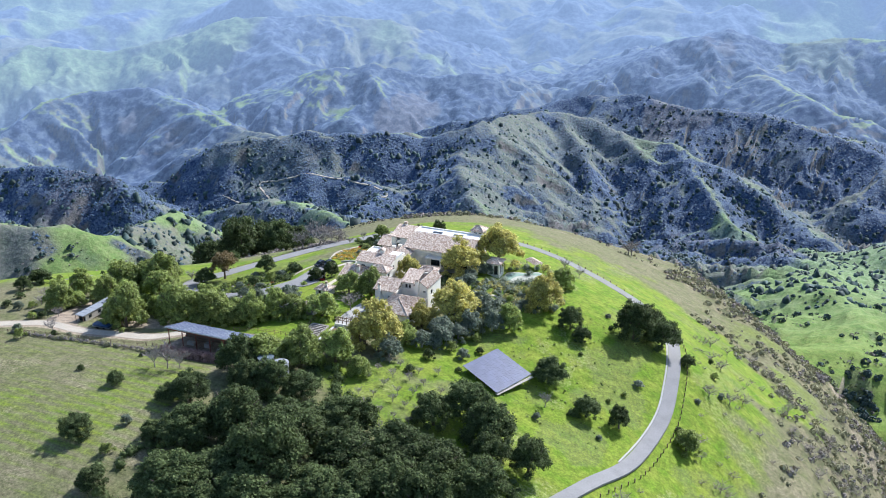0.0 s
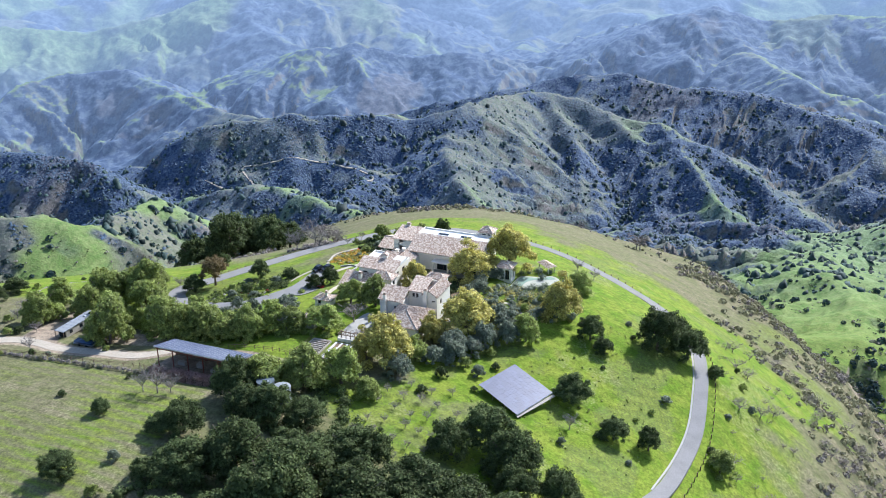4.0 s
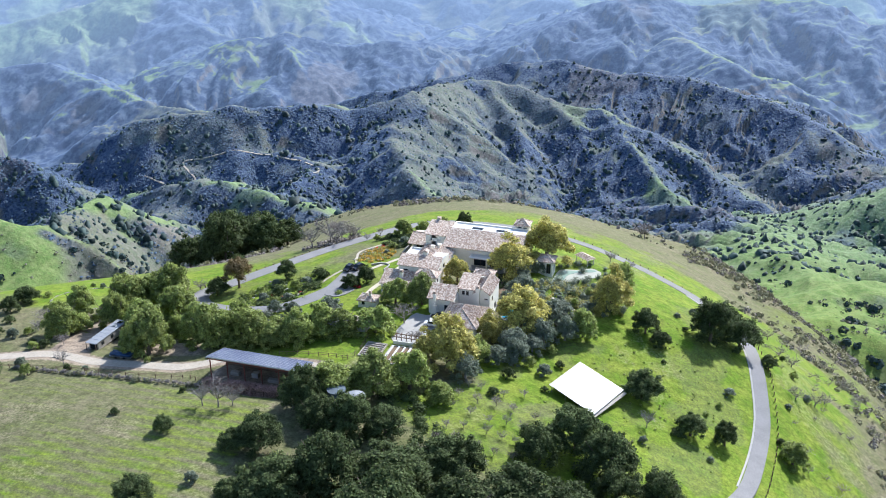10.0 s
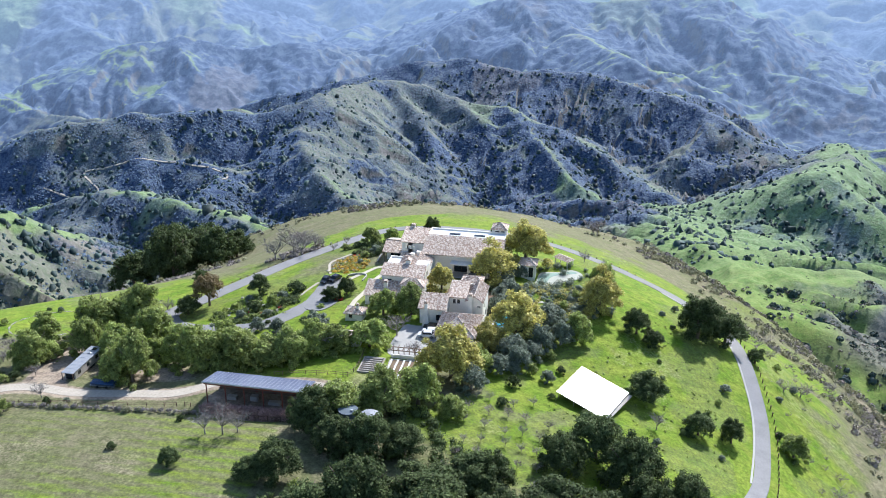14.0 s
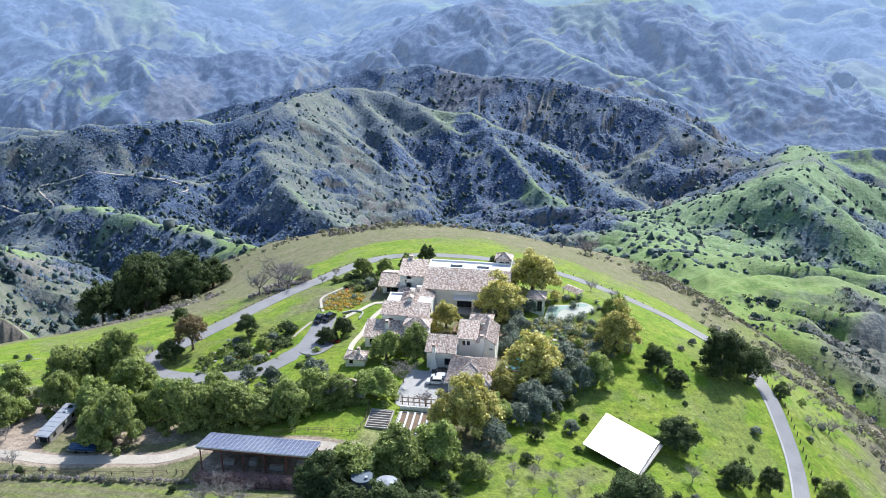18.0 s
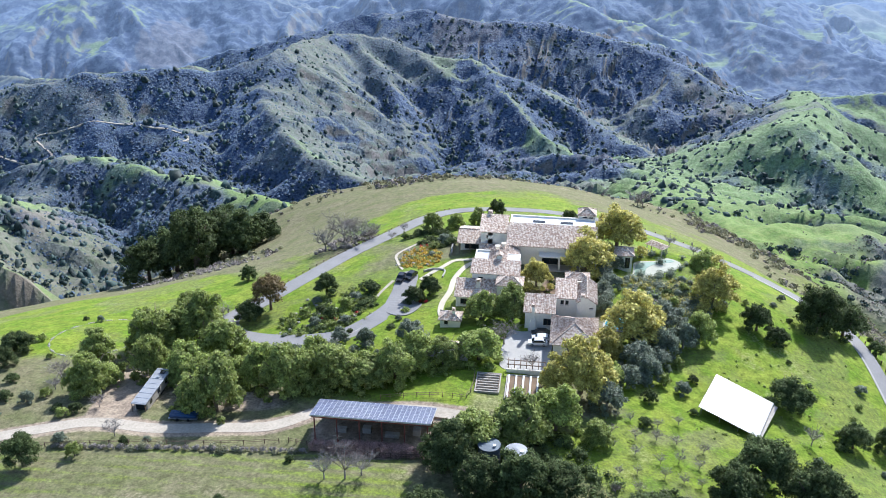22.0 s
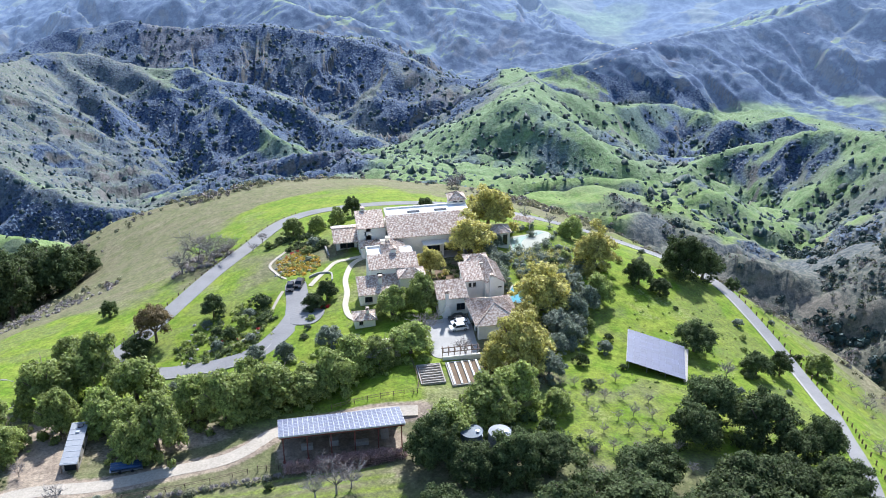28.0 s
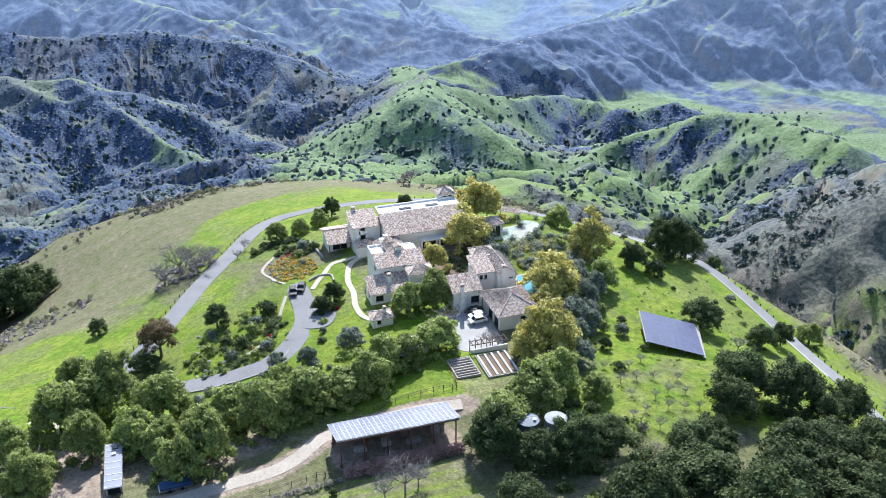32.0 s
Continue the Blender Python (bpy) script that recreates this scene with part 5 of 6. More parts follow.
# ---- barn, solar array, tanks ----
barn = thing("barn", "open-sided barn with a roof of solar panels over bare earth", "barn")
B0, B1, BY0, BY1, BZ0, BZ1 = -57.5, -32.3, -30.4, -21.2, 4.6, 2.2
part("roof_deck", slab_roof([(B0, BY0, BZ0 - 0.12), (B1, BY0, BZ0 - 0.12), (B1, BY1, BZ1 - 0.12), (B0, BY1, BZ1 - 0.12)], 0.12), STEEL, barn)
pan_w, pan_d = (B1 - B0) / 25, (BY1 - BY0) / 6
fall = math.atan2(BZ1 - BZ0, BY1 - BY0)
long_d = math.hypot(BY1 - BY0, BZ1 - BZ0) / 6
panel_v, panel_f = block(0.05, pan_w - 0.05, 0.05, long_d - 0.05, 0.03, 0.075)
frame_v, frame_f = joined([block(0.01, 0.05, 0.01, long_d - 0.01, 0, 0.08), block(pan_w - 0.05, pan_w - 0.01, 0.01, long_d - 0.01, 0, 0.08), block(0.05, pan_w - 0.05, 0.01, 0.05, 0, 0.08), block(0.05, pan_w - 0.05, long_d - 0.05, long_d - 0.01, 0, 0.08), block(0.05, pan_w - 0.05, long_d / 2 - 0.02, long_d / 2 + 0.02, 0.03, 0.082)])
first_panel = first_frame = None
for i in range(25):
    for j in range(6):
        m = Matrix.Translation((B0 + i * pan_w, BY0 + j * pan_d, BZ0 + (BZ1 - BZ0) * j / 6)) @ Matrix.Rotation(fall, 4, "X")
        if first_panel is None:
            first_panel, first_frame = part("solar_panel", (frame_v, frame_f), PANEL_FRAME, barn), None
            pane = part("glass", (panel_v, panel_f), PANEL, first_panel)
            first_panel.matrix_basis = m
        else:
            p = new("solar_panel", first_panel.data)
            p.parent, p.matrix_basis = barn, m
            c = new("glass", pane.data)
            c.parent = p
for x in np.linspace(B0 + 0.8, B1 - 0.8, 6):
    for y in (BY0 + 0.6, BY1 - 0.6):
        zt = BZ0 + (BZ1 - BZ0) * (y - BY0) / (BY1 - BY0) - 0.5
        part("post", joined([block(x - 0.11, x + 0.11, y - 0.11, y + 0.11, ground(x, y) - 0.5, zt), block(x - 0.3, x + 0.3, y - 0.3, y + 0.3, ground(x, y) - 0.3, ground(x, y) + 0.35)]), RUST_STEEL, barn)
    part("rafter", slab_roof([(x - 0.1, BY0 + 0.1, BZ0 - 0.25), (x + 0.1, BY0 + 0.1, BZ0 - 0.25), (x + 0.1, BY1 - 0.1, BZ1 - 0.25), (x - 0.1, BY1 - 0.1, BZ1 - 0.25)], 0.3), RUST_STEEL, barn)
for y, z in ((BY0 + 0.6, BZ0 - 0.62), (BY1 - 0.6, BZ1 - 0.5)):
    part("beam", block(B0 + 0.2, B1 - 0.2, y - 0.09, y + 0.09, z - 0.3, z), RUST_STEEL, barn)
part("back_wall", block(B0 + 0.7, B1 - 0.7, BY1 - 0.85, BY1 - 0.75, -4.0, BZ1 - 0.35), WOOD, barn, "dark board wall at the back")
for n, (x, y, w, d, h) in enumerate(((-52, -26, 2.4, 1.2, 1.0), (-46.5, -25.5, 1.8, 1.5, 1.3), (-41, -26.5, 3.0, 1.2, 0.9), (-36, -25, 1.6, 1.6, 1.5))):
    z = ground(x, y) - 0.05
    crate = tagged(part("crate", box(x - w / 2, x + w / 2, y - d / 2, y + d / 2, z, z + h, 0.06), PALE_WOOD), "dusty grey timber crate under the barn roof", "crate", "crates in the barn")

array = thing("solar_array", "tilted ground-mounted array of glossy solar panels on grass", "solar array")
AU, AV, AC = Vector((12.6, -6.1, -2.9)), Vector((-5.5, -14.1, 0.1)), Vector((33.7, 1.3, -6.5))
array_start = AC - AU / 2 - AV / 2
ax_u, ax_v = AU.normalized(), AV.normalized()
ax_n = ax_v.cross(ax_u).normalized()
if ax_n.z < 0:
    ax_n = -ax_n
NU, NV = 9, 14
du, dv = AU.length / NU, AV.length / NV
turn = Matrix((ax_u, ax_v, ax_n)).transposed().to_4x4()
pv, pf = block(0.012, du - 0.012, 0.012, dv - 0.012, 0, 0.05)
cell = None
for i in range(NU):
    for j in range(NV):
        m = Matrix.Translation(array_start + ax_u * du * i + ax_v * dv * j) @ turn
        if cell is None:
            cell = part("solar_panel", (pv, pf), PANEL, array)
            ob = cell
        else:
            ob = new("solar_panel", cell.data)
            ob.parent = array
        ob.matrix_basis = m
for i in range(NU + 1):
    a = array_start + ax_u * (du * i) - ax_n * 0.06
    part("rail", tube([a, a + AV], [0.06, 0.06], 5), STEEL, array)
for i in (0.04, 0.35, 0.66, 0.98):
    for j in (0.03, 0.27, 0.5, 0.73, 0.97):
        p = array_start + AU * i + AV * j
        part("leg", tube([(p.x, p.y, ground(p.x, p.y) - 0.4), tuple(p - ax_n * 0.1)], [0.08, 0.07], 6), PALE_WOOD, array)
for i in (0.0, 1.0):
    p = array_start + AU * i
    q = p + AV
    part("beam", tube([p - ax_n * 0.2, q - ax_n * 0.2], [0.12, 0.12], 6), PALE_WOOD, array)
walk_a = array_start + AU * 1.0 + ax_u * 0.25
part("side_deck", joined([block(0, 1, 0, 1, 0, 1)]), PALE_WOOD, array).matrix_basis = Matrix.Translation(walk_a - ax_n * 0.5) @ turn @ Matrix.Diagonal((0.9, AV.length, 0.1, 1))


def tank(x, y, r, h, mat, label, open_top):
    ob = thing("water_tank", label, "water tank", "water tanks by the oaks")
    z = ground(x, y)
    n = 28
    ring = lambda rad, zz: [(x + rad * math.cos(math.tau * i / n), y + rad * math.sin(math.tau * i / n), zz) for i in range(n)]
    v = ring(r, z - 0.4) + ring(r, z + h) + ring(r - 0.06, z + h) + ring(r - 0.06, z - 0.4)
    f = [(k * n + i, k * n + (i + 1) % n, (k + 1) * n + (i + 1) % n, (k + 1) * n + i) for k in range(3) for i in range(n)]
    part("shell", (v, f), mat, ob)
    top = ring(r + 0.08, z + h + 0.02) + [(x, y, z + h + (0.12 if open_top else 0.5))]
    part("lid", (top + ring(r + 0.08, z + h + 0.006), [(i, (i + 1) % n, n) for i in range(n)] + [(i, i + n + 1, (i + 1) % n + n + 1, (i + 1) % n) for i in range(n)]), mat, ob)
    for k in (0.25, 0.5, 0.75):
        part("hoop", (ring(r + 0.03, z + h * k) + ring(r + 0.03, z + h * k + 0.1), [(i, (i + 1) % n, n + (i + 1) % n, n + i) for i in range(n)]), STEEL, ob)
    part("hatch", tube([(x + r * 0.5, y - r * 0.3, z + h), (x + r * 0.5, y - r * 0.3, z + h + 0.45)], [0.32, 0.32], 12), STEEL, ob)
    part("ladder", joined([tube([(x + r + 0.1, y - 0.2, z), (x + r + 0.1, y - 0.2, z + h + 0.9)], [0.03, 0.03], 4), tube([(x + r + 0.1, y + 0.2, z), (x + r + 0.1, y + 0.2, z + h + 0.9)], [0.03, 0.03], 4)] + [tube([(x + r + 0.1, y - 0.2, z + k * 0.35), (x + r + 0.1, y + 0.2, z + k * 0.35)], [0.02, 0.02], 4) for k in range(1, 15)]), STEEL, ob)


tank(-14.6, -36.9, 2.2, 5.9, GREY_ROOF, "tall white steel water tank among oaks", False)
tank(-20.0, -35.6, 2.2, 5.6, GALVANISED, "tall galvanised steel water tank among oaks", True)

# ---- paths, courts, water ----


def flat_patch(outline, lift, thick=0.4, level=None):
    """A closed slab over the ground inside an outline, following it, or level."""
    line = smooth_line(outline, 1.0, True)
    z = ground_height(line[:, 0], line[:, 1]) + lift if level is None else np.full(len(line), level)
    bm = bmesh.new()
    top = [bm.verts.new((p[0], p[1], q)) for p, q in zip(line, z)]
    face = bm.faces.new(top)
    low = bmesh.ops.extrude_face_region(bm, geom=[face])
    for v in low["geom"]:
        if isinstance(v, bmesh.types.BMVert):
            v.co.z -= thick
    bmesh.ops.triangulate(bm, faces=[q for q in bm.faces if len(q.verts) > 4])
    bmesh.ops.recalc_face_normals(bm, faces=bm.faces[:])
    return bm


def path(line, width, mat, label, lift=0.14):
    return tagged(part("path", strip(smooth_line(line, 0.8), width, lift, 0.4), mat), label, "path", kind="structure")


path([(-27, 63.5), (-31, 63), (-34.5, 59.5), (-36.9, 51), (-37.2, 43), (-38.4, 35.5), (-38, 29), (-36, 26)], 1.5, PALE_PATH, "winding pale gravel footpath across the lawn")
path([(-29, 65), (-34.5, 64.2), (-38.6, 63.6), (-41.8, 59), (-44.6, 55), (-46.6, 51.5)], 1.3, PALE_PATH, "pale footpath from the parking court to the porch")
path([(12, 43), (16, 46), (20, 44), (24, 40), (23, 36)], 1.1, PALE_PATH, "pale garden path between shrubs")
path([(-52.5, 58), (-55.5, 66), (-57, 74), (-52, 82)], 0.8, DIRT, "narrow path along the flower bed")
path([(-54, 50), (-57, 42), (-59, 36), (-64, 30), (-72, 25.5)], 0.8, DIRT, "narrow dirt path through the rock garden")
court = tagged(part("parking_court", flat_patch([(-53.6, 33), (-53.4, 44), (-53.2, 53), (-50.8, 56), (-47.8, 54.5), (-47.2, 46), (-45, 41), (-44, 34), (-47.5, 29)], 0.2, 0.8), ASPHALT), "grey asphalt parking court at the end of the road", "parking", kind="structure")
motor = tagged(part("motor_court", flat_patch([(-20.5, 4), (-20, 20), (-16.5, 21), (-9.4, 21.5), (-9.2, 10), (-10.5, 4)], 0.12, 0.8), CONCRETE), "pale concrete motor court between the wings", "courtyard", kind="structure")
track = tagged(part("track", strip(smooth_line(BARN_TRACK, 1.0), 3.6, 0.08, 0.5), DIRT), "pale dirt farm track leading to the barn", "track", kind="structure")
kerb = tagged(part("kerb", strip(smooth_line([(p[0] + dx, p[1] + dy) for p, dx, dy in zip(RING_ROAD[3:11], [-2.3] * 8, [0, 0, 0, -0.6, -0.8, -1.2, -1.6, -2])], 1.2), 0.5, 0.24, 0.5), CONCRETE), "pale concrete gutter along the road edge", "kerb", kind="structure")
pond = thing("pond", "shallow pale green pond with a sandy rim", "pond")
POND = [(12.6, 58.6), (14.6, 58.8), (17, 60.4), (20, 62.6), (22.6, 64.6), (26.2, 67.6), (26.4, 71), (23, 73.2), (20, 71), (17.4, 70.6), (13.6, 69.4), (12.8, 65)]
part("beach", flat_patch(POND, 0.0, 3.0, -5.74), SAND, pond, "pale sandy beach")
part("water", flat_patch([(13, 59.4), (14.6, 59.6), (16, 62), (16.6, 65.6), (18.6, 68.2), (22.6, 70), (25, 71.2), (22.8, 72.3), (20, 70.2), (17.4, 69.8), (14.2, 68.6), (13.4, 65)], 0, 0.1, -5.70), POND_WATER, pond)
pool = thing("swimming_pool", "small turquoise swimming pool with a stone coping", "pool")
POOL = [(4.4, 28.6), (8.6, 27.2), (11, 31), (10.8, 36), (7, 37), (5.2, 33)]
part("coping", flat_patch([(7.8 + (x - 7.8) * 1.16, 32 + (y - 32) * 1.12) for x, y in POOL], 0.0, 2.5, -4.1), STONE, pool)
part("water", flat_patch(POOL, 0, 0.1, -4.06), POOL_WATER, pool)


def beds(x0, x1, y0, y1, count, label, mat):
    ob = thing("planting_bed", label, "planting bed", "planting beds below the court")
    z = max(ground(x0, y0), ground(x1, y1), ground(x0, y1), ground(x1, y0))
    part("border", joined([block(x0, x1, y0, y0 + 0.25, z - 1.5, z + 0.35), block(x0, x1, y1 - 0.25, y1, z - 1.5, z + 0.35), block(x0, x0 + 0.25, y0 + 0.25, y1 - 0.25, z - 1.5, z + 0.35), block(x1 - 0.25, x1, y0 + 0.25, y1 - 0.25, z - 1.5, z + 0.35)]), PALE_WOOD, ob)
    part("soil", block(x0 + 0.25, x1 - 0.25, y0 + 0.25, y1 - 0.25, z - 1.5, z + 0.18), SOIL, ob)
    return ob, z


terraces, tz = beds(-25.6, -20.0, -8.4, -0.6, 6, "terraced bed with dark timber rows", PALE_WOOD)
for k in range(7):
    y = -7.8 + k * 1.02
    part("plank", block(-25.2, -20.4, y, y + 0.28, tz + 0.19, tz + 0.55), PALE_WOOD, terraces)
longbeds, tz = beds(-18.8, -11.4, -10.2, -0.6, 4, "long raised beds with pale timber edges", PALE_WOOD)
for k in range(5):
    x = -18.4 + k * 1.65
    part("plank", block(x, x + 0.4, -9.9, -0.9, tz + 0.19, tz + 0.5), WHITE_ROOF, longbeds)
pergola = thing("pergola", "timber pergola along a low pale wall", "pergola")
pz = ground(-15, 2) + 0.1
part("wall", block(-19, -10, 1.0, 1.5, pz - 1.5, pz + 1.3), STUCCO, pergola)
for k in range(7):
    x = -18.7 + k * 1.4
    part("post", block(x - 0.09, x + 0.09, 2.9, 3.08, pz - 1, pz + 2.6), WOOD, pergola)
    part("rafter", block(x - 0.07, x + 0.07, 0.8, 3.6, pz + 2.6, pz + 2.8), WOOD, pergola)
for y in (1.2, 3.0):
    part("beam", block(-19, -10, y - 0.08, y + 0.08, pz + 2.42, pz + 2.6), WOOD, pergola)

# ---- vehicles ----


def car(label, paint, x, y, heading, length=4.7, width=1.9, height=1.75, group="parked cars"):
    z = ground(x, y) + 0.2
    ob = thing("car", label, "car", group, pose(x, y, z, 0, 0, heading))
    w, l = width / 2, length / 2
    prof = [(-l, 0.35), (-l, 0.95), (-l + 0.9, 1.05), (-l + 1.6, height), (l - 1.2, height), (l - 0.35, 1.05), (l, 0.95), (l, 0.35)]
    n = len(prof)
    v = [(px, s * w * (0.82 if pz > 1.2 else 1.0), pz) for s in (-1, 1) for px, pz in prof]
    part("body", (v, [tuple(range(n)), tuple(range(2 * n - 1, n - 1, -1))] + [(i, i + n, (i + 1) % n + n, (i + 1) % n) for i in range(n)]), paint, ob)
    glass = [(-l + 1.0, 1.1), (-l + 1.62, height - 0.1), (l - 1.25, height - 0.1), (l - 0.5, 1.1)]
    for s in (-1, 1):
        part("side_window", ([(px, s * (w * (0.83 if pz > 1.2 else 1.0) + k), pz) for k in (-0.03, 0.012) for px, pz in glass], block(0, 1, 0, 1, 0, 1)[1]), DARK_GLASS, ob)
    for a, b in (((-l + 0.93, 1.1), (-l + 1.55, height - 0.08)), ((l - 0.42, 1.1), (l - 1.14, height - 0.08))):
        off = 0.03 if a[0] > 0 else -0.03
        part("windscreen", ([(px + k, s * w * 0.78, pz) for k in (0, off) for px, pz in (a, b) for s in ((-1, 1) if px == a[0] else (1, -1))], block(0, 1, 0, 1, 0, 1)[1]), DARK_GLASS, ob)
    for px in (-l + 0.95, l - 0.9):
        for s in (-1, 1):
            wheel = part("wheel", tube([(px, s * (w - 0.22), 0.34), (px, s * (w + 0.01), 0.34)], [0.34, 0.34], 14), RUBBER, ob)
            part("rim", tube([(px, s * (w - 0.05), 0.34), (px, s * (w + 0.03), 0.34)], [0.2, 0.2], 10), STEEL, wheel)
    for s in (-0.6, 0.6):
        part("headlight", block(-l - 0.02, -l + 0.1, s * w * 1.1 - 0.18, s * w * 1.1 + 0.18, 0.72, 0.88), WHITE_ROOF, ob)


car("black sports utility car parked on the asphalt court", CAR_BLACK, -52.0, 50.8, 82)
car("black sports utility car parked beside another", CAR_BLACK, -49.4, 52.4, 70)
car("dark car parked in the motor court", CAR_BLACK, -11.8, 19.6, 5)
car("white sports utility car parked in the motor court", CAR_WHITE, -12.4, 15.2, 5)
car("white car half hidden by the wall of the court", CAR_WHITE, -11.6, 17.4, 5, height=1.5)


def site_trailer(x, y, heading):
    """A long flat-roofed trailer with an open dark porch at one end."""
    ob = thing("site_trailer", "long white-roofed storage trailer with a dark open end", "trailer", "", pose(x, y, ground(x, y) + 0.05, 0, 0, heading))
    part("body", box(-6.0, 7.2, -1.55, 1.55, 0.6, 3.0, 0.06), PALE_WOOD, ob)
    part("roof", box(-7.2, 7.4, -1.75, 1.75, 3.02, 3.2, 0.04), GREY_ROOF, ob)
    for k in range(8):
        part("roof_rib", block(-6.8 + 1.95 * k, -6.7 + 1.95 * k, -1.7, 1.7, 3.204, 3.26), STEEL, ob)
    part("roof_vent", box(3.2, 4.0, -0.5, 0.3, 3.204, 3.5, 0.04), STEEL, ob)
    part("roof_vent", box(5.2, 6.4, -0.9, 0.2, 3.204, 3.45, 0.04), DARK_GLASS, ob)
    part("floor", block(-7.2, -6.0, -1.6, 1.6, 0.6, 0.75), PALE_WOOD, ob)
    part("end_door", block(-6.04, -5.98, -1.2, 1.2, 0.8, 2.8), DARK_GLASS, ob)
    for s in (-1.55, 1.55):
        part("post", block(-7.15, -7.0, s - 0.07, s + 0.07, 0.75, 3.02), WOOD, ob)
    for px in (-4.6, -0.4, 3.8):
        part("window", block(px, px + 1.2, -1.6, -1.52, 1.5, 2.5), DARK_GLASS, ob)
    for px in (1.6, 2.7):
        for s in (-1, 1):
            part("wheel", tube([(px, s * 1.2, 0.45), (px, s * 1.5, 0.45)], [0.45, 0.45], 14), RUBBER, ob)


site_trailer(-99.5, -12.6, 88)
boat = thing("trailer", "low trailer with dark blue tarpaulin-covered rolls", "trailer", "", pose(-88.2, -22.2, ground(-88.2, -22.2) + 0.1, 0, 0, 3))
part("bed", block(-3.2, 3.2, -1.2, 1.2, 0.5, 0.7), STEEL, boat)
for k, y in enumerate((-0.75, 0.0, 0.75)):
    part("roll", tube([(-3.0, y, 1.1), (0, y, 1.13), (3.0, y, 1.1)], [0.38, 0.4, 0.38], 12), CAR_BLUE, boat, smooth=True)
for px in (-1.2, 1.2):
    for s in (-1, 1):
        part("wheel", tube([(px, s * 1.05, 0.35), (px, s * 1.3, 0.35)], [0.36, 0.36], 12), RUBBER, boat)

# ---- fences and walls ----


def post_row(line, gap, height, girth, label, side=0.0, rail=False):
    p = smooth_line(line, gap)
    way = np.gradient(p, axis=0)
    way /= np.linalg.norm(way, axis=1)[:, None]
    q = p + np.stack([-way[:, 1], way[:, 0]], -1) * side
    ob = thing("fence", label, "fence")
    mesh = None
    z = ground_height(q[:, 0], q[:, 1])
    for (x, y), g in zip(q, z):
        if mesh is None:
            one = part("post", joined([block(-girth, girth, -girth, girth, -0.6, height), block(-girth * 1.2, girth * 1.2, -girth * 1.2, girth * 1.2, height + 0.002, height + 0.08)]), WOOD, ob)
            mesh = one.data
        else:
            one = new("post", mesh)
            one.parent = ob
        one.location = (x, y, g)
    if rail:
        for k in rail:
            part("rail", tube([(x, y, g + height * k) for (x, y), g in zip(q, z)], [0.045] * len(q), 4), WOOD, ob)
    return ob


post_row(RING_ROAD[1:15], 3.0, 1.15, 0.13, "row of dark timber posts along the outer road edge", -4.2)
post_row(RING_ROAD[17:24], 3.0, 1.1, 0.12, "row of dark timber posts along the road below the garden", -4.0, (0.85,))
post_row([(-62, -31.2), (-50, -33.6), (-40, -34.2), (-31.5, -34.4), (-30.5, -31)], 2.2, 1.25, 0.08, "low weathered fence in front of the barn", 0, (0.9, 0.5))
post_row([(-118, -36), (-108, -34.5), (-92, -33.2), (-76, -33), (-64, -31.5)], 3.5, 1.1, 0.07, "wire fence along the mown field", 0, (0.95, 0.6))
post_row([(-46, -13), (-38, -12), (-30, -12), (-27, -12), (-26, -5), (-26.4, 2)], 2.6, 1.2, 0.06, "thin fence round the kitchen garden", 0, (0.95, 0.5))


def stone_line(line, label, width=0.6, height=0.6, name="stone_wall"):
    return tagged(part(name, strip(smooth_line(line, 1.0), width, height, height + 0.6), STONE), label, "wall", kind="structure")


stone_line([(-54.6, 33), (-56.2, 26.5), (-62, 18.2), (-70, 16.2), (-82, 18.6), (-93.6, 24)], "low pale stone edging along the inner road", 0.35, 0.3)
stone_line([(-46.5, 56.5), (-44, 58), (-40.5, 57), (-40.5, 52)], "low white garden wall near the cars", 0.35, 0.5)
stone_line([(-40, 69), (-40.4, 75), (-41, 83)], "low grey retaining wall beside the porch", 0.5, 0.7)

gazebo = thing("garden_shelter", "small open shelter with a low brown tile roof by the pond", "shelter", "", pose(20.2, 77.2, ground(20.2, 77.2), 0, 0, -38))
for px in (-2.6, 2.6):
    for py in (-1.3, 1.3):
        part("post", block(px - 0.12, px + 0.12, py - 0.12, py + 0.12, -1.0, 2.3), STUCCO, gazebo)
part("roof", ([(-3.2, -1.9, 2.3), (3.2, -1.9, 2.3), (3.2, 1.9, 2.3), (-3.2, 1.9, 2.3), (-2.2, 0, 3.2), (2.2, 0, 3.2)], [(3, 2, 1, 0), (0, 1, 5, 4), (1, 2, 5), (2, 3, 4, 5), (3, 0, 4)]), TILE, gazebo)

tagged(part("courtyard_bed", flat_patch([(-11.5, 39.5), (1.5, 39.5), (3, 50), (-3, 53.5), (-11.5, 51.5)], 0.1, 0.8), SOIL), "dark bare soil of the inner courtyard garden", "garden", kind="structure")

# round lawn with a border of field stones
for k in range(92):
    a = math.tau * k / 110 + 0.9
    x, y = -129.5 + 11.5 * math.cos(a), 22 + 14.5 * math.sin(a)
    size = 0.34 + 0.16 * math.sin(k * 5.3)
    if k == 0:
        stone_model = part("field_stone", box(-0.5, 0.5, -0.42, 0.42, -0.35, 0.45, 0.2), STONE)
        stone = stone_model
    else:
        stone = new("field_stone", stone_model.data)
    stone.matrix_basis = Matrix.LocRotScale((x, y, ground(x, y)), Euler((0, 0, 1.7 * k)), (size * 1.5, size * 1.2, size))
    tagged(stone, "pale rounded field stone edging the round lawn", "stone", "stones round the lawn")
path([(-118.5, 22), (-116, 24), (-113, 22), (-112, 16), (-111, 8)], 1.2, PALE_PATH, "short pale path beside the round lawn")

# ---- smaller planting ----


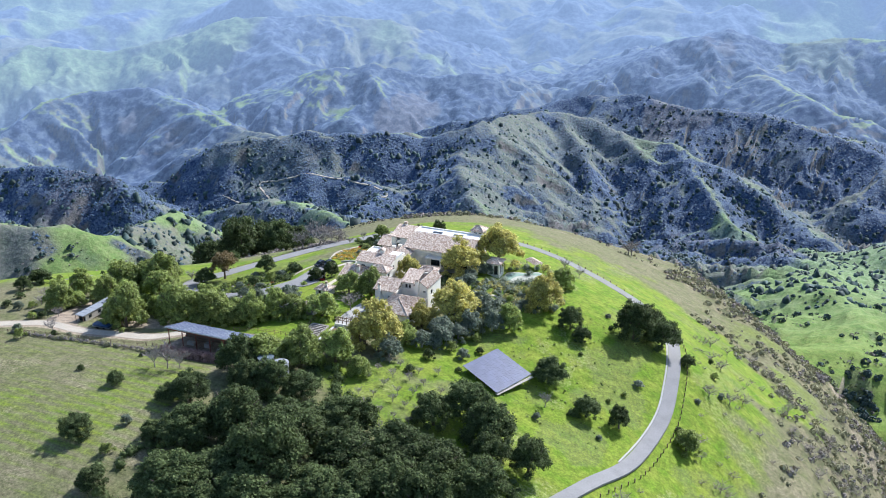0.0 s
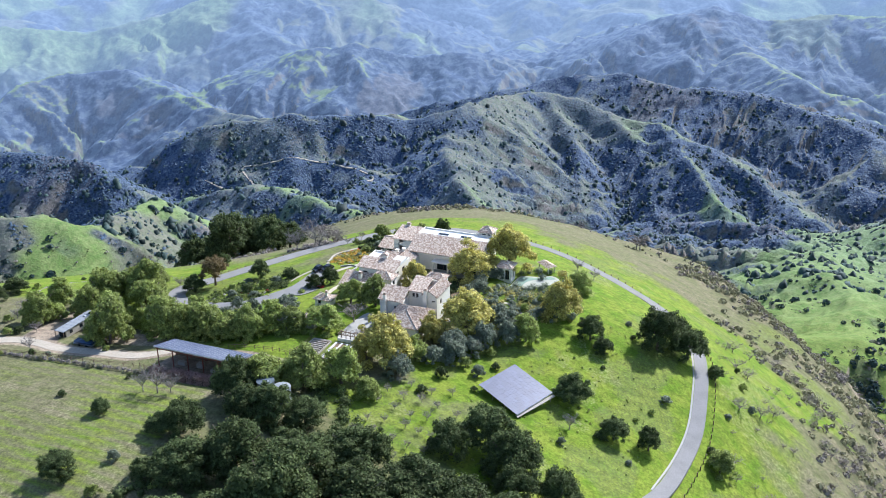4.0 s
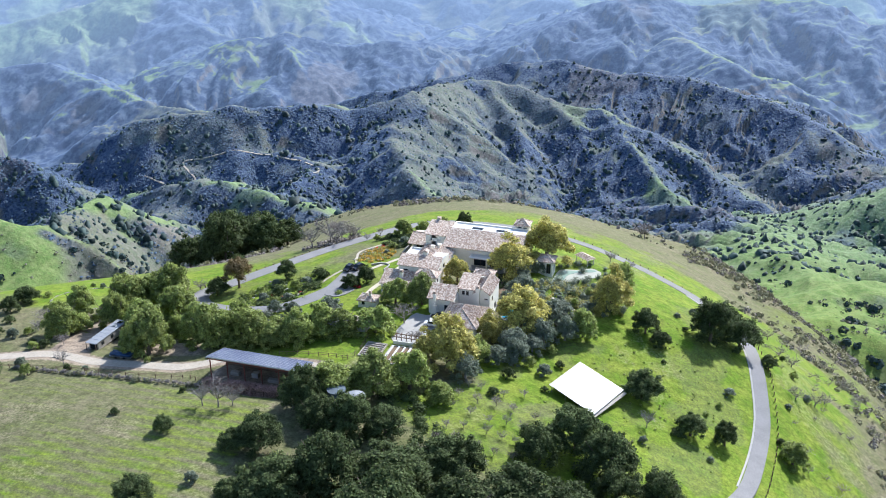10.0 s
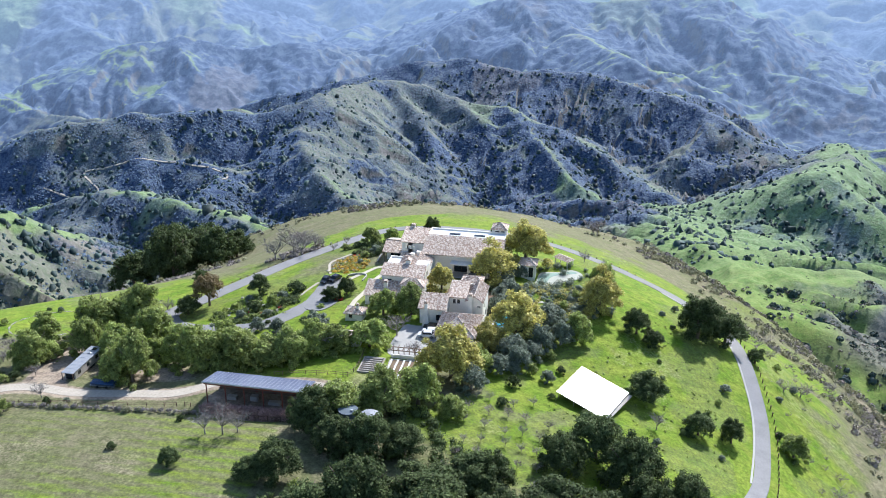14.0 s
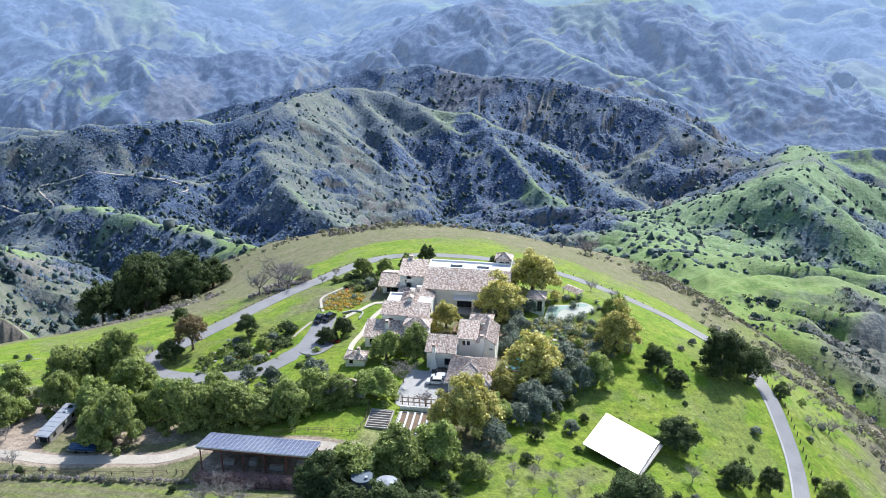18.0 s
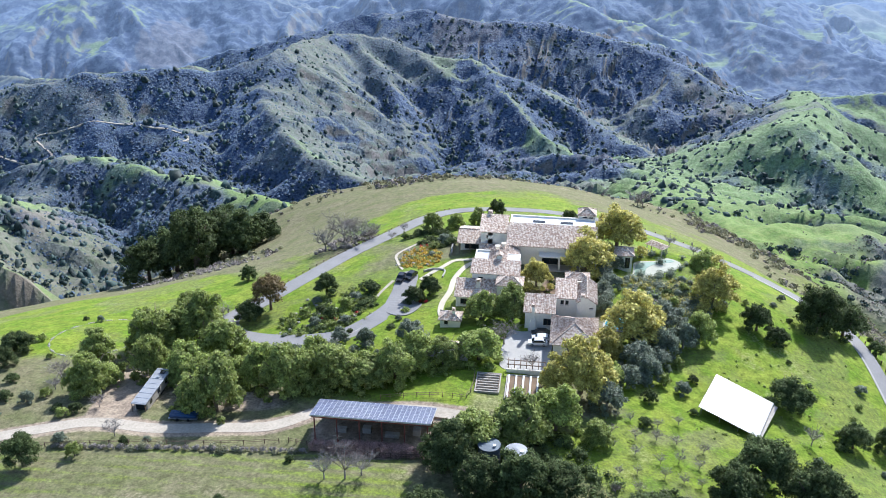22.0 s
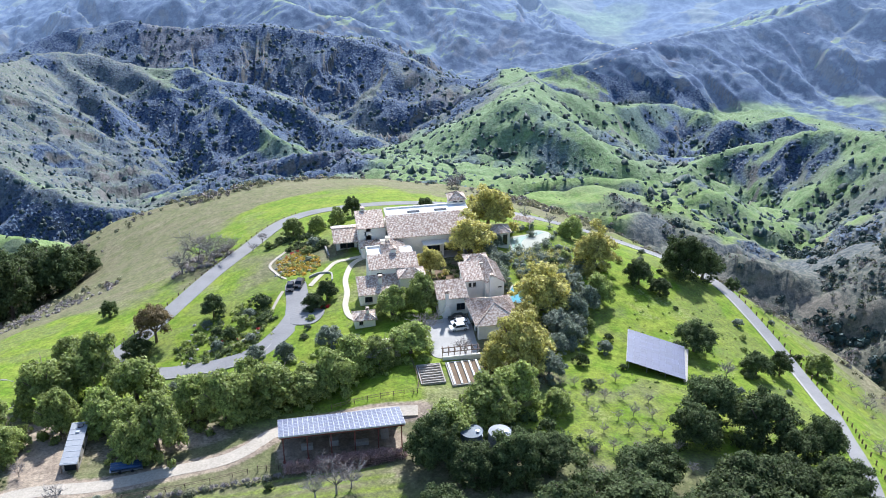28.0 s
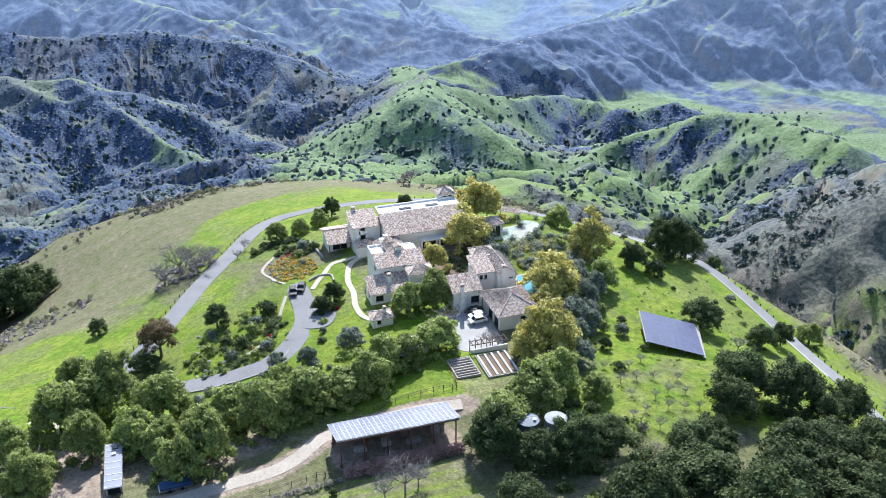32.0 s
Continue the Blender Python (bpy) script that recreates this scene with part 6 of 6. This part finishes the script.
def tufts(name, label, category, spots, mat, size, count, height, seed):
    """Low clumps of leaves or flowers at the spots x, y, radius, as one mesh."""
    rng = np.random.RandomState(seed)
    lobes = [(x, y, ground(x, y) + r * height * 0.4, r) for x, y, r in spots]
    v, f = leaf_cloud(rng, lobes, 2 * count, size * 0.95, 0.0, 0.62)
    v = np.array(v)
    return tagged(part(name, (v, f), mat), label, category, kind="stuff")


def scatter(rng, outline, count, r0, r1):
    xs, ys = [p[0] for p in outline], [p[1] for p in outline]
    out = []
    while len(out) < count:
        x, y = rng.uniform(min(xs), max(xs)), rng.uniform(min(ys), max(ys))
        if outside(np.array([x]), np.array([y]), outline)[0] < 0:
            out.append((x, y, rng.uniform(r0, r1)))
    return out


rng = np.random.RandomState(5)
BED = [(-54.5, 62), (-55, 74), (-47, 79), (-42.5, 70), (-43, 63), (-48, 58)]
tufts("flower_bed", "low orange and yellow flowering ground cover", "flowers", scatter(rng, BED, 210, 0.35, 0.8), FLOWER, 0.2, 5200, 0.5, 21)
tufts("ground_cover", "green leaves between the orange flowers", "ground cover", scatter(rng, BED, 120, 0.35, 0.8), PEPPER_LEAF, 0.22, 2600, 0.5, 61)
tufts("vine_row", "dry red-brown vines on the fence before the barn", "vines", [(-56.5 + 0.8 * k, -33.6 + 0.5 * math.sin(k * 1.9), 0.75 + 0.25 * math.sin(k * 2.7)) for k in range(30)] + [(-50 + 0.7 * k, -32.6 + 0.3 * math.sin(k * 2.9), 0.9) for k in range(20)], DEAD_VINE, 0.2, 5200, 5.4, 62)
tufts("vine_row", "lower tangle of dry vines along the barn fence", "vines", [(-56.5 + 0.8 * k, -33.7 + 0.5 * math.sin(k * 1.9), 0.8) for k in range(30)], DEAD_VINE, 0.2, 2600, 1.6, 68)
tufts("flower_bed", "small red flowering shrubs in the beds", "flowers", [(-44.5, 37.5, 0.9), (-43, 36.8, 0.7), (-61, 33, 0.6), (-66, 30, 0.6), (-70, 31.5, 0.5), (-50.5, 78, 0.7), (-48.6, 79, 0.6), (-46.8, 79.8, 0.6), (-52, 76.5, 0.6)], RED_FLOWER, 0.2, 420, 0.7, 22)
ROCKERY = [(-57, 24), (-56, 38), (-58, 48), (-66, 50), (-76, 44), (-84, 32), (-80, 23), (-68, 21)]
tufts("ground_cover", "mixed low green planting in the rock garden", "ground cover", scatter(rng, ROCKERY, 150, 0.4, 1.1), PEPPER_LEAF, 0.24, 4600, 0.6, 23)
tufts("ground_cover", "dark low shrubs in the rock garden", "ground cover", scatter(rng, ROCKERY, 70, 0.5, 1.3), OAK_LEAF, 0.26, 3000, 0.6, 24)
BANK = [(-58, 92), (-48, 97), (-42, 90), (-39.5, 80), (-44, 74), (-52, 82)]
tufts("ground_cover", "trailing dark green bank planting", "ground cover", scatter(rng, BANK, 60, 0.6, 1.5), OAK_LEAF, 0.3, 3200, 0.6, 25)
GARDEN_EAST = [(10, 38), (9, 56), (16, 58), (28, 60), (38, 58), (36, 46), (28, 40), (20, 37)]
tufts("ground_cover", "yellow-green garden planting near the pond", "ground cover", scatter(rng, GARDEN_EAST, 130, 0.7, 1.7), YELLOW_LEAF, 0.26, 4600, 0.6, 26)
tufts("ground_cover", "dark garden shrubs near the pond", "ground cover", scatter(rng, GARDEN_EAST, 110, 0.7, 2.0), OLIVE_LEAF, 0.26, 5200, 0.7, 27)
COURT = [(-11, 40), (1, 40), (2.5, 50), (-3, 53), (-11, 51)]
tufts("ground_cover", "dark shaded planting in the inner courtyard", "ground cover", scatter(rng, COURT, 60, 0.5, 1.3), OAK_LEAF, 0.26, 2600, 0.6, 66)
tufts("ground_cover", "pale grass tussocks and low scrub on the hilltop lawn", "tussocks", scatter(rng, [(28, -38), (22, -10), (34, 20), (44, 50), (66, 70), (70, 30), (68, -10), (56, -30)], 240, 0.15, 0.5), PEPPER_LEAF, 0.22, 2600, 0.5, 67)
tufts("ground_cover", "low shrubs and reeds round the pond", "ground cover", [(11.6, 57.5, 1.3), (14.4, 57.4, 1.2), (17.4, 58.8, 1.4), (20.4, 61.4, 1.5), (23.6, 64, 1.3), (26.4, 66.6, 1.1), (28.2, 69.5, 0.9), (27.4, 73.5, 1.0), (22, 75.6, 1.3), (18.4, 74.2, 1.5), (15.4, 72.8, 1.3), (13.2, 71.4, 1.1), (19.6, 59, 1.6), (16, 55.8, 1.6), (23, 61.5, 1.6), (14.6, 60.4, 1.7), (20.8, 69.6, 1.5)], OLIVE_LEAF, 0.24, 2600, 1.1, 63)
tufts("hedge", "tall clipped grey-green hedge beside the courtyard", "hedge", [(4.6 + 0.5 * math.sin(k), 40 + k * 1.5, 1.7 + 0.3 * math.sin(2.1 * k)) for k in range(15)], OLIVE_LEAF, 0.3, 4200, 2.4, 28)
tufts("hedge", "row of roadside shrubs below the asphalt road", "hedge", [(-90 + 3.0 * k, 14.5 + 2.2 * math.sin(k * 1.7) - 0.03 * k * k, 1.2 + 0.5 * math.sin(k * 2.3)) for k in range(14)], OLIVE_LEAF, 0.3, 3000, 1.0, 29)
tufts("hedge", "hedge and brush along the field fence", "hedge", [(-112 + 3.4 * k + 0.9 * math.sin(k * 5.1), -34.9 + 0.8 * math.sin(k * 2.1), 0.75 + 0.35 * math.sin(k * 1.3)) for k in range(16)], NEAR_BRUSH, 0.26, 3000, 0.9, 30)
tufts("vine_row", "bare grey-brown vines trained along the field fence", "vines", [(-112 + 0.75 * k, -35.6 + 0.3 * math.sin(k * 1.7) + 0.012 * k, 0.42 + 0.2 * math.sin(k * 2.3)) for k in range(74)], TWIG, 0.16, 5200, 2.6, 69)
for k in range(70):
    x, y = [(-57 - 24 * rng.rand(), 22 + 24 * rng.rand()), (-56 + 12 * rng.rand(), 60 + 18 * rng.rand())][k % 2]
    r = 0.25 + 0.4 * rng.rand()
    bm = bmesh.new()
    bmesh.ops.create_icosphere(bm, subdivisions=1, radius=r)
    for v in bm.verts:
        v.co *= 0.8 + 0.4 * rng.rand()
        v.co.z *= 0.7
    rock = tagged(part("rock", bm, STONE), "pale garden rock among low plants", "rock", "rocks in the garden")
    rock.location = (x, y, ground(x, y) + r * 0.2)

YARD = [(-118, 8), (-112, 30), (-98, 24), (-84, 14), (-66, 12), (-48, 12), (-34, 10), (-28, 0), (-40, -10), (-62, -13), (-80, -14), (-95, -2)]
tufts("undergrowth", "shaded green undergrowth beneath the pepper trees", "undergrowth", scatter(rng, YARD, 150, 0.7, 1.7), PEPPER_LEAF, 0.34, 5200, 0.7, 51)
GROVE = [(-34, -100), (-30, -62), (-16, -46), (6, -46), (20, -52), (40, -40), (60, -44), (62, -70), (30, -100)]
tufts("undergrowth", "dark brush filling the oak grove", "undergrowth", scatter(rng, GROVE, 260, 0.9, 2.3), OAK_LEAF, 0.42, 9000, 0.8, 52)
tufts("undergrowth", "pale yellow-green brush at the edge of the oak grove", "undergrowth", scatter(rng, [(-34, -72), (-26, -58), (-14, -54), (-10, -62), (-24, -78)], 50, 0.7, 1.6), PEPPER_LEAF, 0.34, 2200, 0.8, 53)
TANKS = [(-31, -38), (-27, -28), (-2, -24), (6, -34), (2, -46), (-22, -48)]
tufts("undergrowth", "dark brush round the water tanks", "undergrowth", scatter(rng, TANKS, 80, 0.8, 2.0), OAK_LEAF, 0.4, 3600, 0.8, 54)

tufts("thicket", "tangle of dry grey-brown brush beside the road", "brush", scatter(rng, [(-88, 90), (-84, 104), (-72, 108), (-66, 98), (-72, 90)], 60, 0.7, 1.6), TWIG, 0.22, 3000, 0.8, 64)
tufts("thicket", "pinkish dry brush on the meadow below the oaks", "brush", scatter(rng, [(-165, 104), (-150, 124), (-118, 122), (-108, 108), (-125, 100), (-148, 98)], 150, 0.5, 1.3), TWIG, 0.2, 5200, 0.5, 65)

# bare orchard and dry shrubs
bare_models = [(bare_tree("bare_tree", "leafless grey-brown tree with fine twigs", 700 + n, 3, 4.6, (PALE_BARK, TWIG)[n % 2]), 3) for n in range(3)]
plant(bare_models, [(-36, 2, 3.6), (-125.7, -5.1, 2.8), (-124.5, -10.5, 2.0), (-100.5, -30.5, 2.0), (-47.5, -43, 3.4), (-51.5, -43.5, 2.6), (-44.5, -41.5, 2.4), (-20.5, 14.5, 3.4), (-13, 4.4, 2.4), (-74, 92, 4.6), (-79, 98, 5.0), (-84, 92, 4.6), (-77, 104, 4.2), (-70, 96, 3.8), (-70, 100, 2.6), (25, 217, 4.6), (27, 215, 4.0), (-101, 40, 2.6), (-62, 92, 1.6), (-59, 98, 1.6), (26, 97, 2.2), (33, 92, 2.0), (-110, -18, 1.8), (50, -4, 2.2)], 9, group="leafless trees")
orchard = []
for i in range(5):
    for j in range(6):
        orchard.append((5 + i * 4.6 + 0.7 * rng.normal(), -44 + j * 6.6 + 0.8 * rng.normal(), 1.1 + 0.3 * rng.rand()))
plant(bare_models, [o for o in orchard if not (22 < o[0] and o[1] > -14)], 10, group="young orchard trees")
slope_bare = []
while len(slope_bare) < 170:
    x, y = rng.uniform(76, 140), rng.uniform(-70, 130)
    if line_distance(np.array([x]), np.array([y]), RING_ROAD)[0] > 7 and outside(np.array([x]), np.array([y]), RIM)[0] < 4:
        slope_bare.append((x, y, 1.0 + 2.2 * rng.rand() ** 2))
dry_models = [(bare_tree("bare_shrub", "leafless grey-brown shrub with fine twigs on the slope", 720 + n, 3, 4.2, TWIG, 60, "shrub"), 3) for n in range(2)]
plant(dry_models, slope_bare, 11, tall=0.7, group="dry shrubs on the east slope")
drop_model(dry_models)
drop_model(bare_models)
plant(shrub_models, [(84, 20, 1.4), (86, 40, 1.2), (88, 62, 1.5), (85, 75, 1.1), (92, 52, 1.4), (60, 5, 1.5), (57, -2, 1.2), (50, -12, 1.3), (64, 14, 1.0), (55, 52, 1.1), (52, 60, 1.2), (-142.6, 17.1, 1.4), (-140.2, 36.7, 1.0), (-135, 35, 1.1), (-134.5, 6, 1.1), (-137.2, -7.2, 1.8), (-128.2, -16.8, 1.9), (-125, -14, 1.4), (-134.3, -15.9, 2.0), (-111.5, -34, 1.8), (-105.7, -38.5, 1.8), (-97.3, -33.2, 1.2), (-92.6, -32.1, 1.0), (-116.6, -22.6, 1.6), (-114.3, -20.5, 1.8), (-113.4, -3.4, 1.9), (-113, 1.5, 1.7), (-119, -20, 1.5), (-132, -24, 1.6), (-140, -26, 1.8), (-70, -52, 1.2), (-38, -72, 1.6), (-34, -84, 1.8), (-60, -38, 1.0)], 12, group="shrubs on the slope")
drop_model(shrub_models)


def brush_field(name, label, spots, mat, seed, blades):
    """Scrub bushes, each a loose clump of blades round a small heart, as one mesh."""
    rng = np.random.RandomState(seed)
    spots = np.array(spots)
    lobes = np.c_[spots[:, 0], spots[:, 1], ground_height(spots[:, 0], spots[:, 1]) + spots[:, 2] * 0.35, spots[:, 2]]
    n = len(lobes)
    pick = np.repeat(np.arange(n), blades)
    k = len(pick)
    way = rng.normal(size=(k, 3))
    way /= np.linalg.norm(way, axis=1)[:, None]
    way[:, 2] = np.abs(way[:, 2]) * 0.9 - 0.1
    r = lobes[pick, 3]
    at = lobes[pick, :3] + way * (r * (0.65 + 0.4 * rng.rand(k)))[:, None]
    a = np.cross(way, rng.normal(size=(k, 3)))
    a /= np.linalg.norm(a, axis=1)[:, None]
    b = np.cross(way, a) + 0.4 * way
    s = (r * (0.2 + 0.22 * rng.rand(k)))[:, None]
    v = np.stack([at - a * s, at - b * s * 0.8, at + a * s, at + b * s], 1).reshape(-1, 3)
    f = np.arange(4 * k).reshape(-1, 4)
    return tagged(part(name, (v, f), mat), label, "brush", kind="stuff")


def valley_clumps(name, label, mat, seed, count, near, far, r0, r1, hollow, blades, channel):
    """Leafy clumps on the slopes just below the hill, denser in the hollows."""
    rng = np.random.RandomState(seed)
    d, a = near * (far / near) ** rng.rand(count * 14), np.radians(rng.uniform(-45, 45, count * 14) - 2)
    x, y = d * np.sin(a), d * np.cos(a) - 200
    z, g = ground_height(x, y), 24.0
    bowl = (ground_height(x + g, y) + ground_height(x - g, y) + ground_height(x, y + g) + ground_height(x, y - g)) / 4 - z
    cover = on_grid(LAND_COVER, x, y)
    keep = (outside(x, y, RIM) > 25) & (rng.rand(len(x)) < step01(fractal(x + 90, y, 60, 4), -0.15, 0.4) * (1 - hollow + hollow * step01(bowl, -1.0, 2.0)) * channel(cover))
    x, y = x[keep][:count], y[keep][:count]
    return brush_field(name, label, np.c_[x, y, rng.uniform(r0, r1, len(x)) * (0.6 + 0.7 * rng.rand(len(x)) ** 2)], mat, seed + 1, blades)


def chosen(rng, count, xlim, ylim, keep, r0, r1, channel=2):
    x, y = rng.uniform(*xlim, count * 6), rng.uniform(*ylim, count * 6)
    e = 2.0
    z = ground_height(x, y)
    zx, zy = (ground_height(x + e, y) - z) / e, (ground_height(x, y + e) - z) / e
    nn = np.sqrt(1 + zx * zx + zy * zy)
    c = cover_map(x, y, z, -zx / nn, -zy / nn, 1 / nn)
    ok = (keep(x, y)) & (rng.rand(len(x)) < c[channel] ** 1.5)
    x, y = x[ok][:count], y[ok][:count]
    return np.c_[x, y, rng.uniform(r0, r1, len(x)) * (0.7 + 0.6 * rng.rand(len(x)) ** 2)]


rng = np.random.RandomState(31)
off_road = lambda x, y: line_distance(x, y, RING_ROAD) > 6
brush_field("scrub", "dense dry grey-green scrub on the flanks of the hill", chosen(rng, 3800, (-260, 170), (-110, 330), lambda x, y: off_road(x, y) & (outside(x, y, RIM) < 70), 0.5, 1.7), NEAR_BRUSH, 32, 34)
brush_field("scrub", "dry brown brush on the flanks of the hill", chosen(rng, 2200, (-260, 170), (-110, 330), lambda x, y: off_road(x, y) & (outside(x, y, RIM) < 70), 0.5, 1.6), TWIG, 33, 26)


def far_bushes(name, label, mat, seed, count, near, far, spread, r0, r1, channel, power=1.2, low=False, hollows=False):
    """Woods and scrub of the hills beyond, each bush a rough many-sided lump, as one mesh."""
    rng = np.random.RandomState(seed)
    d = near * (far / near) ** rng.rand(count * 4)
    a = np.radians(rng.uniform(-spread, spread, count * 4) - 5)
    x, y = d * np.sin(a), d * np.cos(a) - 200
    z = ground_height(x, y)
    e = 6.0
    zx, zy = (ground_height(x + e, y) - z) / e, (ground_height(x, y + e) - z) / e
    nn = np.sqrt(1 + zx * zx + zy * zy)
    c = cover_map(x, y, z, -zx / nn, -zy / nn, 1 / nn)
    dense = step01(fractal(x, y, 45, 3), -0.35, 0.35)
    if hollows:
        g = 24.0
        bowl = (ground_height(x + g, y) + ground_height(x - g, y) + ground_height(x, y + g) + ground_height(x, y - g)) / 4 - z
        dense = step01(fractal(x + 90, y, 70, 4), -0.1, 0.4) * (0.15 + 0.85 * step01(bowl, -1.0, 2.0)) * 1.3
    ok = (outside(x, y, RIM) > 25) & (rng.rand(len(x)) < (channel(c) ** power) * (0.25 + 0.75 * dense))
    x, y, z = x[ok][:count], y[ok][:count], z[ok][:count]
    n = len(x)
    r = rng.uniform(r0, r1, n) * (0.6 + 0.8 * rng.rand(n) ** 2)
    base = np.array([(1, 0, 0), (0.3, 0.95, 0), (-0.8, 0.6, 0), (-0.8, -0.6, 0), (0.3, -0.95, 0), (0.62, 0.42, 0.62), (-0.55, 0.5, 0.66), (0, -0.72, 0.62), (0.02, 0.05, 0.88)])
    if low:
        base = np.array([(1, 0, 0), (0.3, 0.95, 0.1), (-0.8, 0.6, 0), (-0.8, -0.6, 0.1), (0.3, -0.95, 0), (0.0, 0.0, 0.62)])
    tri = np.array([(0, 1, 5), (1, 2, 5), (2, 3, 5), (3, 4, 5), (4, 0, 5)]) if low else np.array([(0, 1, 5), (1, 2, 6), (1, 6, 5), (2, 3, 6), (3, 4, 7), (3, 7, 6), (4, 0, 7), (0, 5, 7), (5, 6, 8), (6, 7, 8), (7, 5, 8)])
    turn = rng.rand(n) * math.tau
    cs, sn = np.cos(turn), np.sin(turn)
    jit = 1 + 0.25 * rng.normal(size=(n, len(base), 1))
    b = base[None] * jit
    bx, by, bz = b[..., 0] * cs[:, None] - b[..., 1] * sn[:, None], b[..., 0] * sn[:, None] + b[..., 1] * cs[:, None], b[..., 2]
    tall = (0.8 + 0.5 * rng.rand(n))[:, None]
    v = np.stack([x[:, None] + bx * r[:, None], y[:, None] + by * r[:, None], z[:, None] - 0.25 * r[:, None] + bz * r[:, None] * 1.25 * tall], -1).reshape(-1, 3)
    f = (tri[None] + len(base) * np.arange(n)[:, None, None]).reshape(-1, 3)
    return tagged(part(name, (v, f), mat, smooth=low), label, "scrub", kind="stuff")


valley_clumps("hill_trees", "dark oaks in the hollows of the nearer valleys", HILL_OAK, 45, 2600, 470, 1000, 2.0, 4.6, 0.85, 46, lambda c: 0.25 + 0.6 * c[2])
valley_clumps("hill_scrub", "purple-grey leafless brush on the nearer slopes", TWIG, 47, 3200, 380, 900, 0.9, 2.2, 0.3, 22, lambda c: 0.2 + 0.8 * c[2])
valley_clumps("hill_scrub", "olive brush on the nearer slopes", SLOPE_BRUSH, 49, 7000, 380, 950, 0.8, 2.0, 0.2, 14, lambda c: np.clip(c[2] + 0.03, 0, 1))
far_bushes("hill_scrub", "dark chaparral covering the shaded mountain slopes", HAZE_BRUSH_LEAF, 43, 130000, 850, 1960, 38, 1.0, 2.3, lambda c: np.clip(c[2] - 0.12 - 0.5 * c[0], 0, 1), 1.1, True)
far_bushes("hill_trees", "scattered dark oaks on the far hills and valleys", HILL_OAK, 42, 16000, 900, 1960, 42, 2.0, 4.4, lambda c: np.clip(0.2 + 0.7 * c[2], 0, 1), hollows=True)
far_bushes("hill_trees", "clumps of tall dark oaks on the green valley slopes", HILL_OAK, 44, 2200, 900, 1500, 40, 3.0, 5.4, lambda c: 0.6 * c[0], 1.0, hollows=True)

# pale tracks worn along the far ridges, and a dry pan in the valley
for line, width, label in (
        ([(-769, 991), (-717, 985), (-691, 998), (-708, 1012), (-726, 1031), (-686, 1046), (-637, 1065), (-578, 1073), (-528, 1068), (-525, 1048), (-557, 1032)], 2.6, "pale dirt track winding along a brushy ridge"),
        ([(550, 1708), (643, 1738), (695, 1763), (808, 1830), (930, 1870), (1049, 1915), (1102, 1925), (1152, 1938), (1394, 1965)], 6.0, "pale dirt track along a distant crest"),
        ([(1120, 1923), (1219, 1836), (1309, 1793), (1384, 1725)], 7.0, "pale dirt track down a distant spur")):
    tagged(part("path", strip(smooth_line(line, 2.5), width, 0.3, 3.0), DIRT), label, "path", kind="structure")
tagged(part("dry_pan", flat_patch([(424, 884), (432, 872), (446, 868), (458, 872), (452, 884), (440, 890)], 1.0, 6.0), SAND), "small pale dry pond bed in the valley", "pond", kind="structure")
